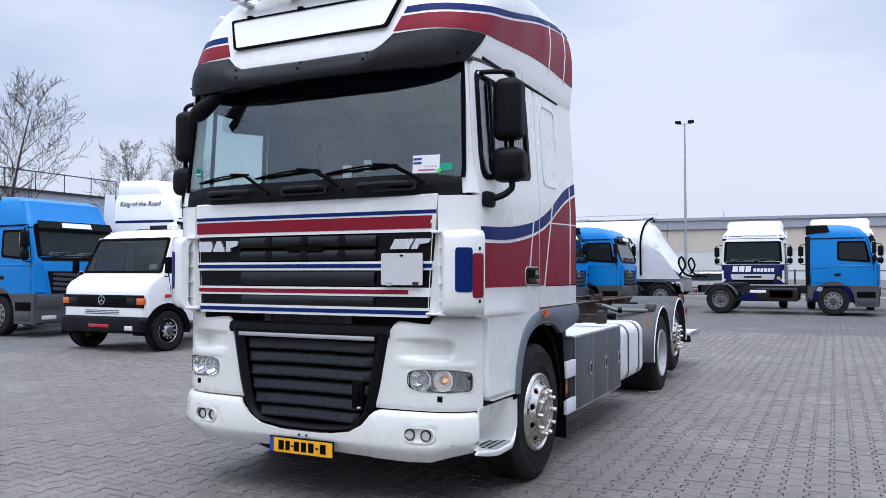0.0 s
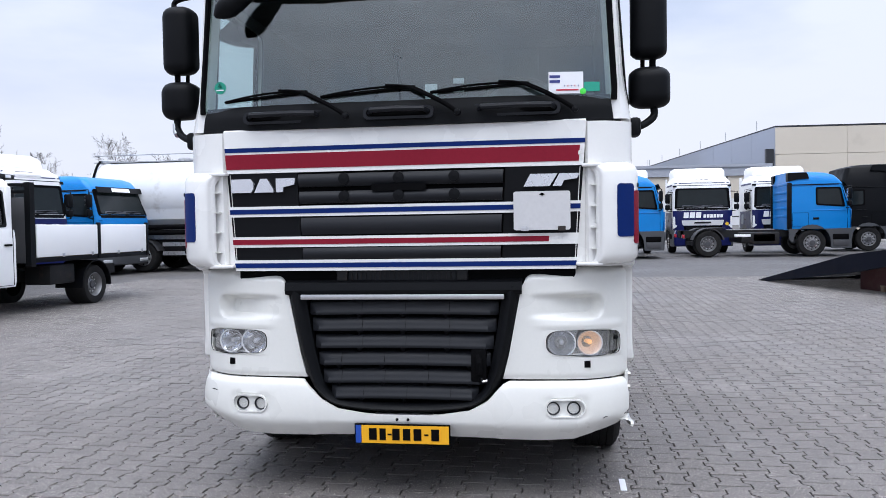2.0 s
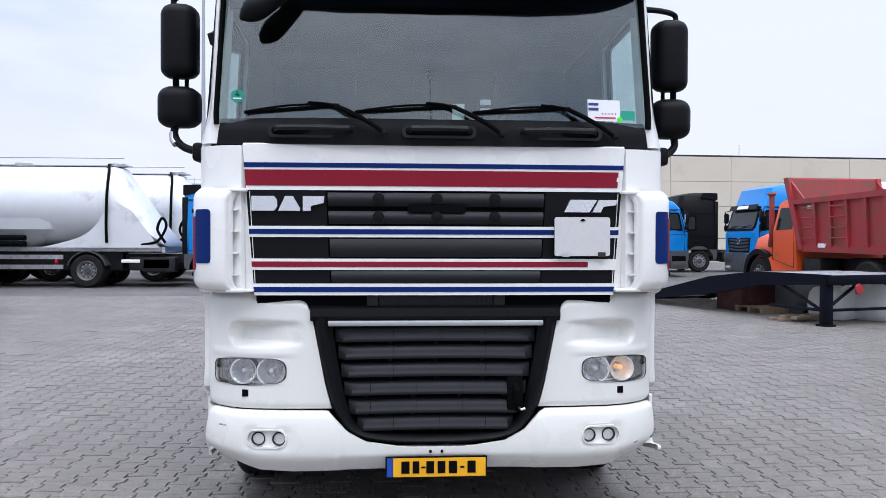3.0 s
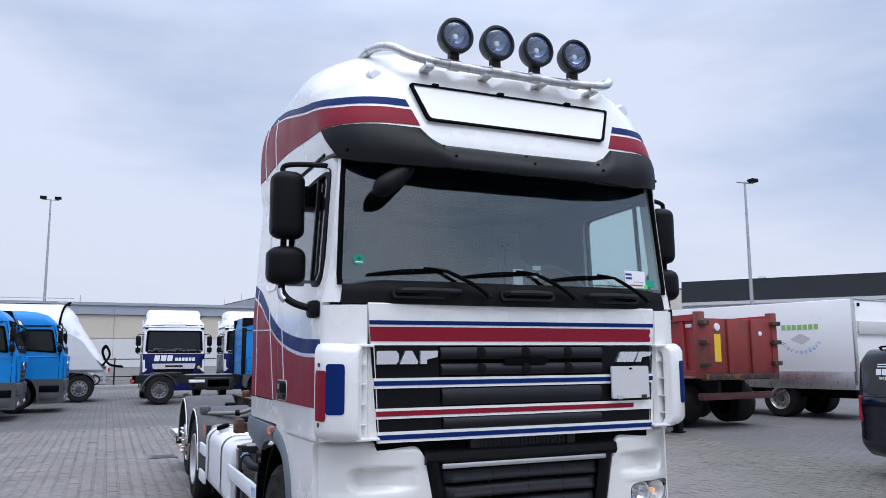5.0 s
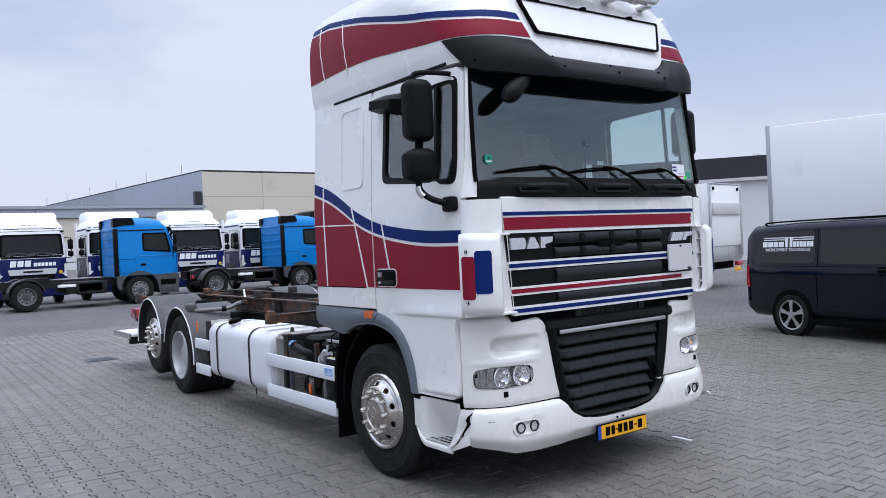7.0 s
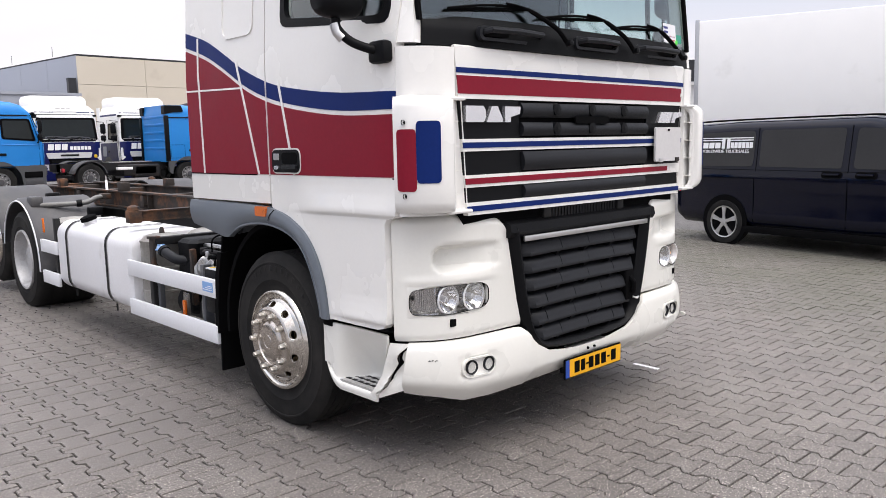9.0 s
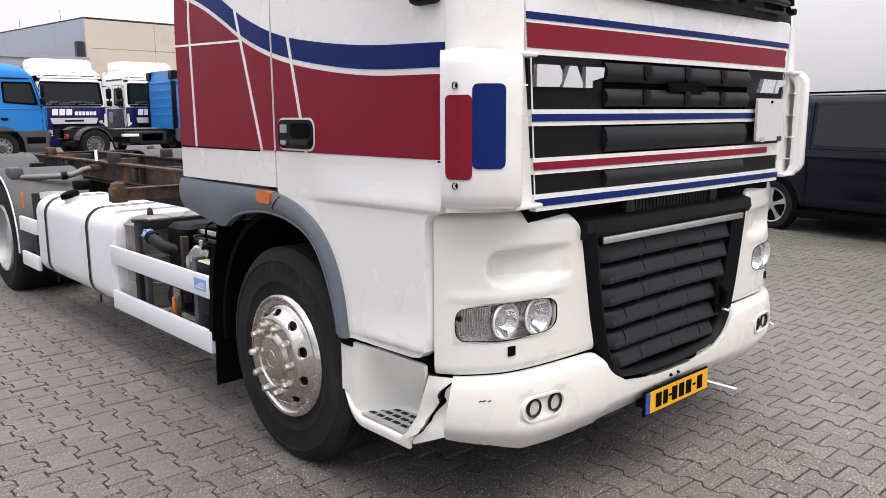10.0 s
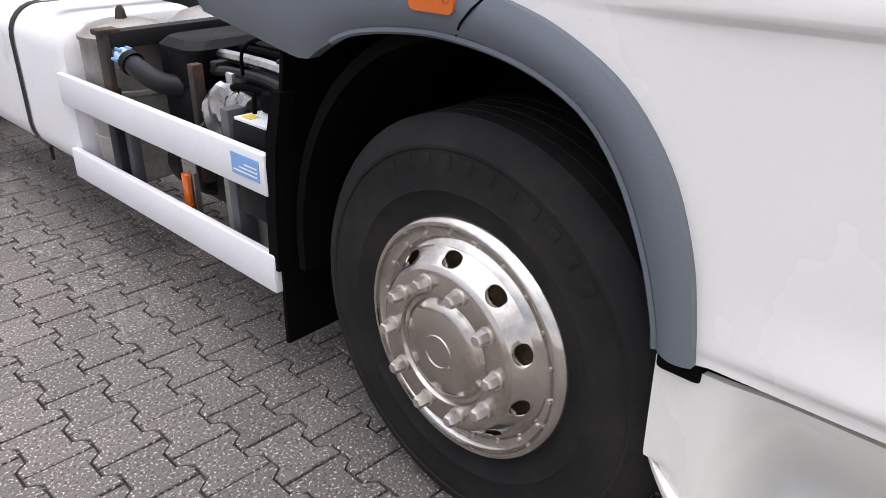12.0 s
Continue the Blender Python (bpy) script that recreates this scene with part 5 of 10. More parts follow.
def tipper(m):
    """Orange snub-nosed truck with a red ribbed tipping body; faces +x, the seen side at +y."""
    t = thing("tipper_truck", "old orange truck with a faded red ribbed tipper body", "truck", m)
    W = 1.22
    part("hood", geo_loft([plan_ring(z, xf, -1.5, w, 0.25) for z, xf, w in ((0.85, 0.10, 1.02), (1.25, 0.10, 1.04), (1.55, 0.0, 1.0), (1.66, -0.25, 0.90), (1.72, -0.6, 0.84))]), M["orange"], t)
    cab = part("cab", geo_loft([plan_ring(z, xf, -2.35, w, 0.12) for z, xf, w in ((0.72, -1.18, W - 0.04), (1.60, -1.20, W), (1.75, -1.24, W), (2.45, -1.42, W - 0.08), (2.55, -1.55, W - 0.16))]), M["orange"], t)
    for s in (-1, 1):
        part("side_window", geo_slab(softened([(-2.20, 1.78), (-1.46, 1.76), (-1.58, 2.34), (-2.20, 2.34)], 0.05), [], lambda x, z, s=s: (x, s * (W + 0.006 - max(0, z - 1.75) * 0.114), z), lambda x, z, s=s: (x, s * (W - 0.12), z)), M["darkglass"], cab)
        part("door_seam", join(*[geo_tube([(a, s * (W - 0.002), b), (c, s * (W - 0.002), d)], 0.008, 4) for a, b, c, d in ((-2.28, 0.8, -2.28, 2.42), (-1.30, 1.0, -1.30, 1.65), (-2.28, 0.8, -1.30, 1.0))]), M["frame"], cab)
        fender = [(-0.50 + 0.74 * math.cos(radians(a)), 0.52 + 0.74 * math.sin(radians(a))) for a in steps(-5, 185, 14)] + [(-0.50 + 0.60 * math.cos(radians(a)), 0.52 + 0.60 * math.sin(radians(a))) for a in steps(185, -5, 14)]
        part("fender", geo_slab(fender, [], lambda x, z, s=s: (x, s * 1.2, z), lambda x, z, s=s: (x, s * 0.7, z)), M["dark"], t)
        wheel_parts(t, -0.50, s * 1.16, 0.52, 0.52, 0.3, s, "guard")
        wheel_parts(t, -5.0, s * 1.2, 0.52, 0.52, 0.6, s, "guard", dual=True)
        wheel_parts(t, -6.35, s * 1.2, 0.52, 0.52, 0.6, s, "guard", dual=True)
        out = lambda d, s=s: (lambda x, z: (x, s * (1.12 + d + 0.05 * (z - 1.3)), z))
        wall = part("side_wall", geo_slab([(-2.50, 1.30), (-2.30, 2.46), (-7.38, 2.52), (-7.38, 1.24)], [], out(0.0), out(-0.04)), M["tipper"], t, "faded red ribbed tipper side")
        for x in (-3.12, -3.72, -4.32, -4.98, -5.62, -6.28, -6.92):
            part("rib", geo_slab([(x - 0.045, 1.27), (x + 0.045, 1.27), (x + 0.045, 2.44), (x - 0.045, 2.44)], [], out(0.07), out(-0.01)), M["tipper"], wall)
        part("slant_post", geo_slab([(-2.62, 1.26), (-2.44, 1.26), (-1.92, 3.10), (-2.12, 3.10)], [], out(0.09), out(-0.03)), M["tipper"], wall)
        part("head_gusset", geo_slab([(-2.28, 2.46), (-2.10, 3.04), (-2.75, 2.46)], [], out(0.02), out(-0.02)), M["tipper"], wall)
        part("top_rail", geo_slab([(-2.32, 2.40), (-2.30, 2.52), (-7.42, 2.60), (-7.42, 2.46)], [], out(0.08), out(-0.05)), M["tipper"], wall)
        part("floor_rail", geo_slab([(-2.55, 1.22), (-2.53, 1.36), (-7.38, 1.30), (-7.38, 1.16)], [], out(0.06), out(-0.05)), M["tipper"], wall)
        for k, x in enumerate((-2.80, -3.42, -4.02, -4.65, -5.30, -5.95, -6.60)):
            part("panel_lip", geo_slab([(x - 0.26, 1.31), (x + 0.26, 1.31), (x + 0.22, 1.38), (x - 0.22, 1.38)], [], out(0.045), out(-0.01)), M["tipper"], wall)
        for zz in (1.55, 1.80, 2.05, 2.30):
            for x0, x1 in ((-3.06, -2.62), (-4.28, -3.76)):
                part("rung", geo_tube([out(0.08)(x0, zz), out(0.08)(x1, zz)], 0.016, 5), M["tipper"], wall)
        part("reflector_plate", geo_slab([(-3.52, 1.32), (-3.26, 1.32), (-3.26, 1.42), (-3.52, 1.42)], [], out(0.085), out(0.03)), M["paper"], wall)
        part("reflector_plate", geo_slab([(-2.98, 2.28), (-2.82, 2.28), (-2.82, 2.35), (-2.98, 2.35)], [], out(0.03), out(-0.01)), M["paper"], wall)
        part("reflector_plate", geo_slab([(-7.20, 2.30), (-7.0, 2.30), (-7.0, 2.38), (-7.20, 2.38)], [], out(0.03), out(-0.01)), M["paper"], wall)
        part("tail_post", geo_box(-7.52, -7.34, s * 1.10, s * 1.30, 1.12, 2.66, 0.02), M["container"], t)
        for z in (1.45, 1.95, 2.40):
            part("tail_hinge", geo_box(-7.62, -7.50, s * 1.06, s * 1.32, z - 0.05, z + 0.05, 0.012), M["rust"], t)
        part("mirror", geo_box(-1.20, -1.12, s * 1.32, s * 1.48, 1.75, 2.15, 0.03), M["black"], t)
        part("exhaust_cap", geo_lathe([(2.70, 0.10), (2.74, 0.12), (2.78, 0.10), (2.78, 0.001)], "z", (-1.12, s * 1.14, 0), 12), M["tipper"], t)
        part("cab_step", geo_slab([(-1.30, 0.50), (-0.98, 1.0), (-1.30, 1.1), (-1.9, 0.9), (-1.9, 0.55)], [], lambda x, z, s=s: (x, s * 1.19, z), lambda x, z, s=s: (x, s * 1.0, z)), M["orange"], t)
    part("head_wall", geo_slab([(-1.12, 1.30), (1.12, 1.30), (1.20, 3.06), (-1.20, 3.06)], [], lambda y, z: (-2.50 + 0.27 * (z - 1.30), y, z), lambda y, z: (-2.56 + 0.27 * (z - 1.30), y, z)), M["container"], t)
    part("head_rail", geo_tube([(-2.03, -1.22, 3.06), (-2.03, 1.22, 3.06)], 0.05, 8), M["tipper"], t)
    part("bed_floor", geo_box(-7.4, -2.5, -1.1, 1.1, 1.20, 1.30), M["tipper"], t)
    tail = part("tail_gate", geo_box(-7.50, -7.42, -1.12, 1.12, 1.22, 2.50, 0.01), M["container"], t, "rusty dark red tailgate")
    for y in (-0.42, 0.36):
        part("gate_rib", geo_box(-7.56, -7.50, y - 0.06, y + 0.06, 1.22, 2.50, 0.012), M["container"], tail)
    part("gate_sill", geo_box(-7.58, -7.40, -1.2, 1.2, 1.08, 1.22, 0.015), M["rust"], tail)
    part("warning_plate", geo_box(-7.512, -7.50, 0.62, 0.82, 1.50, 2.14), M["yellowsign"], tail, "yellow warning plate")
    part("plate_lamp", geo_lathe([(-7.50, 0.09), (-7.53, 0.085), (-7.535, 0.001)], "x", (0, 0.72, 2.30), 14), M["paper"], tail)
    part("white_patch", geo_lathe([(-7.50, 0.06), (-7.507, 0.058), (-7.507, 0.001)], "x", (0, -0.72, 2.16), 12), M["paper"], tail)
    part("chassis", join(geo_box(-7.2, -1.0, -0.45, -0.35, 0.75, 1.05), geo_box(-7.2, -1.0, 0.35, 0.45, 0.75, 1.05), geo_box(-3.2, -2.45, 0.55, 1.1, 0.6, 1.05, 0.04), geo_box(-3.2, -2.45, -1.1, -0.55, 0.6, 1.05, 0.04)), M["frame"], t)
    part("tail_beam", geo_box(-7.40, -7.25, -1.15, 1.15, 0.62, 0.78, 0.01), M["crate"], t)
    part("bumper", geo_box(0.10, 0.26, -1.15, 1.15, 0.5, 0.75, 0.03), M["dark"], t)
    for s in (-1, 1):
        part("exhaust", geo_tube([(-0.9, s * 1.05, 1.35), (-1.12, s * 1.14, 1.6), (-1.12, s * 1.14, 2.0), (-1.12, s * 1.14, 2.72)], 0.07, 10), M["tipper"], t)
    return t


tipper(at(7.98, 21.98, 94.5))


def covered_trailer(m):
    """Long trailer under a rumpled white cover; its front at x = 0."""
    t = thing("covered_trailer", "long trailer under a rumpled white tarpaulin", "trailer", m)
    def top(u, v, off=0.0):
        w = 2 * v - 1
        z = 3.30 + 0.08 * math.sin(u * 23) + 0.05 * math.sin(u * 61 + 3 * v) - 0.22 * abs(w) ** 3 - (1.5 if v in (0.0, 1.0) else 0.0)
        return (-9.0 * u, w * 1.22, z - off)
    part("tarpaulin", geo_sheet(steps(0, 1, 40), [0.0, 0.001, 0.1, 0.25, 0.4, 0.5, 0.6, 0.75, 0.9, 0.999, 1.0], top, lambda u, v: top(u, v, 0.03)), M["tarp"], t)
    part("bed", geo_box(-9.0, 0.0, -1.18, 1.18, 1.1, 1.85, 0.02), M["guard"], t)
    for k in range(6):
        part("cover_hook", geo_box(-0.9 - 1.4 * k, -0.8 - 1.4 * k, -0.3, 0.0, 3.30, 3.42, 0.02), M["frame"], t)
    for x in (-6.2, -7.5):
        for s in (-1, 1):
            wheel_parts(t, x, s * 1.15, 0.5, 0.5, 0.4, s, "guard")
    part("landing_leg", geo_box(-1.6, -1.4, -0.9, -0.78, 0.0, 1.1), M["frame"], t)
    part("landing_leg", geo_box(-1.6, -1.4, 0.78, 0.9, 0.0, 1.1), M["frame"], t)
    return t


covered_trailer(at(11.6, 25.2, 184))


def box_truck(m):
    """White box body seen from its back corner; its back at x = 0, facing +x, box behind."""
    t = thing("box_truck", "white box truck with green and blue sign, tail lift folded", "truck", m)
    b = part("box_body", geo_box(-6.6, 0.0, -1.2, 1.2, 1.25, 3.12, 0.02), M["box"], t)
    part("lower_board", geo_box(-6.6, -0.05, -1.22, 1.22, 0.78, 1.25, 0.01), M["alu"], t)
    part("tail_lift", geo_box(0.0, 0.06, -1.0, 1.0, 2.20, 2.55, 0.01), M["platew"], t)
    for y in (-1.14, 1.14):
        part("corner_strip", geo_box(-0.03, 0.025, y - 0.06, y + 0.06, 0.9, 3.14, 0.008), M["alu"], t)
    for y in (-0.9, 0.9):
        part("door_hook", geo_box(0.0, 0.05, y - 0.03, y + 0.03, 2.93, 3.02), M["black"], t)
    part("roof_edge", geo_tube([(-6.6, 1.2, 3.12), (0, 1.2, 3.12), (0, -1.2, 3.12)], 0.03, 6), M["alu"], b)
    for k in range(7):
        part("sign_block", geo_box(-1.98 + 0.155 * k, -1.86 + 0.155 * k, -1.206, -1.2, 2.36, 2.50), M["signgreen"], b)
    for k, ch in enumerate("diervoeders"):
        a = radians(202 + 13.6 * k)
        m_ = upright(-1.45 + 0.60 * math.cos(a), -1.203, 2.20 + 0.44 * math.sin(a) - 0.05) @ Matrix.Rotation(a + math.pi / 2, 4, "Z")
        lettering(ch, 0.19, m_, M["bluetag"], b, "sign_letter")
    part("sign_emblem", geo_slab(softened([(-1.75, 2.10), (-1.4, 1.96), (-1.15, 2.12), (-1.45, 2.26)], 0.06), [], lambda x, z: (x, -1.206, z), lambda x, z: (x, -1.2, z)), M["platew"], b)
    for s in (-1, 1):
        wheel_parts(t, -2.2, s * 1.15, 0.5, 0.5, 0.55, s, "silver", dual=True)
        wheel_parts(t, -5.8, s * 1.15, 0.5, 0.5, 0.3, s, "silver")
        part("side_guard", geo_box(-5.0, -3.0, s * 1.12, s * 1.16, 0.45, 0.6), M["dark"], t)
    part("under_frame", geo_box(-6.4, -0.2, -0.9, 0.9, 0.55, 0.78), M["black"], t)
    part("tail_lamp", geo_box(-0.1, 0.03, 0.75, 1.15, 0.62, 0.74, 0.01), M["redlens"], t)
    part("plate_bar", geo_box(0.03, 0.045, 0.4, 0.9, 0.46, 0.58, 0.004), M["yellow"], t)
    return t


box_truck(at(13.66, 14.85, -77.6))


def white_trailer(m):
    t = thing("box_trailer", "tall plain white box trailer side", "trailer", m)
    b = part("box_body", geo_box(-13.0, 0.0, -1.25, 1.25, 1.15, 4.0, 0.015), M["box"], t)
    part("bottom_rail", geo_box(-13.0, 0.02, -1.265, 1.265, 1.02, 1.15, 0.01), M["alu"], t)
    for y in (-1.2, 1.2):
        part("corner_post", geo_box(-0.05, 0.035, y - 0.07, y + 0.07, 1.0, 4.03, 0.01), M["steelpole"], t)
    for z in (1.6, 2.6, 3.6):
        part("door_hinge", geo_box(-0.10, 0.05, -1.30, -1.22, z - 0.06, z + 0.06, 0.01), M["dark"], t)
    for x in (-2.0, -3.35, -4.7):
        for s in (-1, 1):
            wheel_parts(t, x, s * 1.2, 0.5, 0.5, 0.4, s, "silver")
    part("frame", geo_box(-12.5, -0.2, -0.5, 0.5, 0.75, 1.02), M["frame"], t)
    part("landing_leg", geo_box(-10.2, -10.0, -1.0, -0.88, 0.0, 1.0), M["frame"], t)
    part("landing_leg", geo_box(-10.2, -10.0, 0.88, 1.0, 0.0, 1.0), M["frame"], t)
    return t


white_trailer(at(10.28, 10.92, 108.5))


def loading_ramp(m):
    """Steel drive-on ramp: a level deck on legs, then a slope down to the yard."""
    t = thing("loading_ramp", "dark blue steel loading ramp on trestle legs", "ramp", m)
    W, L1, L2, H = 1.17, 1.75, 4.8, 0.92
    for s in (-1, 1):
        part("side_beam", geo_slab([(0, H - 0.17), (0, H), (L1, H), (L1 + 1.4, H - 0.16), (L1 + L2, 0.02), (L1 + L2 - 0.25, 0.0), (L1 + 1.2, H - 0.50), (L1, H - 0.28)], [], lambda x, z, s=s: (x, s * W, z), lambda x, z, s=s: (x, s * (W - 0.09), z)), M["ramp"], t)
        for x in (0.12,):
            leg = part("leg", geo_box(x - 0.08, x + 0.08, s * (W - 0.18), s * (W - 0.02), 0.03, H - 0.14, 0.008), M["ramp"], t)
            part("foot", geo_box(x - 0.12, x + 0.12, s * (W - 0.20), s * (W + 0.02), 0.0, 0.03), M["ramp"], leg)
        part("brace", geo_tube([(0.15, s * (W - 0.08), 0.25), (1.3, s * (W - 0.08), H - 0.16)], 0.03, 6), M["ramp"], t)
        part("tie_bar", geo_tube([(0.12, s * (W - 0.08), 0.28), (L1 - 0.3, s * (W - 0.08), 0.28)], 0.03, 6), M["ramp"], t)
    part("tie_bar", geo_tube([(0.12, -W + 0.08, 0.28), (0.12, W - 0.08, 0.28)], 0.03, 6), M["ramp"], t)
    part("brace", geo_tube([(0.12, -W + 0.1, 0.3), (0.12, -0.3, H - 0.15)], 0.03, 6), M["ramp"], t)
    part("brace", geo_tube([(0.12, W - 0.1, 0.3), (0.12, 0.3, H - 0.15)], 0.03, 6), M["ramp"], t)
    part("front_beam", geo_box(-0.05, 0.05, -W, W, H - 0.18, H - 0.01, 0.01), M["ramp"], t)
    for k in range(8):
        x0 = 0.05 + 0.2 * k
        part("deck_plank", geo_box(x0, x0 + 0.18, -W + 0.09, W - 0.09, H - 0.05, H - 0.012, 0.006), M["rampdeck"], t)
    n = 12
    for k in range(n):
        a, b = k / n, (k + 0.85) / n
        f = lambda u: (L1 + 0.05 + u * (L2 - 0.15), H - 0.04 - (H - 0.20) * max(0.0, (u - 0.29) / 0.71) - 0.14 * min(1, u / 0.29))
        (xa, za), (xb, zb) = f(a), f(b)
        part("slope_plank", geo_loft([[(xa, y, za), (xb, y, zb), (xb, y, zb + 0.035), (xa, y, za + 0.035)] for y in (-W + 0.09, W - 0.09)]), M["rampdeck"], t)
    for y in (-0.55, 0.5):
        part("lamp_disc", geo_lathe([(0.0, 0.10), (-0.03, 0.09), (-0.035, 0.001)], "x", (-0.05, y, H - 0.26), 14), M["tipper"], t)
    return t


rm = pose(5.6, 14.0, gz(14), 0, 0, 107)
loading_ramp(rm)


def bulk_bag(x, y, h, w):
    rings = [[(a * k, b * k, z) for a, b in rounded(-w, w, -w, w, w * 0.45, 5)] for z, k in ((0.0, 0.86), (0.05, 0.97), (h * 0.45, 1.06), (h * 0.8, 0.98), (h * 0.95, 0.8), (h, 0.35))]
    return solid("bulk_bag", geo_loft(rings), M["bag"], "full white bulk bag standing under the ramp", "bag", at(x, y, random.uniform(0, 40)), "bags under the ramp")


bulk_bag(5.40, 15.1, 0.64, 0.36)
bulk_bag(6.15, 14.95, 0.70, 0.38)
solid("steel_crate", geo_box(-0.75, 0.75, -0.4, 0.4, 0, 0.55, 0.01), M["crate"], "dark maroon steel crate under the ramp", "crate", at(4.85, 17.2, 17))
solid("equipment_box", join(geo_box(-0.36, 0.36, -0.3, 0.3, 0.14, 0.62, 0.015), geo_box(-0.30, -0.16, -0.3, 0.3, 0.0, 0.14), geo_box(0.16, 0.30, -0.3, 0.3, 0.0, 0.14), geo_box(-0.30, 0.30, -0.312, -0.30, 0.22, 0.54, 0.004)), M["boxgrey"], "dark grey equipment box on feet under the ramp", "box", at(5.35, 16.3, 14))
pallet = thing("pallet", "weathered wooden pallet under a steel crate", "pallet", at(4.85, 16.5, 17))
for k in range(5):
    part("deck_board", geo_box(-0.60, 0.60, -0.38 + 0.17 * k, -0.26 + 0.17 * k, 0.10, 0.125), M["wood"], pallet)
for y in (-0.36, 0.0, 0.36):
    part("runner", geo_box(-0.60, 0.60, y - 0.04, y + 0.04, 0.0, 0.10), M["wood"], pallet)
for k in range(4):
    solid("wood_plank", geo_box(-0.75, 0.75, -0.06, 0.06, 0.0, 0.05, 0.004), M["wood"], "weathered timber plank on the paving", "plank", pose(4.75 + 0.05 * k, 15.0 - 0.16 * (k % 2), gz(15) + 0.051 * (k // 2), 0, 0, 12 + 7 * k), "planks by the ramp")


# ---- buildings ----
def low_hall():
    t = thing("low_hall", "long low beige hall with white lower panels", "building", Matrix.Translation((-12, 60, 0)) @ Matrix.Rotation(radians(4), 4, "Z") @ Matrix.Translation((12, -60, 0)), kind="structure")
    y, x0, x1, h = 60.0, -95.0, 13.2, 5.45
    z0 = gz(y)
    part("base_wall", geo_box(x0, x1, y, y + 25, z0 - 0.2, z0 + 0.9), M["concrete"], t)
    for k in range(18):
        a = x0 + (x1 - x0) * k / 18
        b = x0 + (x1 - x0) * (k + 1) / 18 - 0.03
        part("white_panel", geo_box(a, b, y - 0.02, y + 0.1, z0 + 0.9, z0 + 2.9), M["whiteclad"], t)
        part("beige_panel", geo_box(a, b, y, y + 0.1, z0 + 2.93, z0 + 4.55), M["beige"], t)
        part("fascia_panel", geo_box(a, b, y - 0.15, y + 0.1, z0 + 4.60, z0 + h - 0.16), M["hallgrey"], t)
    part("body", geo_box(x0, x1, y + 0.1, y + 25, z0 + 0.9, z0 + h - 0.25), M["beige"], t)
    part("roof", geo_box(x0 - 0.2, x1 + 0.2, y - 0.25, y + 25, z0 + h - 0.2, z0 + h), M["hallgrey"], t)
    for k in range(6):
        part("dark_door_frame", geo_box(-12.2 + 11 * k - 22, -11.8 + 11 * k - 22, y - 0.05, y, z0 + 0.5, z0 + 4.55), M["darkclad"], t)
    for k in range(9):
        part("lightning_rod", geo_tube([(x0 + 12 * k + 4, y + 3, z0 + h), (x0 + 12 * k + 4, y + 3, z0 + h + 0.7)], 0.03, 5), M["steelpole"], t)


low_hall()


def gable_hall():
    t = thing("gable_hall", "tall hall with beige front and grey side cladding", "building", kind="structure")
    cx, cy, h = 15.0, 67.2, 8.75
    z0 = gz(60)
    front, side = Vector((1.0, 0.06, 0)).normalized(), Vector((-0.13, 1.0, 0)).normalized()
    def quad(o, d, length, za, zb, thick, n):
        nrm = Vector((d.y, -d.x, 0))
        v = [o + d * a + nrm * t_ + Vector((0, 0, z)) for t_ in (0, -thick) for a, z in ((0, za), (length, za), (length, zb), (0, zb))]
        return [tuple(p) for p in v], [(0, 1, 2, 3), (7, 6, 5, 4), (0, 4, 5, 1), (1, 5, 6, 2), (2, 6, 7, 3), (3, 7, 4, 0)]
    o = Vector((cx, cy, 0))
    for k in range(8):
        for j in range(4):
            part("beige_panel", quad(o + front * (5.6 * k), front, 5.57, z0 + h * j / 4, z0 + h * (j + 1) / 4 - 0.03, 0.3, 0), M["beige"], t)
    n = 10
    for k in range(n):
        part("grey_panel", quad(o + side * (5.2 * (k + 1)), -side, 5.17, z0, z0 + h, 0.3, 0), M["hallgrey"], t)
    part("corner_strip", quad(o - front * 0.75 + Vector((0, -0.12, 0)), front, 0.6, z0, z0 + h * 0.80, 0.4, 0), M["darkclad"], t)
    v = [o, o + front * 45, o + front * 45 + side * 52, o + side * 52]
    lo = [tuple(p + Vector((0, 0, z0 + h))) for p in v]
    hi = [tuple(p + Vector((0, 0, z0 + h + 0.12))) for p in v]
    part("roof", (lo + hi, [(0, 1, 2, 3), (7, 6, 5, 4), (0, 4, 5, 1), (1, 5, 6, 2), (2, 6, 7, 3), (3, 7, 4, 0)]), M["darkclad"], t)
    inner = [tuple(p + Vector((0, 0, z0))) for p in (o + front * 0.4 + side * 0.4, o + front * 44.6 + side * 0.4, o + front * 44.6 + side * 51, o + front * 0.4 + side * 51)]
    part("core", (inner + [(x, y, z0 + h - 0.02) for x, y, z in inner], [(0, 1, 2, 3), (7, 6, 5, 4), (0, 4, 5, 1), (1, 5, 6, 2), (2, 6, 7, 3), (3, 7, 4, 0)]), M["beige"], t)
    for k in range(6):
        p = o + side * (8 * k + 4)
        part("lightning_rod", geo_tube([(p.x, p.y, z0 + h + 0.2), (p.x, p.y, z0 + h + 1.0)], 0.03, 5), M["steelpole"], t)
    part("lightning_rod", geo_tube([(cx + 12, cy + 1, z0 + h + 0.2), (cx + 12, cy + 1, z0 + h + 1.1)], 0.03, 5), M["steelpole"], t)


gable_hall()


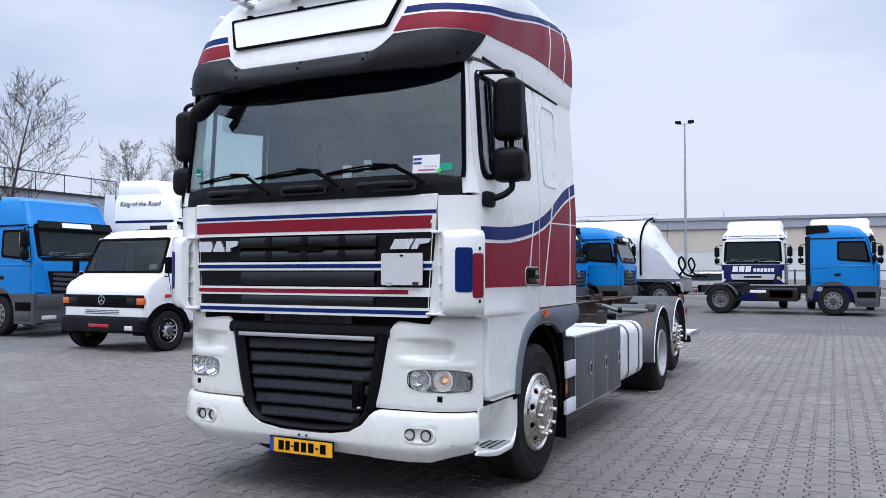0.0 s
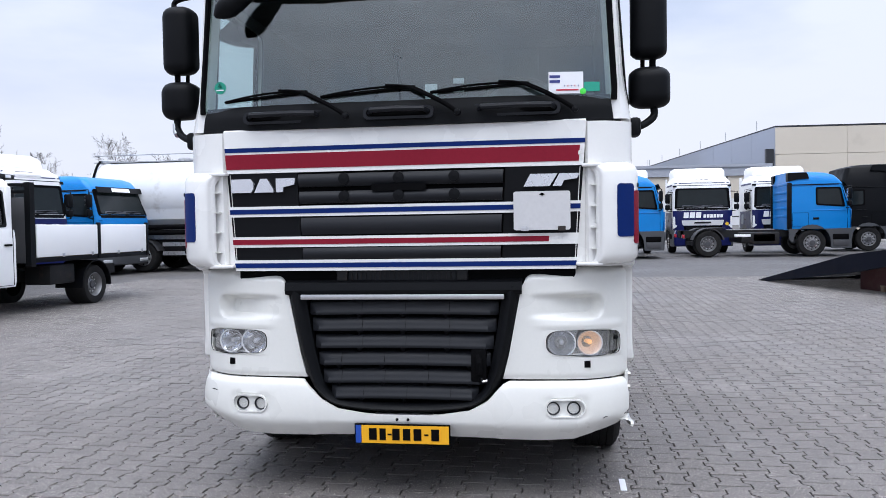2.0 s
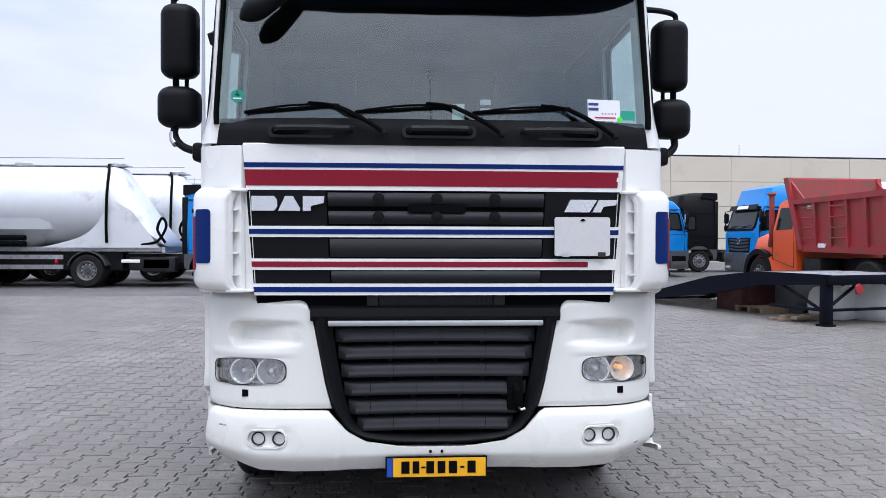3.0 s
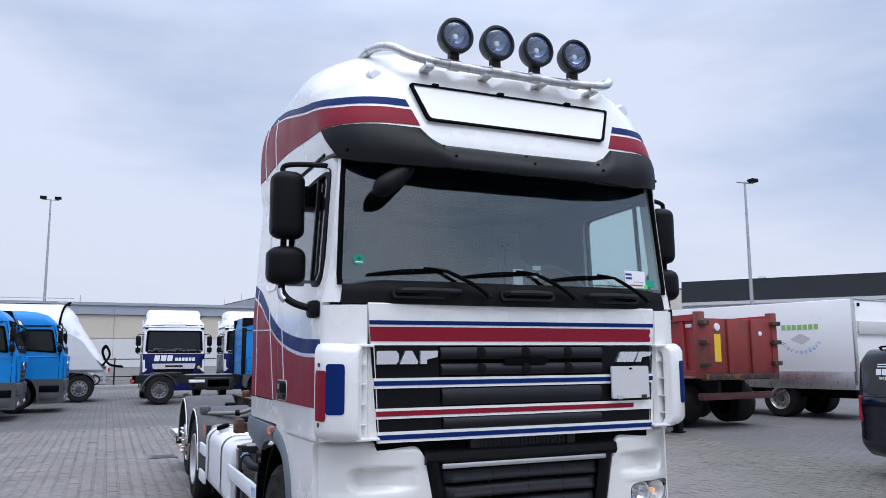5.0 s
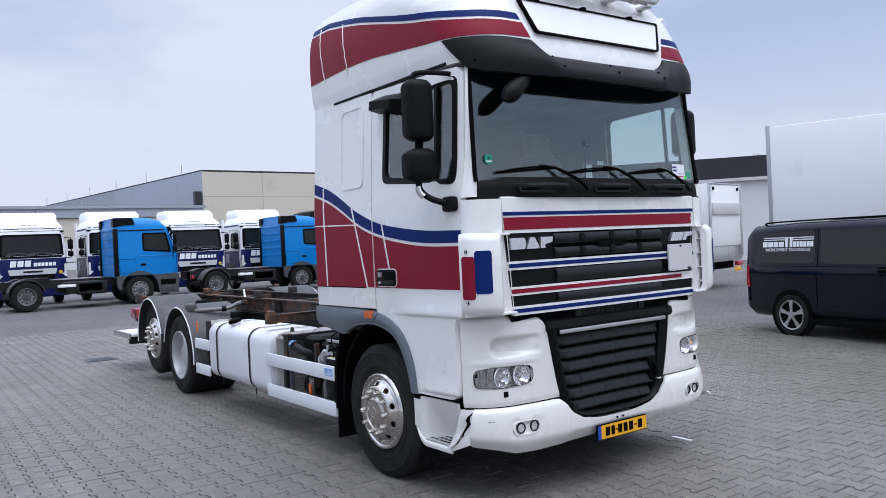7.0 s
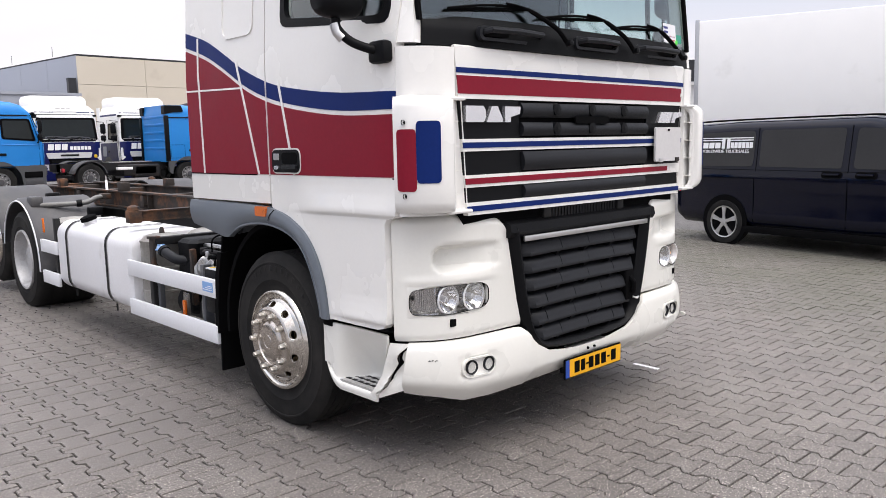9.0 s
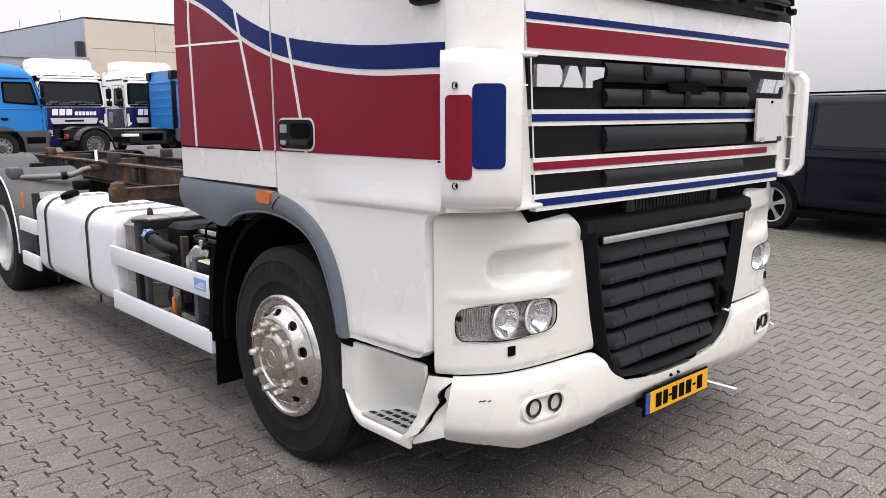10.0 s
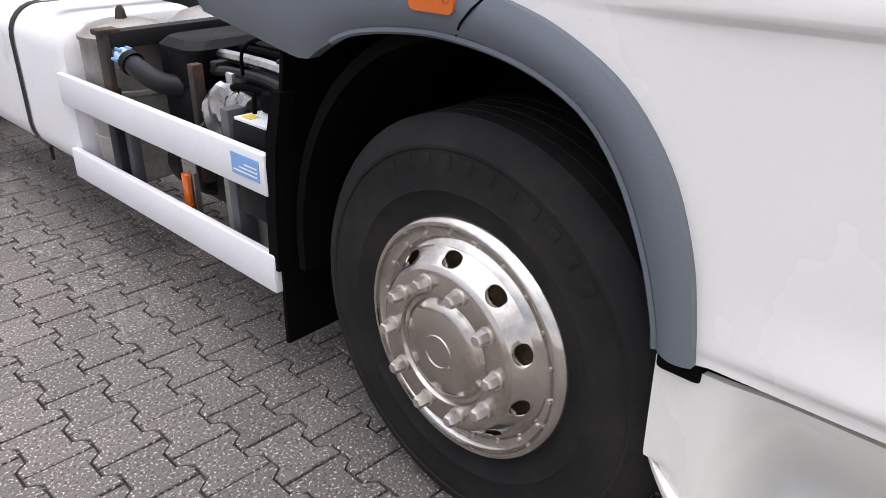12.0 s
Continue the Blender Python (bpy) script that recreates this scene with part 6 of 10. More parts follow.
def dark_roof_building():
    t = thing("roofed_shed", "white-walled shed with a dark profiled roof", "building", kind="structure")
    a, b = Vector((24.05, 34.8, 0)), Vector((43.0, 12.0, 0))
    d = (b - a).normalized()
    nrm = Vector((d.y, -d.x, 0))
    if nrm.x > 0:
        nrm = -nrm
    L = (b - a).length
    def slab(z0, z1, off, thick, la=0.0, lb=L):
        p = [a + d * s_ + nrm * o_ + Vector((0, 0, z)) for o_ in (off, off - thick) for s_, z in ((la, z0), (lb, z0), (lb, z1), (la, z1))]
        return [tuple(q) for q in p], [(0, 1, 2, 3), (7, 6, 5, 4), (0, 4, 5, 1), (1, 5, 6, 2), (2, 6, 7, 3), (3, 7, 4, 0)]
    part("wall", slab(0, 4.6, 0, 0.3), M["whiteclad"], t)
    part("gutter", slab(4.45, 4.62, 0.25, 0.2), M["platew"], t)
    for k in range(14):
        part("roof_sheet", slab(4.62 + 0.085 * k, 4.62 + 0.085 * (k + 1), 0.12 - 0.02 * k, 0.3), M["darkclad"], t)
    part("body", slab(0, 4.6, -0.3, 14.0), M["whiteclad"], t)
    for k in range(5):
        part("roof_lamp", slab(5.83, 5.93, -0.1, 0.1, 4 + 8 * k, 4.4 + 8 * k), M["paper"], t)


dark_roof_building()


def west_shed():
    t = thing("far_shed", "long grey shed far behind the parked trucks", "building", kind="structure")
    part("wall", geo_box(-78, -70, 12, 60, 0, 9.6), M["hallgrey"], t)
    part("roof_rail", geo_tube([(-69.8, 12, 11.6), (-69.8, 60, 11.6)], 0.06, 6), M["darkclad"], t)
    for k in range(16):
        part("rail_post", geo_tube([(-69.8, 12 + 3.2 * k, 9.6), (-69.8, 12 + 3.2 * k, 11.6)], 0.05, 5), M["darkclad"], t)
    part("roof", geo_box(-78.2, -69.8, 11.8, 60.2, 9.6, 9.85), M["darkclad"], t)


west_shed()


# ---- lamp posts, fence, car ----
def lamp_post(x, y, h, label, twin=True):
    t = thing("lamp_post", label, "lamp post", at(x, y, 0), "yard lamps")
    part("pole", geo_tube([(0, 0, 0), (0, 0, h * 0.5), (0, 0, h)], [0.11, 0.085, 0.05], 10), M["steelpole"], t)
    part("door_hatch", geo_box(-0.05, 0.05, -0.12, -0.09, 0.8, 1.2), M["steelpole"], t)
    part("cross_arm", geo_tube([(-0.5, 0, h - 0.05), (0.5, 0, h - 0.05)], 0.035, 6), M["steelpole"], t)
    for s in ((-1, 1) if twin else (1,)):
        part("flood_light", geo_box(s * 0.25, s * 0.65, -0.25, 0.10, h - 0.02, h + 0.16, 0.03), M["dark"], t)
    return t


lamp_post(-9.2, 58.0, 12.2, "tall galvanised lamp post with two floodlights")
lamp_post(-10.95, 32.2, 12.0, "tall galvanised lamp post with two floodlights")
lamp_post(22.7, 28.3, 9.9, "galvanised lamp post beside the shed", False)


def yard_fence():
    t = thing("yard_fence", "low dark steel fence along the yard edge", "fence", kind="structure")
    y = 47.0
    for k in range(24):
        x = -40 + 3.2 * k
        part("post", geo_box(x - 0.04, x + 0.04, y - 0.04, y + 0.04, gz(y) - 0.05, gz(y) + 1.6), M["frame"], t)
    for z in (0.55, 1.5):
        part("rail", geo_box(-40, 34, y - 0.02, y + 0.02, gz(y) + z, gz(y) + z + 0.05), M["frame"], t)
    part("kerb", geo_box(-40, 34, y - 0.5, y - 0.2, gz(y) - 0.05, gz(y) + 0.14, 0.02), M["concrete"], t)


yard_fence()


def small_car(m):
    t = thing("car", "small silver estate car behind the fence", "car", m)
    sec = [(-4.2, 0.6, 0.35, 0.9), (-4.1, 0.78, 0.25, 1.30), (-3.4, 0.84, 0.22, 1.48), (-1.9, 0.84, 0.22, 1.46), (-1.0, 0.84, 0.22, 0.95), (-0.2, 0.78, 0.24, 0.78), (0.0, 0.6, 0.35, 0.65)]
    body = part("body", geo_loft([[(x, a * (1 - 0.2 * max(0, b - 0.85) / 0.6), b) for a, b in rounded(-w, w, z0, z1, 0.15, 4)] for x, w, z0, z1 in sec]), M["carsilver"], t)
    for s in (-1, 1):
        part("side_window", geo_slab(softened([(-3.9, 0.95), (-1.2, 0.92), (-1.8, 1.36), (-3.7, 1.36)], 0.06), [], lambda x, z, s=s: (x, s * 0.83 * (1 - 0.2 * max(0, z - 0.85) / 0.6) + s * 0.012, z), lambda x, z, s=s: (x, s * 0.7, z)), M["darkglass"], body)
        for x in (-3.4, -0.8):
            w = part("wheel", geo_lathe([(s * 0.66, 0.2), (s * 0.66, 0.30), (s * 0.82, 0.30), (s * 0.845, 0.28), (s * 0.845, 0.20)], "y", (x, 0, 0.30), 20), M["rubber"], t)
            part("rim", geo_lathe([(s * 0.85, 0.21), (s * 0.84, 0.1), (s * 0.85, 0.001)], "y", (x, 0, 0.30), 16), M["silver"], w)
        part("tail_lamp", geo_box(-4.18, -4.08, s * 0.55, s * 0.75, 0.75, 1.0, 0.02), M["redlens"], t)
    return t


small_car(at(-9.2, 52.0, 180))


# ---- bare trees ----
def bare_tree(seed, height):
    rng = random.Random(seed)
    trunk, twigs = [], []
    def grow(p, d, length, r, depth):
        n = 4 if depth < 2 else 3
        pts, rr = [p], [r]
        q, dd = p, d
        for k in range(n):
            dd = (dd + Vector((rng.uniform(-0.16, 0.16), rng.uniform(-0.16, 0.16), rng.uniform(0.0, 0.16)))).normalized()
            q = q + dd * (length / n)
            pts.append(q)
            rr.append(r * (1 - (0.85 if depth < 2 else 0.6) * (k + 1) / n))
        (trunk if depth < 1 else twigs).append(geo_tube(pts, rr, 7 if depth == 0 else 4 if depth < 3 else 3, False))
        if depth >= 4:
            return
        m = (18, 7, 5, 2)[depth]
        for k in range(m):
            t = 0.28 + 0.72 * (k + rng.random()) / m if depth == 0 else 0.2 + 0.8 * (k + rng.random()) / m
            i = min(int(t * n), n - 1)
            base = pts[i].lerp(pts[i + 1], t * n - i)
            a = rng.uniform(0, 2 * math.pi) if depth else 2.4 * k + rng.uniform(-0.5, 0.5)
            up = (pts[i + 1] - pts[i]).normalized()
            o = up.orthogonal().normalized()
            o = (Matrix.Rotation(a, 3, up) @ o)
            nd = (up * rng.uniform(0.6, 0.95) + o * rng.uniform(0.55, 0.85)).normalized()
            nl = length * (0.42 * (1.2 - 0.75 * t) if depth == 0 else rng.uniform(0.36, 0.52))
            grow(base, nd, nl, max(0.014, r * (1 - 0.8 * t) * (0.42 if depth == 0 else 0.5)), depth + 1)
    grow(Vector((0, 0, 0)), Vector((0, 0, 1)), height, 0.15, 0)
    return join(*trunk), join(*twigs)


def plant_trees():
    kinds = []
    for seed, h in ((3, 11.6), (8, 9.8), (21, 10.6)):
        trunk, twigs = bare_tree(seed, h)
        t = thing("tree", "bare winter tree with fine dark twigs", "tree", pose(0, 0, 0), "bare trees along the yard")
        part("trunk", trunk, M["bark"], t)
        tagged(part("crown", twigs, M["bark"], t), kind="stuff")
        kinds.append(t)
    rng = random.Random(5)
    spots = [(55.4, 57, 1.08), (47.9, 60, 0.98), (44.4, 59, 0.92), (40.6, 58, 0.66), (36.8, 64, 0.62), (31.8, 72, 0.74), (28.6, 78, 0.62), (60.0, 60, 0.85)]
    for i, (deg, dist, size) in enumerate(spots):
        x, y = -1.0 - dist * math.sin(radians(deg)), 0.2 + dist * math.cos(radians(deg))
        m = pose(x, y, gz(min(y, 120)), 0, 0, rng.uniform(0, 360)) @ Matrix.Scale(size, 4)
        if i < len(kinds):
            kinds[i].matrix_world = m
        else:
            c = copy_thing(kinds[i % 3], m)
            c.matrix_world = m


plant_trees()


# ---- small things on the yard ----
drain = thing("drain_cover", "square cast-iron drain cover set in paving", "drain cover", pose(-4.2, 14.9, gz(14.9) + 0.003))
part("frame", geo_box(-0.24, 0.24, -0.24, 0.24, 0.0, 0.010, 0.004), M["boxgrey"], drain)
for k in range(7):
    part("slot", geo_box(-0.19, 0.19, -0.20 + 0.06 * k, -0.185 + 0.06 * k, 0.010, 0.0115), M["frame"], drain)
for x, y, w, l, a in ((-1.66, 4.74, 0.035, 0.20, 0), (-1.76, 10.35, 0.07, 0.20, -15)):
    solid("paint_mark", geo_box(-w / 2, w / 2, -l / 2, l / 2, 0.0, 0.0035), M["paper"], "short white paint mark on the paving", "paint mark", pose(x, y, gz(y) + 0.003, 0, 0, a), "paint marks")


# ---- block paving near the walk ----
def paver_block():
    """One interlocking block: 0.16 across, 0.2 along, waisted."""
    e, d, g = 0.0042, 0.017, 0.0040
    ys = [e, 0.038, 0.062, 0.138, 0.162, 0.2 - e]
    sx = [d, d, -d, -d, d, d]
    right = [(0.08 + s - g - 0.0, y) for s, y in zip(sx, ys)]
    left = [(-0.08 - s + g, y) for s, y in zip(sx, ys)][::-1]
    return right + left


def pave():
    rng = np.random.RandomState(7)
    outline = np.array(paver_block())
    centre = outline.mean(axis=0)
    inner = centre + (outline - centre) * np.array([1 - 0.0035 / 0.08, 1 - 0.0035 / 0.1])
    n = len(outline)
    nx, ny = int((BX1 - BX0) / 0.16), int((BY1 - BY0) / 0.2)
    # triangles of the waisted top by hand: three quads and end pieces
    top = [(0, 1, 10, 11), (1, 2, 9, 10), (2, 3, 8, 9), (3, 4, 7, 8), (4, 5, 6, 7)]
    walls = [(i, (i + 1) % n, (i + 1) % n + n, i + n) for i in range(n)]
    quads = np.array([q for q in top] + [(a, d_, c_, b) for a, b, c_, d_ in walls])
    proto_v = np.concatenate([np.c_[inner, np.zeros(n)], np.c_[outline, np.full(n, -0.003)]])
    lower = np.c_[outline, np.full(n, -0.02)]
    proto_v = np.concatenate([proto_v, lower])
    walls2 = np.array([(i + n, i + 2 * n, (i + 1) % n + 2 * n, (i + 1) % n + n) for i in range(n)])
    quads = np.concatenate([quads, walls2])
    me_proto = bpy.data.meshes.new("paving_block")
    me_proto.from_pydata(proto_v.tolist(), [], quads.tolist())
    me_proto.materials.append(M["block"])
    holder = thing("block_paving", "grey interlocking concrete blocks with mossy joints", "paving", kind="structure")
    vs, fs, count, near = [], [], 0, 0
    for i in range(nx):
        for j in range(ny):
            x = BX0 + 0.08 + i * 0.16
            y = BY0 + j * 0.2 + (0.1 if i % 2 else 0.0)
            dz, ta, tb = rng.normal(0, 0.0012), rng.normal(0, 0.006), rng.normal(0, 0.006)
            zz = gz(y + 0.1) + dz
            if -6.0 < x < -4.35 and 5.35 < y < 11.0 and near < 300:
                ob = bpy.data.objects.new("paving_block", me_proto)
                scene.collection.objects.link(ob)
                ob.parent = holder
                ob.location, ob.rotation_euler = (x, y, zz), (ta, tb, 0)
                near += 1
                continue
            v = proto_v.copy()
            v[:, 2] += ta * (v[:, 1] - 0.1) - tb * v[:, 0]
            v += np.array([x, y, zz])
            vs.append(v)
            fs.append(quads + count * 3 * n)
            count += 1
    V, F = np.concatenate(vs), np.concatenate(fs)
    me = bpy.data.meshes.new("paving_blocks")
    me.vertices.add(len(V))
    me.vertices.foreach_set("co", V.astype(np.float32).ravel())
    me.loops.add(F.size)
    me.loops.foreach_set("vertex_index", F.astype(np.int32).ravel())
    me.polygons.add(len(F))
    me.polygons.foreach_set("loop_start", np.arange(0, F.size, 4, dtype=np.int32))
    me.update(calc_edges=True)
    me.shade_flat()
    me.materials.append(M["blocks"])
    ob = new("paving_blocks", me)
    ob.parent = holder
    tagged(ob, "many grey interlocking paving blocks", kind="stuff")


# ---- the white truck: x across, y backwards from its front, z up ----
truck = thing("truck", "white rigid truck with red and blue stripes and bare rusty chassis", "truck", pose(-2.845, 4.35, 0, 0, 0, 0.6))


def side_w(z):
    return lerp([(0.6, 1.235), (1.4, 1.24), (2.05, 1.24), (2.95, 1.185)], z)


def side_pt(s, off=0.0):
    """Maps (y, z) onto the cab's side s, off metres proud of it."""
    return lambda y, z: (s * (side_w(z) - 0.5 * max(0.0, 0.3 - y) ** 2 - smooth([(2.02, 0.0), (2.30, 0.36)], z) * max(0.0, 0.46 - y) ** 2 + off), y, z)


def on_side(name, loop, material, s, parent, off=0.003, depth=0.02, label="", holes=()):
    return part(name, geo_slab(loop, holes, side_pt(s, off), side_pt(s, off - depth)), M[material], parent, label)


def side_strip(lo, hi, ys, s, off=0.003):
    """A band on the side between two height curves."""
    return geo_sheet(ys, steps(0.0, 1.0, 8), lambda y, v: side_pt(s, off)(y, lo(y) + v * (hi(y) - lo(y))), lambda y, v: side_pt(s, off - 0.008)(y, lo(y) + v * (hi(y) - lo(y))))


ARCH_IN = [(0.797, 0.712), (0.806, 0.77), (0.84, 0.88), (0.90, 1.0), (0.985, 1.09), (1.12, 1.145), (1.28, 1.168), (1.42, 1.165), (1.58, 1.140), (1.70, 1.088), (1.74, 1.062)]
ARCH_OUT = [(p.x, p.y) for p in arc([(0.723, 0.708, 0), (0.729, 0.77, 0), (0.755, 0.90, 0), (0.81, 1.03, 0), (0.905, 1.14, 0), (1.03, 1.21, 0), (1.14, 1.245, 0), (1.235, 1.262, 0)], 5)]
ARCH_SMOOTH = [(p.x, p.y) for p in arc([(y, z, 0) for y, z in ARCH_IN], 5)]
BLUE_TOP = [(0.14, 1.832), (0.55, 1.848), (0.9, 1.885), (1.2, 1.938), (1.48, 2.035), (1.7, 2.14), (1.92, 2.235), (2.19, 2.31)]
BLUE_LOW = [(0.14, 1.752), (0.55, 1.762), (0.9, 1.800), (1.2, 1.855), (1.45, 1.935), (1.7, 2.055), (1.92, 2.145), (2.19, 2.222)]


def resample(points, n):
    """n + 1 places evenly along a polyline."""
    d = [0.0]
    for a, b in zip(points, points[1:]):
        d.append(d[-1] + math.hypot(b[0] - a[0], b[1] - a[1]))
    ys, zs = [(k, p[0]) for k, p in zip(d, points)], [(k, p[1]) for k, p in zip(d, points)]
    return [(lerp(ys, d[-1] * i / n), lerp(zs, d[-1] * i / n)) for i in range(n + 1)]


def door_press(y, z):
    """The two pressed swells of the lower door: a crisp foot, a rounded ridge and a long fade above."""
    swell = [(0, 0), (0.10, 0.85), (0.20, 1.0), (0.45, 0.62), (0.75, 0.2), (1, 0)]
    upper = lerp(swell, (z - 1.258 + 0.012 * y) / 0.15) * smooth([(0.17, 0.9), (0.7, 0.9), (1.08, 0.0)], y)
    lower = lerp(swell, (z - 0.738 + 0.03 * (y - 0.3)) / 0.13) * smooth([(0.25, 0.6), (0.32, 1.0), (0.45, 0.9), (0.72, 0.15)], y)
    return 0.017 * upper + 0.015 * lower


def cab_sides():
    for s in (-1, 1):
        door_loop = [(0.33, 0.716), (0.285, 0.726), (0.258, 0.750), (0.25, 0.80), (0.25, 1.225), (0.235, 1.25), (0.19, 1.258), (0.165, 1.272), (0.15, 1.33), (0.145, 2.06), (0.16, 2.86), (0.2, 2.9), (1.2, 2.92), (1.233, 2.89), (1.233, 1.27)] + ARCH_OUT[::-1][1:] + [(0.70, 0.712), (0.5, 0.713)]
        window = softened([(0.215, 2.15), (1.06, 2.235), (1.04, 2.81), (0.215, 2.83)], 0.06)
        door = part("door", geo_skin(door_loop, [window], lambda y, z, s=s: side_pt(s, door_press(y, z))(y, z), side_pt(s, -0.05), steps(0.18, 1.14, 16), steps(0.72, 0.90, 15) + [1.0, 1.1] + steps(1.235, 1.43, 15) + [1.7, 2.05, 2.12, 2.2, 2.3, 2.6]), M["white"], truck, "white door with a red and blue band")
        on_side("window_seal", softened([(0.195, 2.13), (1.08, 2.215), (1.06, 2.83), (0.195, 2.85)], 0.06), "dark", s, door, 0.004, 0.03, holes=[softened([(0.235, 2.17), (1.04, 2.255), (1.02, 2.79), (0.235, 2.81)], 0.06)])
        on_side("window_pane", softened([(0.23, 2.165), (1.045, 2.25), (1.025, 2.795), (0.23, 2.815)], 0.06), "sidepane", s, door, -0.012, 0.005)
        on_side("window_bar", [(0.40, 2.18), (0.425, 2.18), (0.425, 2.81), (0.40, 2.81)], "dark", s, door, -0.004, 0.02)
        # handle
        hl = part("door_handle", geo_slab(rounded(0.925, 1.19, 1.46, 1.58, 0.035), [], side_pt(s, 0.012), side_pt(s, -0.01)), M["dark"], door, "black recessed door handle")
        on_side("handle_frame", rounded(0.917, 1.198, 1.452, 1.588, 0.04), "white", s, hl, 0.006, 0.012, holes=[rounded(0.926, 1.189, 1.461, 1.579, 0.034)])
        part("handle_bar", geo_slab(rounded(0.94, 1.08, 1.478, 1.50, 0.01), [], side_pt(s, 0.026), side_pt(s, 0.01)), M["charcoal"], hl)
        part("handle_recess", geo_slab(rounded(0.94, 1.09, 1.505, 1.565, 0.02), [], side_pt(s, 0.0135), side_pt(s, 0.0)), M["black"], hl)
        part("lock", geo_slab(rounded(1.12, 1.165, 1.475, 1.495, 0.008), [], side_pt(s, 0.018), side_pt(s, 0.0)), M["letter"], hl)
        part("symbol_tile", geo_slab(rounded(1.115, 1.17, 1.525, 1.56, 0.006), [], side_pt(s, 0.0145), side_pt(s, 0.0)), M["silver"], hl)
        # rear side of the sleeper
        rear = part("sleeper_side", geo_skin([(1.243, 1.285), (1.243, 2.92), (2.19, 2.945), (2.19, 1.285)], [], side_pt(s), side_pt(s, -0.05), (1.7,), (1.4, 1.7, 2.05, 2.5)), M["white"], truck, "white sleeper side with a red field")
        ring = rounded(1.36, 1.72, 2.215, 2.85, 0.06)
        on_side("locker_edge", ring, "white", s, rear, 0.007, 0.012, holes=[rounded(1.375, 1.705, 2.23, 2.835, 0.05)])
        # red field and blue band, with thin white lines left between them
        ys_d, ys_r = steps(0.15, 1.228, 14), steps(1.248, 2.185, 12)
        for ys, par in ((ys_d, door), (ys_r, rear)):
            red_top = lambda y: curve(BLUE_LOW, y) - 0.022
            part("blue_band", side_strip(lambda y: curve(BLUE_LOW, y), lambda y: curve(BLUE_TOP, y), ys, s), M["blue"], par)
            part("red_field", side_strip(lambda y: 1.446, red_top, ys, s), M["red"], par)

        def pin(a, b, w=0.009, par=rear, s=s):
            (ya, za), (yb, zb) = a, b
            at_z = lambda v: (ya + (yb - ya) * v, za + (zb - za) * v)
            part("white_line", geo_sheet([-w, w], steps(0, 1, 24), lambda d, v: side_pt(s, 0.006)(at_z(v)[0] + d, at_z(v)[1]), lambda d, v: side_pt(s, 0.001)(at_z(v)[0] + d, at_z(v)[1])), M["white"], par)

        pin((0.985, 1.446), (1.105, 1.945), par=door)
        pin((1.345, 1.446), (1.545, 2.085))
        pin((2.00, 1.446), (2.02, 2.26))
        on_side("white_line", [(1.50, 1.925), (2.185, 1.945), (2.185, 1.955), (1.50, 1.935)], "white", s, rear, 0.006, 0.004)
        on_side("white_line", [(0.15, 1.436), (2.185, 1.440), (2.185, 1.447), (0.15, 1.443)], "black", s, rear, 0.0045, 0.004)
        # grey fender, marker lamp, arch liner
        rim_out = resample(ARCH_OUT[:-1] + [(1.27, 1.268), (1.6, 1.272), (2.195, 1.275)], 48)
        rim_in = resample(ARCH_SMOOTH + [(1.79, 1.058), (1.98, 1.088), (2.195, 1.120)], 48)
        def trim(i, v, off=None, s=s):
            (ya, za), (yb, zb) = rim_out[int(i)], rim_in[int(i)]
            bulge = 0.004 + 0.024 * math.sin(math.pi * min(1.0, 0.15 + 0.85 * v)) ** 0.8 if off is None else off
            return side_pt(s, bulge)(ya + v * (yb - ya), za + v * (zb - za))
        fl = part("front_fender", geo_sheet(range(49), steps(0, 1, 6), trim, lambda i, v, s=s: trim(i, v, -0.03, s)), M["grey"], truck, "grey plastic wheel arch trim")
        part("fender_edge", geo_tube([side_pt(s, 0.006)(y, z) for y, z in [tuple(q) for q in arc([(a, b, 0) for a, b in ARCH_IN], 4) for q in [(q[0], q[1])]]][:-6], 0.008, 6), M["grey"], fl)
        mk = part("side_marker", geo_slab(rounded(1.252, 1.368, 1.213, 1.268, 0.014), [], side_pt(s, 0.034), side_pt(s, 0.0)), M["amber"], truck, "amber side marker lamp")
        part("marker_screw", geo_lathe([(0.0, 0.008), (0.006, 0.007), (0.007, 0.001)], "x", (s * 1.274, 1.27, 1.24), 8), M["dark"], mk)
        part("fender_seam", geo_tube([trim(i, v, 0.03 * math.sin(math.pi * min(1.0, 0.15 + 0.85 * v)) ** 0.8, s) for i, v in ((21, 0.02), (21, 0.3), (21, 0.6), (21, 0.95))], 0.003, 4), M["black"], fl)
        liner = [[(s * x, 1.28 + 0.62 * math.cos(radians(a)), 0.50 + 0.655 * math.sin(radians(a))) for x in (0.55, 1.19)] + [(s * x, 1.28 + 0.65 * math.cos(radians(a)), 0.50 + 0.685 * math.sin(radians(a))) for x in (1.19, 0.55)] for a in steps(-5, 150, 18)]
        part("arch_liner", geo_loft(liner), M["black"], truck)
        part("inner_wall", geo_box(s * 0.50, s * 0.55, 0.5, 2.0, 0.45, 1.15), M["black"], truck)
        part("mudflap", geo_sheet(steps(0.62, 1.205, 6), steps(0, 1, 8), lambda u, v, s=s: (s * u, 1.90 + 0.10 * (1 - (1 - v) ** 2) + 0.006 * math.sin(u * 9), 1.06 - 0.89 * v), lambda u, v, s=s: (s * u, 1.915 + 0.10 * (1 - (1 - v) ** 2) + 0.006 * math.sin(u * 9), 1.06 - 0.89 * v)), M["black"], truck, "black rubber mudflap")
        # A-pillar
        rings = []
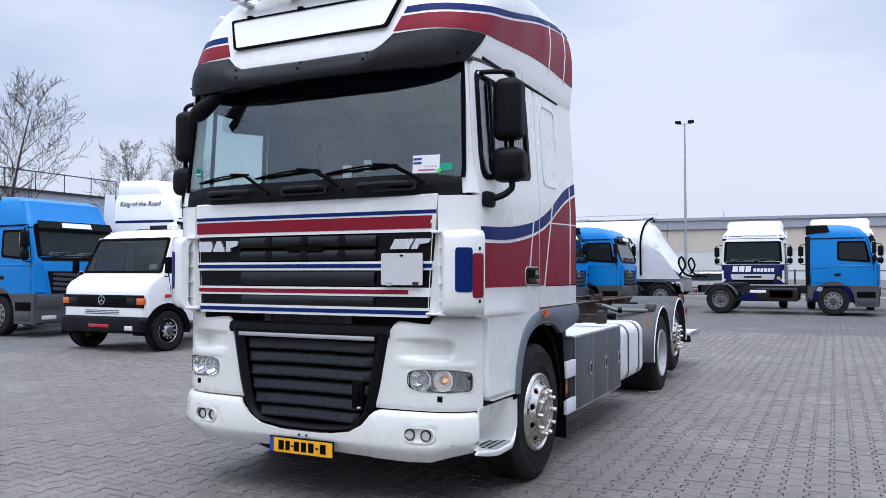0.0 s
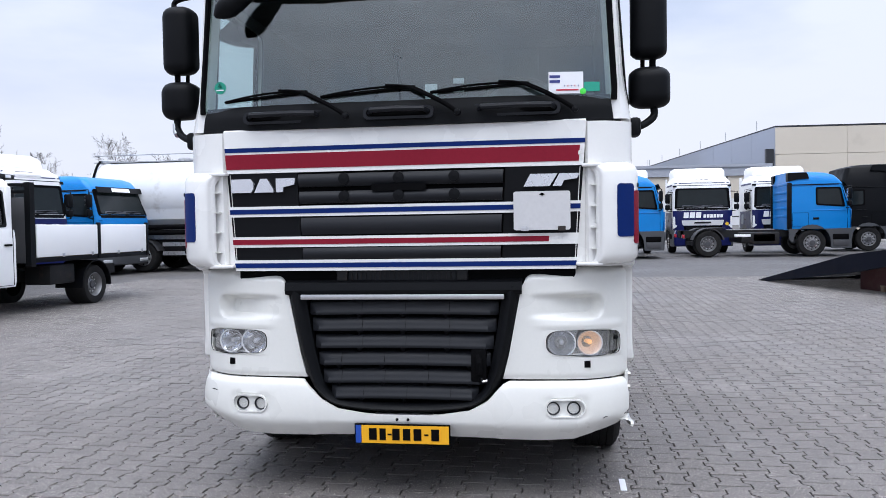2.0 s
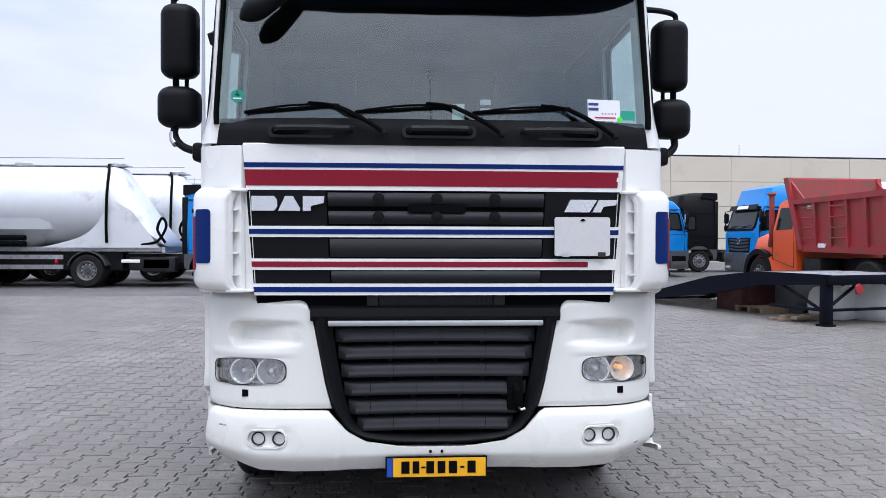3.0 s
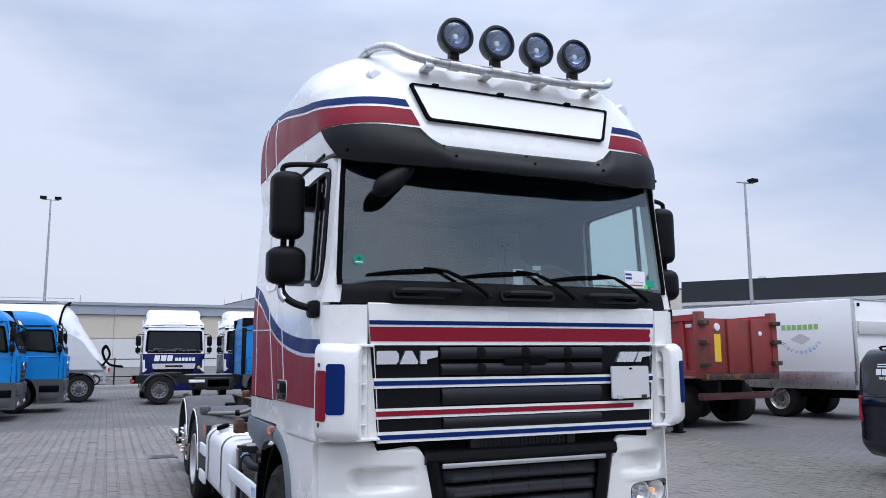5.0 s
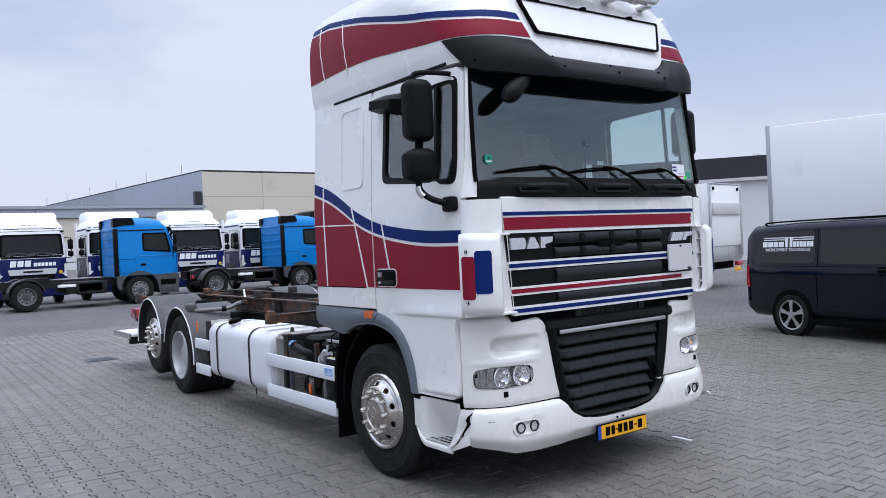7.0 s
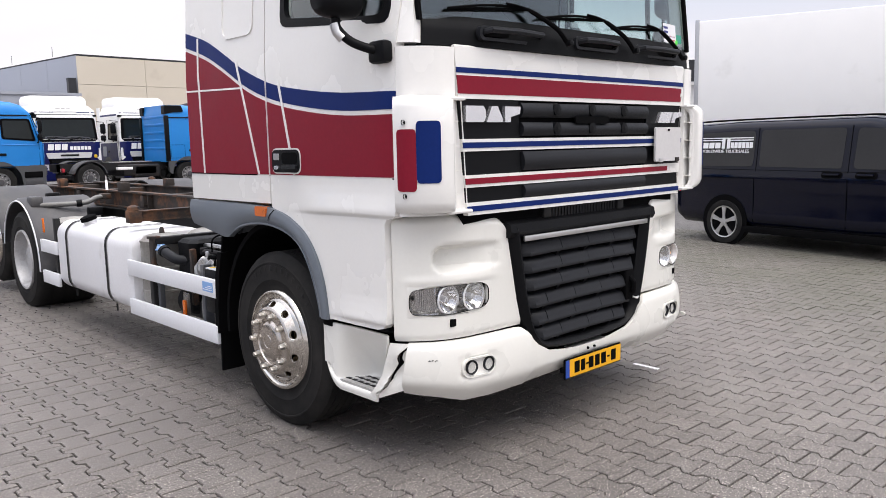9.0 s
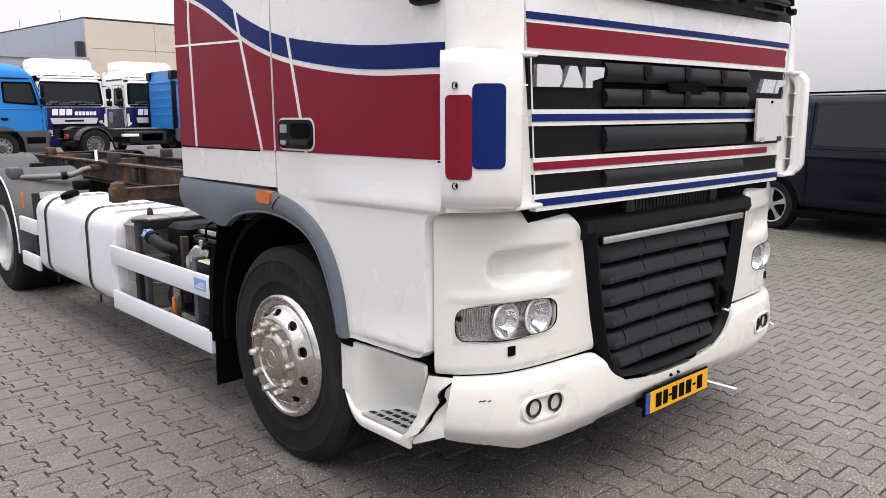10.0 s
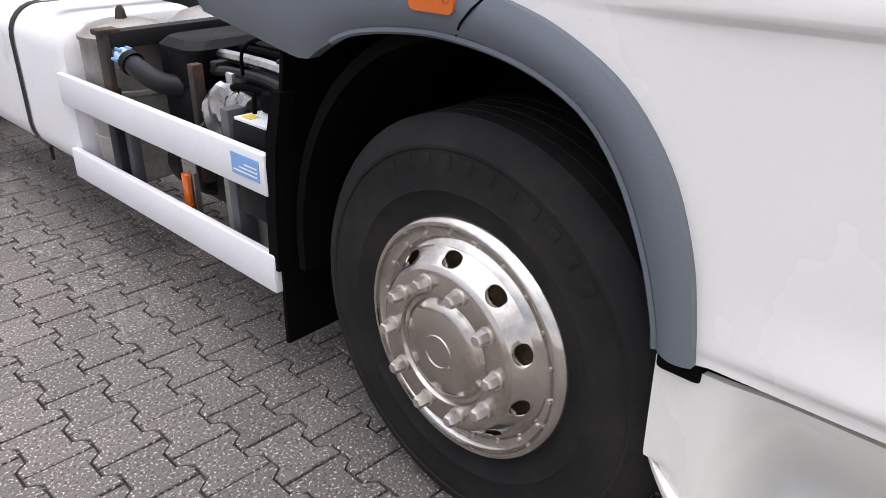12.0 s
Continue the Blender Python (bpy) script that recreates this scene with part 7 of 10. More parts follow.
        for z in steps(2.04, 2.93, 10):
            xw, yw = lerp([(2.04, 1.128), (2.87, 1.092)], z), lerp([(2.04, 0.085), (2.87, 0.155)], z)
            xs = side_pt(1)(0.145, z)[0] - 0.002
            rings.append([(s * xw, yw, z), (s * (xw + 0.045), yw - 0.005, z), (s * (xs - 0.015), 0.105 + (yw - 0.085) * 0.4, z), (s * xs, 0.14, z), (s * (xs - 0.05), 0.17, z), (s * (xw - 0.02), yw + 0.07, z)])
        part("pillar", geo_loft(rings), M["white"], truck)
    part("cab_back", geo_box(-1.18, 1.18, 2.14, 2.19, 1.28, 2.95, 0.02), M["white"], truck)
    part("cab_floor", geo_box(-1.17, 1.17, 0.08, 2.14, 1.28, 1.33), M["interior"], truck)
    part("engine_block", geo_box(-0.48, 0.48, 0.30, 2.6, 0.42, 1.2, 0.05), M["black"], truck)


cab_sides()


# roof: level outlines with long rounded front corners
ROOF = [  # z, front, half width, corner across, corner along
    (2.925, -0.035, 1.178, 0.34, 0.30), (3.02, -0.02, 1.195, 0.36, 0.32), (3.14, 0.01, 1.205, 0.38, 0.36), (3.26, 0.048, 1.208, 0.40, 0.42),
    (3.38, 0.085, 1.206, 0.44, 0.52), (3.46, 0.115, 1.198, 0.48, 0.64), (3.53, 0.155, 1.185, 0.52, 0.78), (3.60, 0.215, 1.16, 0.54, 0.86),
    (3.67, 0.32, 1.12, 0.56, 0.86), (3.74, 0.50, 1.05, 0.58, 0.84), (3.80, 0.80, 0.94, 0.58, 0.80), (3.85, 1.30, 0.74, 0.50, 0.60)]


def roof_at(z):
    return [lerp([(r[0], r[k]) for r in ROOF], z) for k in range(1, 5)]


def roof_pt(s, z, off=0.0):
    """A place on the roof skin at height z; s runs from 0 at the middle of the front round one corner to the back."""
    yf, w, rx, ry = roof_at(z)
    flat = w - rx
    bow = lambda x: 0.03 * (x / max(w, 0.1)) ** 2
    quarter = 0.5 * math.pi * math.sqrt((rx * rx + ry * ry) / 2)
    if s < flat:
        return (s, yf + bow(s) - off, z)
    if s < flat + quarter:
        a = (s - flat) / quarter * math.pi / 2
        x, y = flat + rx * math.sin(a), yf + bow(flat) + ry * (1 - math.cos(a))
        return (x + off * math.sin(a), y - off * math.cos(a), z)
    return (w + off, yf + bow(flat) + ry + (s - flat - quarter), z)


def roof_total(z):
    yf, w, rx, ry = roof_at(z)
    return (w - rx) + 0.5 * math.pi * math.sqrt((rx * rx + ry * ry) / 2) + (2.19 - yf - ry)


def cab_roof():
    rings = []
    for z in sorted(set([r[0] for r in ROOF] + steps(3.0, 3.72, 18))):
        half = []
        total = roof_total(z)
        for k in range(41):
            half.append(roof_pt(max(0.0001, total * k / 40), z))
        ring = [(-x, y, zz) for x, y, zz in half[::-1]][:-1] + half
        rings.append(ring)
    roof = part("roof", geo_loft(rings), M["white"], truck, "high white roof with red and blue bands", angle=50)
    top = [(0.0, 3.268), (0.27, 3.273), (0.45, 3.285), (0.77, 3.345), (0.97, 3.395), (1.4, 3.53), (1.77, 3.625), (2.2, 3.68), (2.75, 3.70)]
    low = [(0.0, 3.10), (0.58, 3.096), (1.13, 3.138), (1.47, 3.166), (1.87, 3.17), (2.4, 3.15), (2.75, 3.145)]
    span = lambda z: roof_total(z) - 0.006 - 0.755
    top = [(min(1.0, d / span(z)), z) for d, z in top if d / span(z) < 1.04]
    low = [(min(1.0, d / span(z)), z) for d, z in low if d / span(z) < 1.04]
    for s in (-1, 1):
        for name, f0, f1, material in (("blue_band", lambda u: curve(top, u) - 0.046, lambda u: curve(top, u), "blue"), ("red_band", lambda u: curve(low, u), lambda u: curve(top, u) - 0.066, "red")):
            us = steps(0.0, 1.0, 56)
            def outer(u, v, f0=f0, f1=f1, s=s, off=0.004):
                z = f0(u) + v * (f1(u) - f0(u))
                shift = (3.276 - z) * 0.45 * max(0.0, 1 - u / 0.17)
                k = 0.755 + u * span(z) - shift
                x, y, zz = roof_pt(k, z, off)
                return (s * x, y, zz)
            part(name, geo_sheet(us, steps(0, 1, 5), outer, lambda u, v, o=outer, s=s, f0=f0, f1=f1: o(u, v, f0, f1, s, -0.008)), M[material], roof)
        for y0, z1 in ((1.55, 3.54), (1.94, 3.60)):
            pts = []
            for z in steps(3.13, z1, 14):
                k = 0.755 + span(z) * 0.4
                while roof_pt(k, z)[1] < y0 + 0.2 * (z - 3.14) and k < roof_total(z):
                    k += 0.01
                pts.append(roof_pt(k, z, 0.004))
            part("white_line", geo_tube([(s * x, y, z) for x, y, z in pts], 0.0055, 5), M["white"], roof)
        # roof edge step above the doors
        edge = [roof_pt(u, 2.935, 0.003) for u in steps(1.35, 2.9, 12)]
        part("roof_gutter", geo_tube([(s * x, y, z) for x, y, z in edge if y < 2.18], 0.012, 6), M["dark"], roof)
        lamp = part("marker_lamp", geo_lathe([(0.0, 0.045), (-0.02, 0.044), (-0.028, 0.036), (-0.03, 0.001)], "y", (s * 0.905, 0.178, 3.43), 18), M["reflector"], truck, "round clear roof marker lamp")
        part("lamp_ring", geo_lathe([(0.01, 0.055), (-0.012, 0.054), (-0.014, 0.045), (0.01, 0.045)], "y", (s * 0.905, 0.178, 3.43), 18), M["silver"], lamp)
    # light box on the brow
    def brow(u, z, off):
        x, y, zz = roof_pt(abs(u) + 0.0001, z, off)
        return (u, y, zz)
    loop = softened([(-0.62, 3.145), (0.62, 3.145), (0.71, 3.375), (-0.71, 3.375)], 0.02)
    panel = part("name_board", geo_slab(loop, [], lambda u, z: brow(u, z, 0.022), lambda u, z: brow(u, z, -0.02)), M["box"], truck, "blank white name board in a black rubber frame")
    frame_out = softened([(-0.630, 3.137), (0.630, 3.137), (0.720, 3.383), (-0.720, 3.383)], 0.022)
    frame_in = softened([(-0.615, 3.15), (0.615, 3.15), (0.702, 3.37), (-0.702, 3.37)], 0.02)
    part("board_frame", geo_slab(frame_out, [frame_in], lambda u, z: brow(u, z, 0.03), lambda u, z: brow(u, z, -0.01)), M["black"], panel)
    for x in (-0.55, -0.1, 0.4):
        part("board_clip", geo_box(x - 0.02, x + 0.02, brow(x, 3.39, 0.04)[1], brow(x, 3.39, 0.0)[1], 3.375, 3.395, 0.004), M["black"], panel)


cab_roof()


def visor():
    """Dark sun visor under the brow, wrapping round both corners with slanting ends."""
    def end_u(z, y):
        a, b = 0.5, 2.2
        for _ in range(30):
            m = (a + b) / 2
            a, b = (m, b) if roof_pt(m, z)[1] < y else (a, m)
        return a

    def fn(w, v, off=0.0):
        a = abs(w)
        z0 = lerp([(0, 2.818), (0.7, 2.828), (0.88, 2.85), (1.0, 2.882)], a)
        z1 = lerp([(0, 2.978), (0.40, 2.984), (0.455, 3.02), (0.51, 3.082), (1.0, 3.086)], a)
        z = z0 + v * (z1 - z0)
        u = a * end_u(max(z, 2.93), 0.13 + 0.17 * v)
        front = lerp([(0, 1), (0.45, 0.95), (0.62, 0.6), (0.75, 0.25), (0.88, 0.06), (1.0, 0.0)], a)
        out = 0.010 + 0.105 * front * (1 - v ** 1.6) + 0.02 * front * math.sin(math.pi * v)
        x, y, _ = roof_pt(u + 0.0001, max(z, 2.93), out - off)
        return (math.copysign(x, w), y, z)
    ws = sorted(set(steps(-1, 1, 60) + [-0.455, 0.455, -0.51, 0.51, -0.40, 0.40]))
    vis = part("sun_visor", geo_sheet(ws, steps(0, 1, 8), fn, lambda u, v: fn(u, v, 0.03)), M["visor"], truck, "dark grey plastic sun visor")
    for w, v in ((-0.42, 0.82), (-0.40, 0.45), (0.0, 0.85), (0.02, 0.5), (0.40, 0.8), (0.42, 0.45), (-0.9, 0.3), (0.9, 0.3)):
        part("visor_screw", geo_lathe([(0.006, 0.010), (-0.006, 0.009), (-0.007, 0.001)], "y", fn(w, v), 8), M["black"], vis)


visor()


def light_bar():
    bar_pts = arc([(-0.88, 0.62, 3.675), (-0.87, 0.36, 3.675), (-0.81, 0.16, 3.630), (-0.69, 0.07, 3.552), (-0.4, 0.05, 3.525), (0.0, 0.045, 3.520), (0.4, 0.05, 3.525), (0.69, 0.07, 3.552), (0.81, 0.16, 3.630), (0.87, 0.36, 3.675), (0.88, 0.62, 3.675)], 6)
    bar = part("light_bar", geo_tube(bar_pts, 0.028, 12), M["alu"], truck, "bent aluminium roof light bar")
    for x in (-0.6, -0.2, 0.2, 0.6):
        part("bar_foot", geo_box(x - 0.03, x + 0.03, 0.03, 0.22, 3.480, 3.510, 0.006), M["alu"], bar)
    for x in (-0.88, 0.88):
        part("bar_foot", geo_lathe([(3.56, 0.045), (3.665, 0.04), (3.67, 0.001)], "z", (x, 0.60, 0), 12), M["alu"], bar)
    for x in (-0.435, -0.145, 0.145, 0.435):
        z = 3.700
        lamp = part("spot_lamp", geo_lathe([(0.10, 0.02), (0.085, 0.06), (0.04, 0.098), (-0.01, 0.112), (-0.05, 0.114), (-0.058, 0.108), (-0.06, 0.094), (-0.045, 0.092)], "y", (x, 0.04, z), 28), M["charcoal"], truck, "round black roof spot lamp with bluish glass")
        part("lamp_glass", geo_lathe([(-0.046, 0.093), (-0.052, 0.07), (-0.056, 0.04), (-0.057, 0.001)], "y", (x, 0.04, z), 28), M["lens"], lamp)
        part("lamp_mirror", geo_lathe([(-0.044, 0.092), (-0.01, 0.075), (0.02, 0.04), (0.03, 0.001)], "y", (x, 0.04, z), 28), M["bluelens"], lamp)
        part("bulb_cap", geo_lathe([(0.03, 0.012), (-0.02, 0.022), (-0.03, 0.016), (-0.032, 0.001)], "y", (x, 0.04, z), 14), M["reflector"], lamp)
        part("lamp_foot", geo_box(x - 0.03, x + 0.03, 0.02, 0.08, 3.545, 3.610, 0.008), M["frame"], lamp)
        part("bar_clamp", geo_tube([(x - 0.035, 0.047, 3.525), (x + 0.035, 0.047, 3.525)], 0.036, 12), M["silver"], lamp)


light_bar()


def screen_pt(off=0.0):
    def f(u, z):
        return (u, lerp([(2.10, -0.012), (2.90, 0.062)], z) + 0.085 * (abs(u) / 1.1) ** 2.2 + off, z)
    return f


def windscreen():
    loop = softened([(-1.11, 2.165), (-0.7, 2.15), (0.7, 2.15), (1.11, 2.165), (1.072, 2.93), (-1.072, 2.93)], 0.07)
    def fill(matname, name, z0, z1, off, x0, x1, parent, thick=0.005, nz=8):
        us = steps(-1, 1, 28)
        hw = lambda z: lerp([(2.15, x0), (2.93, x1)], z)
        return part(name, geo_sheet(us, steps(z0, z1, nz), lambda u, z: screen_pt(off)(u * hw(z), z), lambda u, z: screen_pt(off + thick)(u * hw(z), z)), M[matname], parent)
    ws = fill("pane", "windscreen", 2.145, 2.93, 0.006, 1.140, 1.108, truck)
    ws.visible_shadow = False
    tagged(ws, "wide tinted windscreen")
    seal = []
    for pts in ([(-1.138, 2.14), (-1.141, 2.2), (-1.106, 2.93)], [(1.138, 2.14), (1.141, 2.2), (1.106, 2.93)]):
        seal.append(geo_tube([screen_pt(0.0)(u, z) for u, z in pts], 0.016, 6))
    part("screen_seal", seal[0], M["black"], ws)
    part("screen_seal", seal[1], M["black"], ws)
    fill("navyband", "sun_band", 2.762, 2.93, 0.03, 1.115, 1.08, ws, 0.02, 3)
    # stickers behind the glass
    def sticker(name, u0, u1, z0, z1, matname, off=0.003, par=ws, label=""):
        return part(name, geo_sheet(steps(u0, u1, 2), [z0, z1], lambda u, z: screen_pt(off)(u, z), lambda u, z: screen_pt(off + 0.002)(u, z)), M[matname], par, label)
    st = sticker("sales_sticker", 0.80, 0.98, 2.175, 2.29, "paper", label="white paper sales sticker with printed bars")
    sticker("print_bar", 0.805, 0.86, 2.258, 2.272, "print_navy", 0.001, st)
    sticker("print_bar", 0.805, 0.86, 2.232, 2.246, "print_navy", 0.001, st)
    sticker("print_bar", 0.84, 0.955, 2.190, 2.198, "print_red", 0.001, st)
    for k in range(5):
        sticker("print_dot", 0.880 + 0.018 * k, 0.885 + 0.018 * k, 2.212, 2.220, "print_red" if k % 2 else "print_navy", 0.001, st)
    sticker("green_card", 0.985, 1.065, 2.185, 2.235, "green", label="green parking card")
    dot = geo_lathe([(0.0, 0.016), (-0.002, 0.001)], "y", screen_pt(0.0)(0.978, 2.185), 14)
    part("green_dot", dot, M["neon"], ws)
    p = screen_pt(-0.001)(-1.03, 2.285)
    em = part("emission_sticker", geo_lathe([(0.003, 0.034), (-0.001, 0.034), (-0.0015, 0.001)], "y", p, 22), M["green"], ws, "round green emission sticker with a black four")
    four = [geo_tube([(p[0] + a, p[1] - 0.004, p[2] + b) for a, b in q], 0.0022, 4) for q in ([(0.002, 0.024), (-0.010, 0.006), (0.010, 0.006)], [(0.005, 0.014), (0.005, -0.002)])]
    part("digit_four", join(*four), M["black"], em)
    part("print_bar", geo_box(p[0] - 0.022, p[0] + 0.022, p[1] - 0.004, p[1] - 0.002, p[2] - 0.016, p[2] - 0.009), M["paper"], em)


windscreen()


def scuttle():
    """Black panel under the screen, with grab handles, and the three wipers."""
    us = steps(-1.0, 1.0, 30)
    def fn(u, v, off=0.0):
        x = u * lerp([(0, 1.135), (1, 1.118)], v)
        y = lerp([(0, -0.030), (0.6, -0.028), (1, 0.0)], v) + 0.105 * abs(u) ** 3 + off
        return (x, y, lerp([(0, 2.028), (1, 2.165)], v) + 0.006 * abs(u))
    sc = part("scuttle_panel", geo_sheet(us, steps(0, 1, 6), fn, lambda u, v: fn(u, v, 0.04)), M["scuttle"], truck, "black plastic panel under the windscreen")
    for c, w in ((-0.63, 0.20), (0.01, 0.16), (0.63, 0.20)):
        h = part("grab_handle", geo_tube([(c - w, fn(c, 0.5)[1] + 0.01, 2.098), (c - w + 0.02, fn(c, 0.5)[1] - 0.045, 2.108), (c, fn(c, 0.5)[1] - 0.055, 2.11), (c + w - 0.02, fn(c, 0.5)[1] - 0.045, 2.108), (c + w, fn(c, 0.5)[1] + 0.01, 2.098)], 0.015, 8), M["charcoal"], sc, "black plastic grab handle")
        part("handle_rim", geo_slab(rounded(c - w - 0.03, c + w + 0.03, 2.062, 2.128, 0.028), [rounded(c - w - 0.012, c + w + 0.012, 2.076, 2.116, 0.018)], lambda u, z, c=c: (u, fn(c, 0.5)[1] - 0.016, z), lambda u, z, c=c: (u, fn(c, 0.5)[1] + 0.01, z)), M["charcoal"], h)
        part("handle_recess", geo_box(c - w + 0.01, c + w - 0.01, fn(c, 0.5)[1] - 0.006, fn(c, 0.5)[1] + 0.01, 2.082, 2.112, 0.006), M["black"], h)
    for px, b0, b1 in ((-0.27, -0.99, -0.50), (0.33, -0.42, 0.10), (0.935, 0.18, 0.70)):
        y0 = screen_pt()(px, 2.1)[1]
        f = lambda u, z, d: screen_pt(-d)(u, z)
        arm = part("wiper", geo_tube(arc([(px, y0 - 0.05, 2.085), (px - 0.10, y0 - 0.055, 2.15), f(b1 - 0.03, 2.228, 0.035), f(b1 - 0.16, 2.245, 0.03)], 5), [0.012] * 10 + [0.006] * 6, 8), M["black"], truck, "black windscreen wiper")
        part("wiper_blade", geo_tube([f(b0 + (b1 - b0) * k / 8, 2.198 + 0.035 * k / 8, 0.008) for k in range(9)], 0.008, 6), M["black"], arm)
        part("wiper_bow", geo_tube([f(b0 + (b1 - b0) * k / 8, 2.198 + 0.035 * k / 8 + 0.015 * math.sin(math.pi * k / 8), 0.022) for k in range(9)], 0.006, 6), M["black"], arm)
        part("wiper_nut", geo_lathe([(0.0, 0.018), (-0.03, 0.016), (-0.034, 0.001)], "y", (px, y0 - 0.05, 2.083), 10), M["dark"], arm)


scuttle()


def interior():
    for x in (-0.60, 0.60):
        seat = part("seat", geo_box(x - 0.26, x + 0.26, 0.75, 1.25, 1.70, 1.86, 0.06), M["interior"], truck, "dark cloth cab seat")
        part("backrest", geo_loft([[(x + a * w, y + b * 0.06, z) for a, b in ((-1, -1), (1, -1), (1, 1), (-1, 1))] for z, w, y in ((1.80, 0.24, 1.22), (2.2, 0.25, 1.30), (2.45, 0.20, 1.34), (2.52, 0.12, 1.36), (2.68, 0.12, 1.38), (2.70, 0.08, 1.38))]), M["interior"], seat)
        part("seat_base", geo_box(x - 0.2, x + 0.2, 0.8, 1.2, 1.33, 1.70, 0.03), M["black"], seat)
    part("dashboard", geo_loft([[(-1.12, 0.10, z0), (1.12, 0.10, z0), (1.12, y1, z1), (-1.12, y1, z1)] for z0, y1, z1 in ((1.33, 0.30, 1.33), (2.02, 0.62, 1.95), (2.10, 0.50, 2.13), (2.12, 0.3, 2.14))]), M["interior"], truck, "dark dashboard")
    sw = part("steering_wheel", [*geo_tube([(0.62 + 0.22 * math.cos(a), 0.60 + 0.12 * math.sin(a), 2.20 + 0.18 * math.sin(a)) for a in steps(0, 2 * math.pi, 28)], 0.017, 8, False)], M["canister"], truck)
    part("wheel_spoke", geo_box(0.42, 0.82, 0.585, 0.615, 2.17, 2.23, 0.01), M["canister"], sw)
    part("curtain_wall", geo_box(-1.15, 1.15, 2.06, 2.13, 1.4, 2.9, 0.01), M["intlight"], truck)
    for s in (-1, 1):
        lining = geo_slab([(0.20, 1.33), (0.20, 2.86), (2.08, 2.86), (2.08, 1.33)], [softened([(0.225, 2.17), (1.05, 2.255), (1.03, 2.79), (0.225, 2.81)], 0.06)], side_pt(s, -0.054), side_pt(s, -0.066))
        part("side_lining", lining, M["intlight"], truck)
    part("head_lining", geo_box(-1.15, 1.15, 0.25, 2.1, 2.86, 2.90), M["charcoal"], truck)
    part("bunk", geo_box(-1.1, 1.1, 1.55, 2.06, 1.6, 1.85, 0.04), M["interior"], truck)
    part("dash_paper", geo_box(0.10, 0.17, 0.30, 0.31, 2.14, 2.30, 0.002), M["paper"], truck)
    part("dash_tag", geo_box(0.26, 0.32, 0.32, 0.33, 2.30, 2.33, 0.002), M["paper"], truck)
    part("dash_tag", geo_box(0.26, 0.32, 0.32, 0.33, 2.25, 2.28, 0.002), M["paper"], truck)
    part("aerial", geo_tube([(-0.02, 0.20, 2.13), (-0.03, 0.17, 2.42)], 0.005, 5), M["black"], truck)
    part("aerial_head", geo_box(-0.05, -0.005, 0.15, 0.19, 2.41, 2.45, 0.01), M["black"], truck)


interior()


def front_y(x):
    a = abs(x)
    return 0.012 * (a / 0.9) ** 2 + 0.9 * max(0.0, a - 0.95) ** 2


def on_front(name, loop, material, parent, off=0.0, depth=0.02, label="", holes=()):
    """A plate on the front between z-heights; off is how far it stands forward."""
    return part(name, geo_slab(loop, holes, lambda u, z: (u, front_y(u) - off, z), lambda u, z: (u, front_y(u) - off + depth, z)), M[material], parent, label)


def front_bar(z0, z1, off, depth, slope=(0.945, 0.93), n=24, ends=None, round_=0.0):
    """A cross bar of the front lid between two heights."""
    def hw(z):
        return lerp([(1.26, 0.932), (2.03, 0.993)], z)
    a, b = ends if ends else (-1.0, 1.0)
    us = steps(a, b, n)
    vs = steps(0, 1, 4)
    def fn(u, v):
        z = z0 + v * (z1 - z0)
        x = u * hw(z)
        return (x, front_y(x) - off - round_ * math.sin(math.pi * v), z)
    return geo_sheet(us, vs, fn, lambda u, v: (fn(u, v)[0], front_y(fn(u, v)[0]) - off + depth, fn(u, v)[2]))


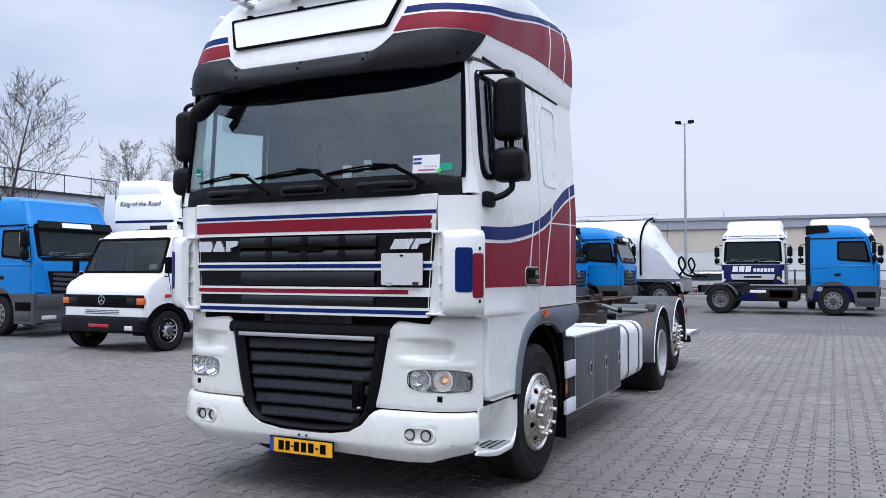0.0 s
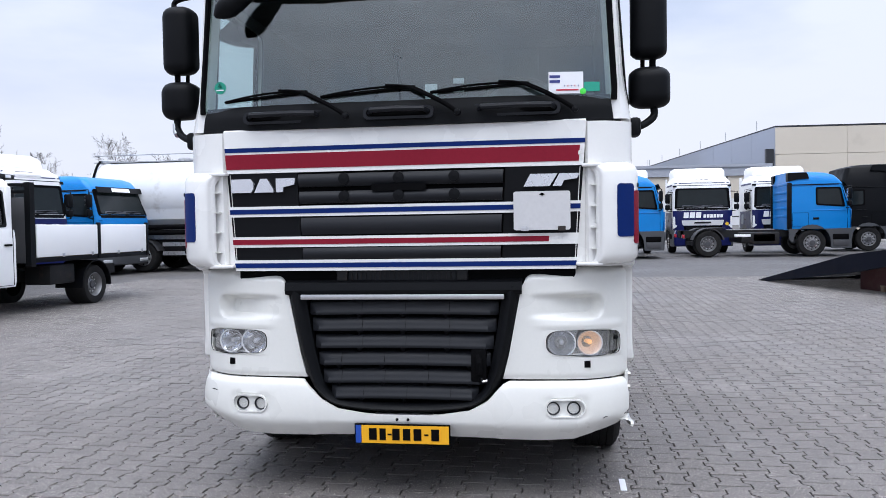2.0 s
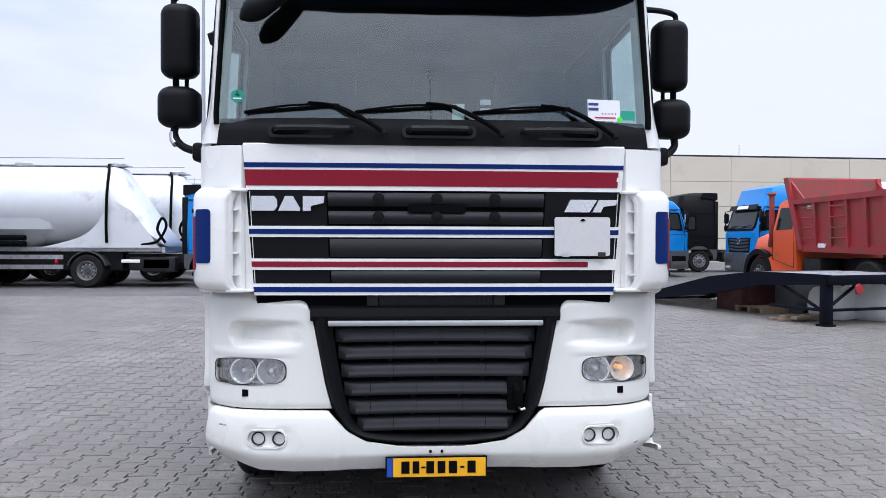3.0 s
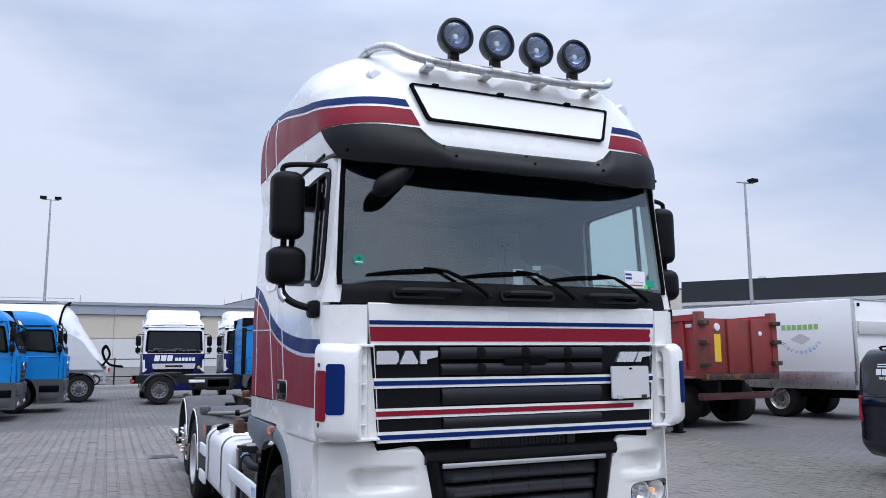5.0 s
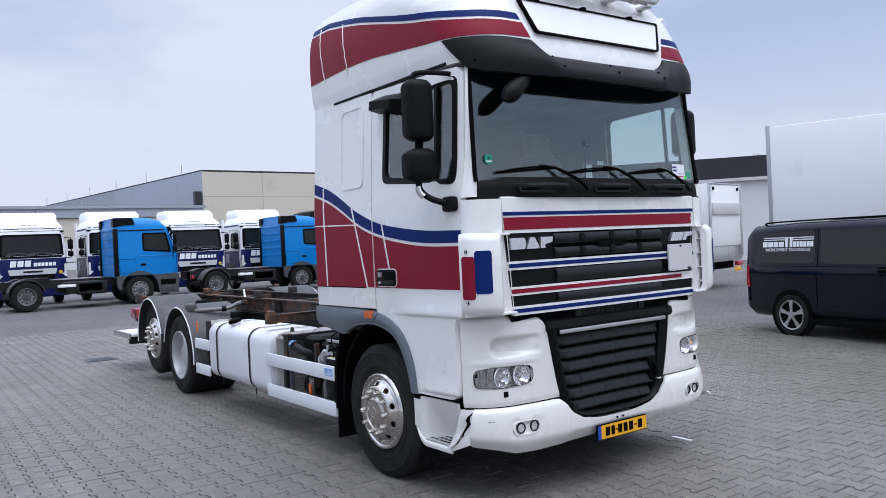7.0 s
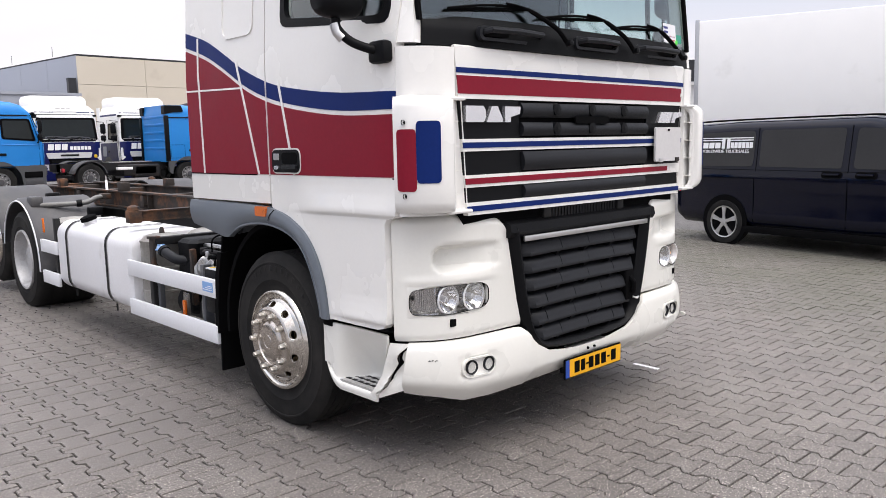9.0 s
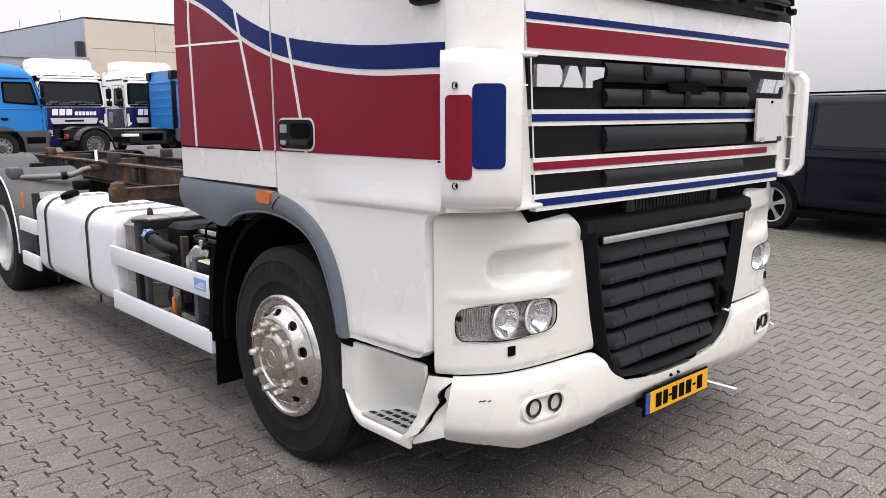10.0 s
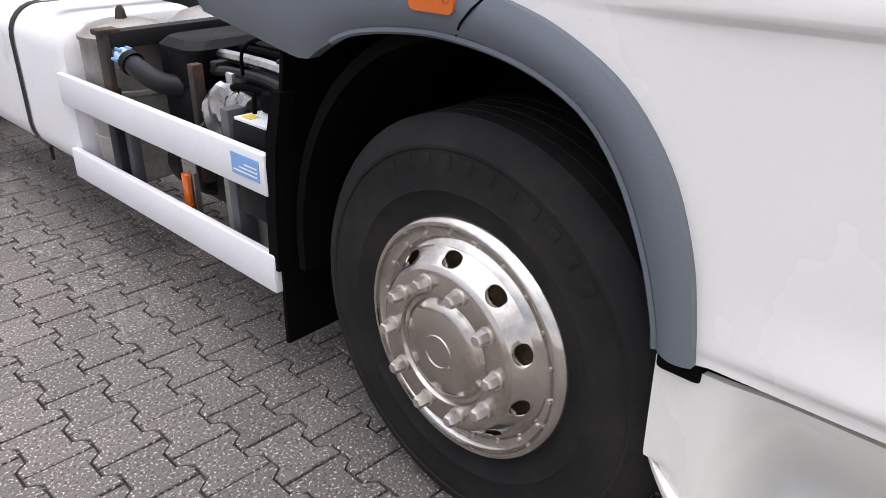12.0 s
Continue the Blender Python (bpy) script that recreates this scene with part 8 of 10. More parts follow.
def front_lid():
    lid = part("front_lid", front_bar(1.797, 2.028, 0.0, 0.04), M["white"], truck, "white front lid with blue and red stripes")
    part("lid_lip", geo_tube([(x, front_y(x) + 0.012, 2.026) for x in steps(-0.99, 0.99, 20)], 0.012, 6), M["white"], lid)
    part("blue_stripe", front_bar(1.913, 1.937, 0.003, 0.006), M["blue"], lid)
    part("red_stripe", front_bar(1.819, 1.901, 0.003, 0.006, ends=(-1.0, 0.975)), M["red"], lid)
    chips = [(0.965, 1.885), (0.972, 1.868), (0.967, 1.84), (0.955, 1.862)]
    for x, z in chips:
        on_front("worn_chip", [(x - 0.008, z - 0.012), (x + 0.006, z - 0.008), (x + 0.009, z + 0.006), (x - 0.004, z + 0.012)], "white", lid, 0.0045, 0.003)
    backing = part("grille_backing", front_bar(1.262, 1.80, -0.02, 0.03), M["black"], truck, "black upper grille")
    # side plates of the grille, black and slightly glossy
    for a, b in ((-1.0, -0.585), (0.585, 1.0)):
        for z0, z1 in ((1.612, 1.796), (1.446, 1.556), (1.318, 1.388)):
            part("grille_plate", front_bar(z0, z1, -0.004, 0.02, ends=(a, b), n=6), M["dark"], backing)
    # louvres
    for z0, z1, d in ((1.715, 1.785, 0.018), (1.625, 1.690, 0.018), (1.455, 1.548, 0.016), (1.322, 1.384, 0.014)):
        part("louvre", front_bar(z0, z1, 0.002, 0.03, ends=(-0.575, 0.575), n=12, round_=d), M["charcoal"], backing)
    for x in (-0.30, 0.0, 0.30):
        for z in (1.755, 1.66):
            part("louvre_boss", geo_lathe([(0.02, 0.034), (-0.022, 0.030), (-0.026, 0.001)], "y", (x, front_y(x), z), 16), M["dark"], backing)
    on_front("catch_slot", rounded(-0.15, 0.15, 1.685, 1.722, 0.015), "black", backing, 0.022, 0.01)
    for z0, z1 in ((1.556, 1.613), (1.388, 1.446), (1.258, 1.318)):
        bar = part("white_bar", front_bar(z0, z1, 0.006, 0.03), M["white"], backing)
        mid = (z0 + z1) / 2
        if z1 > 1.4 and z1 < 1.5:
            part("red_stripe", front_bar(mid - 0.014, mid + 0.014, 0.009, 0.006, ends=(-1.0, 0.84)), M["red"], bar)
        else:
            part("blue_stripe", front_bar(mid - 0.013, mid + 0.013, 0.009, 0.006, ends=(-1.0, 1.0)), M["blue"], bar)
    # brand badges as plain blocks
    def badge(name, loops):
        for k, loop in enumerate(loops):
            g = geo_slab(loop, [], lambda u, z: (u, front_y(u) - 0.016, z), lambda u, z: (u, front_y(u) + 0.006, z))
            part(name, g, M["letter"], backing, "raised bright metal badge block")
    badge("badge_block", [[(-0.945, 1.69), (-0.83, 1.69), (-0.815, 1.71), (-0.815, 1.745), (-0.83, 1.765), (-0.945, 1.765)], [(-0.81, 1.69), (-0.74, 1.69), (-0.70, 1.69), (-0.70, 1.705), (-0.735, 1.765), (-0.775, 1.765)], [(-0.685, 1.69), (-0.645, 1.69), (-0.645, 1.715), (-0.58, 1.73), (-0.575, 1.765), (-0.685, 1.765)]])
    badge("badge_block", [[(0.665, 1.69), (0.80, 1.69), (0.84, 1.755), (0.70, 1.755)], [(0.815, 1.69), (0.86, 1.69), (0.875, 1.72), (0.94, 1.728), (0.955, 1.755), (0.85, 1.755)]])
    gp = on_front("sticker_board", rounded(0.612, 0.905, 1.462, 1.664, 0.012), "platew", truck, 0.034, 0.012, "blank grey sticker board on the grille")
    on_front("board_clip", rounded(0.65, 0.69, 1.458, 1.482, 0.004), "alu", gp, 0.04, 0.006)
    on_front("board_clip", rounded(0.84, 0.88, 1.458, 1.482, 0.004), "rust", gp, 0.04, 0.006)
    on_front("board_mark", [(0.745, 1.648), (0.76, 1.656), (0.775, 1.648), (0.76, 1.640)], "black", gp, 0.037, 0.003)
    # dark gap under the lid with the radiator behind
    part("lid_gap", geo_box(-0.93, 0.93, 0.05, 0.12, 1.18, 1.27, 0.01), M["black"], truck)
    rad = part("radiator", geo_box(-0.30, 0.30, 0.035, 0.06, 1.198, 1.255, 0.004), M["charcoal"], truck)
    for k in range(22):
        part("radiator_fin", geo_box(-0.28 + 0.026 * k, -0.274 + 0.026 * k, 0.030, 0.036, 1.202, 1.25), M["frame"], rad)
    for x in (-0.33, 0.33):
        part("lid_bracket", geo_box(x - 0.03, x + 0.03, 0.02, 0.06, 1.20, 1.262, 0.006), M["frame"], truck)


front_lid()


def corners():
    """White corner panels and the air deflectors with their red and blue films."""
    for s in (-1, 1):
        def top(u, v, off=0.0, s=s):
            p = arc([(0.998, 0.012, 0), (1.08, 0.02, 0), (1.16, 0.06, 0), (1.215, 0.11, 0), (1.232, 0.145, 0)], 4)[int(round(u * 16))]
            return (s * (p[0] - off * 0.5), p[1] + off, 1.27 + v * 0.765 - (0.012 if v == 1 else 0))
        part("corner_panel", geo_sheet(steps(0, 1, 16), steps(0, 1, 8), top, lambda u, v, s=s: top(u, v, 0.03, s)), M["white"], truck)
        # deflector shell: wraps from the front edge to the side, rounded at top and bottom
        plan = arc([(1.055, -0.035, 0), (1.075, -0.052, 0), (1.13, -0.045, 0), (1.205, 0.0, 0), (1.248, 0.06, 0), (1.262, 0.14, 0)], 5)
        n = len(plan) - 1
        def shell(u, v, off=0.0, s=s):
            p = plan[int(round(u * n))]
            zt = 1.81 - 0.03 * (1 - u) ** 3
            z = 1.285 + v * (zt - 1.285)
            lip = 0.045 * (max(0.0, v - 0.9) / 0.1) ** 2 + 0.04 * (max(0.0, 0.1 - v) / 0.1) ** 2
            return (s * (p[0] - off * 0.8 - lip * 0.7), p[1] + off * (1 - u) + lip * 0.7, z)
        d = part("air_deflector", geo_sheet(steps(0, 1, n), [0, 0.02, 0.05, 0.1, 0.3, 0.5, 0.7, 0.9, 0.95, 0.98, 1.0], shell, lambda u, v, s=s: shell(u, v, 0.025, s)), M["white"], truck, "white corner air deflector with red and blue film")
        trough = geo_sheet(steps(0, 1, 6), steps(0, 1, 6), lambda u, v, s=s: (s * (0.955 + 0.125 * u - 0.03 * (1 - v) * (1 - u)), 0.014 + 0.035 * math.sin(math.pi * u), 1.29 + v * 0.50), lambda u, v, s=s: (s * (0.955 + 0.125 * u - 0.03 * (1 - v) * (1 - u)), 0.03 + 0.035 * math.sin(math.pi * u), 1.29 + v * 0.50))
        part("deflector_trough", trough, M["white"], d)
        for z in (1.36, 1.47, 1.58, 1.69):
            part("trough_rib", geo_box(s * 1.01, s * 1.07, -0.02, 0.05, z, z + 0.006), M["cream"], d)
        part("trough_cap", geo_box(s * 0.965, s * 1.07, -0.028, 0.04, 1.785, 1.803, 0.008), M["white"], d)
        part("trough_cap", geo_box(s * 0.93, s * 1.07, -0.028, 0.04, 1.275, 1.293, 0.008), M["white"], d)
        def film(u0, u1, z0, z1, name, matname, s=s):
            k0, k1 = u0 * n, u1 * n
            def f(i, z, off):
                j = min(int(i), n - 1)
                p = plan[j].lerp(plan[j + 1], i - j)
                q = plan[min(j + 1, n)]
                r0 = plan[max(j - 1, 0)]
                t = Vector((q[0] - r0[0], q[1] - r0[1])).normalized()
                return (s * (p[0] + t.y * off), p[1] - t.x * off, z)
            rows_ = 14
            cut = lambda z: max(0.0, 0.022 - min(z - z0, z1 - z))
            inset = lambda z: (k1 - k0) * 0.16 * (1 - math.sqrt(max(0.0, 1 - (cut(z) / 0.022) ** 2)))
            zs_ = sorted(set([z0, z0 + 0.003, z0 + 0.008, z0 + 0.015, z0 + 0.022, z1 - 0.022, z1 - 0.015, z1 - 0.008, z1 - 0.003, z1]))
            def g(v, z, off):
                a, b = k0 + inset(z), k1 - inset(z)
                return f(a + v * (b - a), z, off)
            part(name, geo_sheet(steps(0, 1, rows_), zs_, lambda v, z: g(v, z, 0.004), lambda v, z: g(v, z, -0.004)), M[matname], d)
        film(0.43, 0.688, 1.422, 1.695, "blue_film", "blue")
        film(0.689, 0.93, 1.386, 1.66, "red_film", "red")
        for z in (1.69, 1.365):
            p = plan[int(0.86 * n)]
            part("deflector_screw", geo_lathe([(0.0, 0.012), (0.006, 0.011), (0.006, 0.005), (0.003, 0.001)], "x", (s * p[0] if s > 0 else -p[0] - 0.006, p[1], z), 10), M["dark"], d)


corners()

# plan of the lower front from near the middle round to the side
LOW = arc([(0.5, 0.026, 0), (0.8, 0.036, 0), (0.98, 0.062, 0), (1.10, 0.122, 0), (1.19, 0.21, 0), (1.232, 0.32, 0), (1.24, 0.42, 0)], 8)
LOW_N = len(LOW) - 1


def low_pt(u, off=0.0):
    """u 0 to 1 along that plan; off is outward."""
    t = max(0.0, min(1.0, u)) * LOW_N
    i = min(int(t), LOW_N - 1)
    p = LOW[i].lerp(LOW[i + 1], t - i)
    d = (LOW[i + 1] - LOW[i]).normalized()
    return p.x + d.y * off, p.y - d.x * off


def low_u(x):
    return min(range(1001), key=lambda k: abs(low_pt(k / 1000)[0] - x)) / 1000


def bowl(v, a, b, soft):
    return max(0.0, min(1.0, (v - a) / soft, (b - v) / soft))


def lamp_panels():
    """White panels beside the grille: intake scoop, headlight, nozzle."""
    u_in, u_out = low_u(0.764), low_u(1.166)
    for s in (-1, 1):
        u_end = next(k / 1000 for k in range(1001) if low_pt(k / 1000)[1] > 0.240)
        us = sorted(set(steps(0, u_end, 52) + [u_in, u_out]))
        vs = sorted(set(steps(0, 1, 60) + [(0.786 - 0.668) / 0.567, (0.932 - 0.668) / 0.567]))
        def fn(u, v, back=0.0, s=s):
            x, y = low_pt(u)
            z = 0.668 + v * 0.567 + lerp([(0.80, 0.0), (1.0, 1.0)], v) * smooth([(0.86, 0.0), (1.0, 0.034)], x)
            xin = lerp([(0.66, 0.538), (0.8, 0.575), (1.2, 0.652), (1.235, 0.66)], z)
            if x < 0.80:
                x = xin + (x - 0.5) / 0.30 * (0.80 - xin)
            z -= lerp([(0.86, 0.0), (1.0, 1.0)], v) * 0.055 * (1 - math.sqrt(1 - (max(0.0, 0.055 - (x - xin)) / 0.0555) ** 2))
            qx, qz = max(0.0, x - 1.020), max(0.0, abs(z - 1.056) - 0.012)
            scoop = smooth([(-0.024, 1.0), (0.010, 0.0)], math.hypot(qx, qz) - 0.050) * smooth([(0.66, 0.0), (0.76, 0.2), (0.95, 0.85), (1.02, 1.0)], x) * 0.080
            tuck = 0.03 * max(0.0, (v - 0.93) / 0.07) ** 2 + 0.012 * max(0.0, (0.06 - v) / 0.06) ** 2
            lip = -0.006 * bowl(z, 0.925, 0.985, 0.03) * smooth([(0.68, 0), (0.8, 1), (1.15, 1), (1.2, 0)], x)
            xx, yy = low_pt(u, -scoop - tuck - back - lip)
            if low_pt(u)[0] < 0.80:
                xx, yy = x, low_pt(u)[1] + scoop + tuck + back + lip
            return (s * xx, yy, z)
        skip = lambda u, v: u_in < u < u_out and 0.786 < 0.668 + v * 0.567 < 0.932
        p = part("lamp_panel", geo_sheet(us, vs, fn, lambda u, v, s=s: fn(u, v, 0.02, s), skip), M["cream"], truck, "white front panel round the headlight")
        x, y = low_pt(low_u(0.985))
        part("washer_hole", geo_box(s * 0.967, s * 1.003, y - 0.004, y + 0.01, 0.73, 0.766), M["black"], p)
        # headlight: bowl, round reflectors, lens
        hus = steps(u_in, u_out, 14)
        def inner(u, v, d, s=s):
            x, y = low_pt(u, -d)
            return (s * x, y, 0.784 + v * 0.15)
        h = part("headlight", geo_sheet(hus, [0, 0.5, 1], lambda u, v: inner(u, v, 0.055), lambda u, v: inner(u, v, 0.065)), M["headchrome"], truck, "clear headlight with two round reflectors" if s < 0 else "clear headlight with a lit amber indicator")
        part("lamp_floor", geo_sheet(hus, [0, 1], lambda u, v: (lambda q: (s * q[0], q[1], 0.785))(low_pt(u, -0.06 * (1 - v) - 0.002)), lambda u, v: (lambda q: (s * q[0], q[1], 0.782))(low_pt(u, -0.06 * (1 - v) - 0.002))), M["lampback"], h)
        part("lamp_ceiling", geo_sheet(hus, [0, 1], lambda u, v: (lambda q: (s * q[0], q[1], 0.933))(low_pt(u, -0.06 * (1 - v) - 0.002)), lambda u, v: (lambda q: (s * q[0], q[1], 0.936))(low_pt(u, -0.06 * (1 - v) - 0.002))), M["lampback"], h)
        for x0, r, lit in ((0.855, 0.072, False), (1.0, 0.066, s > 0)):
            xx, yy = low_pt(low_u(x0))
            b = part("reflector", geo_lathe([(0.012, r), (0.016, r * 0.96), (0.034, r * 0.80), (0.052, r * 0.55), (0.064, r * 0.30), (0.068, 0.001)], "y", (s * xx, yy, 0.86), 20), M["reflector" if lit else "headchrome"], h, angle=14)
            part("reflector_ring", geo_lathe([(0.014, r + 0.003), (0.008, r + 0.001), (0.008, r - 0.004), (0.014, r - 0.005)], "y", (s * xx, yy, 0.86), 28), M["reflector"], b)
            part("bulb", geo_lathe([(0.066, 0.013), (0.036, 0.014), (0.026, 0.011), (0.022, 0.001)], "y", (s * xx, yy, 0.86), 12), M["lit" if lit else "reflector"], h)
        mid, hw = (u_in + u_out) / 2, (u_out - u_in) / 2
        edge = [(u, 0.783) for u in steps(u_in - 0.006, u_out + 0.006, 12)] + [(u, 0.935) for u in steps(u_out + 0.006, u_in - 0.006, 12)]
        hole = softened([(u_in + 0.004, 0.800), (mid, 0.789), (u_out - 0.004, 0.796), (u_out - 0.004, 0.914), (mid, 0.929), (u_in + 0.004, 0.926)], 0.05, 6)
        bz = lambda d: (lambda u, z, s=s: (lambda q: (s * q[0], q[1], z))(low_pt(u, d)))
        part("lamp_bezel", geo_slab(edge, [hole], bz(0.0012), bz(-0.006)), M["cream"], p)
        part("lamp_gasket", geo_slab(hole, [[(mid + (u - mid) * 0.99, 0.859 + (z - 0.859) * 0.972) for u, z in hole]], bz(0.0035), bz(0.0)), M["black"], h)
        # fluted outer reflector round a dark side lamp
        for k in range(13):
            q = low_pt(low_u(1.060 + 0.0078 * k), -0.020)
            hz = 0.062 - 0.0011 * k
            part("lens_flute", geo_tube([(s * q[0], q[1], 0.86 - hz), (s * q[0], q[1] + 0.004, 0.86), (s * q[0], q[1], 0.86 + hz)], 0.0034, 5), M["headchrome"], h)
        q = low_pt(low_u(1.150), -0.012)
        part("side_lamp", geo_lathe([(0.02, 0.012), (0.0, 0.012), (-0.004, 0.008), (-0.005, 0.001)], "y", (s * q[0], q[1], 0.876), 12), M["dark"], h)
        lens = part("lens", geo_sheet(hus, steps(0, 1, 4), lambda u, v: (lambda q: (s * q[0], q[1], 0.785 + v * 0.148))(low_pt(u, -0.008)), lambda u, v: (lambda q: (s * q[0], q[1], 0.785 + v * 0.148))(low_pt(u, -0.011))), M["lens"], h)
        lens.visible_shadow = False


lamp_panels()


def lower_grille():
    outer = arc([(-0.652, 0, 1.205), (-0.625, 0, 1.02), (-0.585, 0, 0.83), (-0.54, 0, 0.675), (-0.48, 0, 0.575), (-0.38, 0, 0.51), (-0.2, 0, 0.482), (0, 0, 0.477)], 6)
    inner = arc([(-0.545, 0, 1.135), (-0.528, 0, 1.03), (-0.503, 0, 0.87), (-0.468, 0, 0.71), (-0.43, 0, 0.61), (-0.36, 0, 0.555), (-0.2, 0, 0.535), (0, 0, 0.53)], 6)
    outer = outer + [Vector((-p.x, p.y, p.z)) for p in outer[-2::-1]]
    inner = inner + [Vector((-p.x, p.y, p.z)) for p in inner[-2::-1]]
    n = len(outer) - 1
    def fn(u, v, back=0.0):
        i = int(round(u * n))
        p = outer[i].lerp(inner[i], v)
        return (p.x, 0.046 - 0.055 * math.sin(math.pi * min(1.0, v * 1.15) * 0.85) + 0.05 * max(0, v - 0.8) + back, p.z)
    fr = part("lower_grille", geo_sheet(steps(0, 1, n), steps(0, 1, 6), fn, lambda u, v: fn(u, v, 0.05)), M["dark"], truck, "black lower grille with six broad slats")
    part("grille_top", geo_loft([[(x, y, z) for y, z in ((0.044, 1.205), (-0.002, 1.19), (-0.010, 1.15), (0.004, 1.125), (0.084, 1.12), (0.084, 1.2))] for x in steps(-0.648, 0.648, 12)]), M["dark"], fr)
    part("bright_strip", geo_box(-0.556, 0.556, -0.018, -0.004, 1.100, 1.128, 0.004), M["silver"], fr)
    part("grille_core", geo_box(-0.5, 0.5, 0.094, 0.114, 0.52, 1.13), M["black"], fr)
    for z in (1.045, 0.955, 0.862, 0.768, 0.672, 0.585):
        hw = lerp([(0.53, 0.33), (0.58, 0.41), (0.66, 0.455), (0.80, 0.488), (1.13, 0.54)], z) - 0.004
        prof = [(0.085, z + 0.044), (0.050, z + 0.039), (0.034, z + 0.031), (0.025, z + 0.019), (0.0185, z + 0.004), (0.0145, z - 0.011), (0.0120, z - 0.014), (0.0100, z - 0.024), (0.0130, z - 0.032), (0.030, z - 0.034), (0.060, z - 0.030), (0.085, z - 0.026)]
        rings = []
        for u in steps(-1, 1, 24):
            e = math.sqrt(max(0.0, 1 - (max(0.0, abs(u) - 0.90) / 0.10) ** 2))
            rings.append([(u * hw, y + (0.055 - y) * (1 - e) * 0.9 if y < 0.055 else y, z0 + 0.006 * (1 - u * u)) for y, z0 in prof])
        sl = part("slat", geo_loft(rings), M["charcoal"], fr)
        odd = round(z * 100) % 2
        for x in ((-0.36, -0.12, 0.12, 0.36) if odd else (-0.24, 0.0, 0.24)):
            if abs(x) < hw - 0.05:
                part("slat_tooth", geo_loft([[(x - w, 0.020, z - 0.030), (x + w, 0.020, z - 0.030), (x + w, 0.075, z - 0.030), (x - w, 0.075, z - 0.030)] if k == 0 else [(x - w * 0.3, 0.040, z - 0.054), (x + w * 0.3, 0.040, z - 0.054), (x + w * 0.3, 0.075, z - 0.054), (x - w * 0.3, 0.075, z - 0.054)] for k, w in ((0, 0.014), (1, 0.014))]), M["dark"], sl)
                part("slat_seam", geo_tube([(x + 0.02, 0.034, z + 0.0365), (x + 0.02, 0.0255, z + 0.0245), (x + 0.02, 0.0185, z + 0.0095), (x + 0.02, 0.0145, z - 0.006), (x + 0.02, 0.0115, z - 0.010)], 0.0016, 4), M["black"], sl)
    part("tow_hatch", geo_box(0.372, 0.455, 0.004, 0.08, 0.655, 0.83, 0.01), M["black"], fr, "open tow-eye hatch")
    part("tow_pin", geo_tube([(0.41, 0.02, 0.80), (0.42, -0.016, 0.76), (0.42, -0.011, 0.70)], 0.016, 8), M["black"], fr)
    part("tow_hook", geo_tube([(0.43, 0.0, 0.67), (0.44, -0.025, 0.665), (0.46, -0.022, 0.67)], 0.007, 6), M["silver"], fr)


lower_grille()


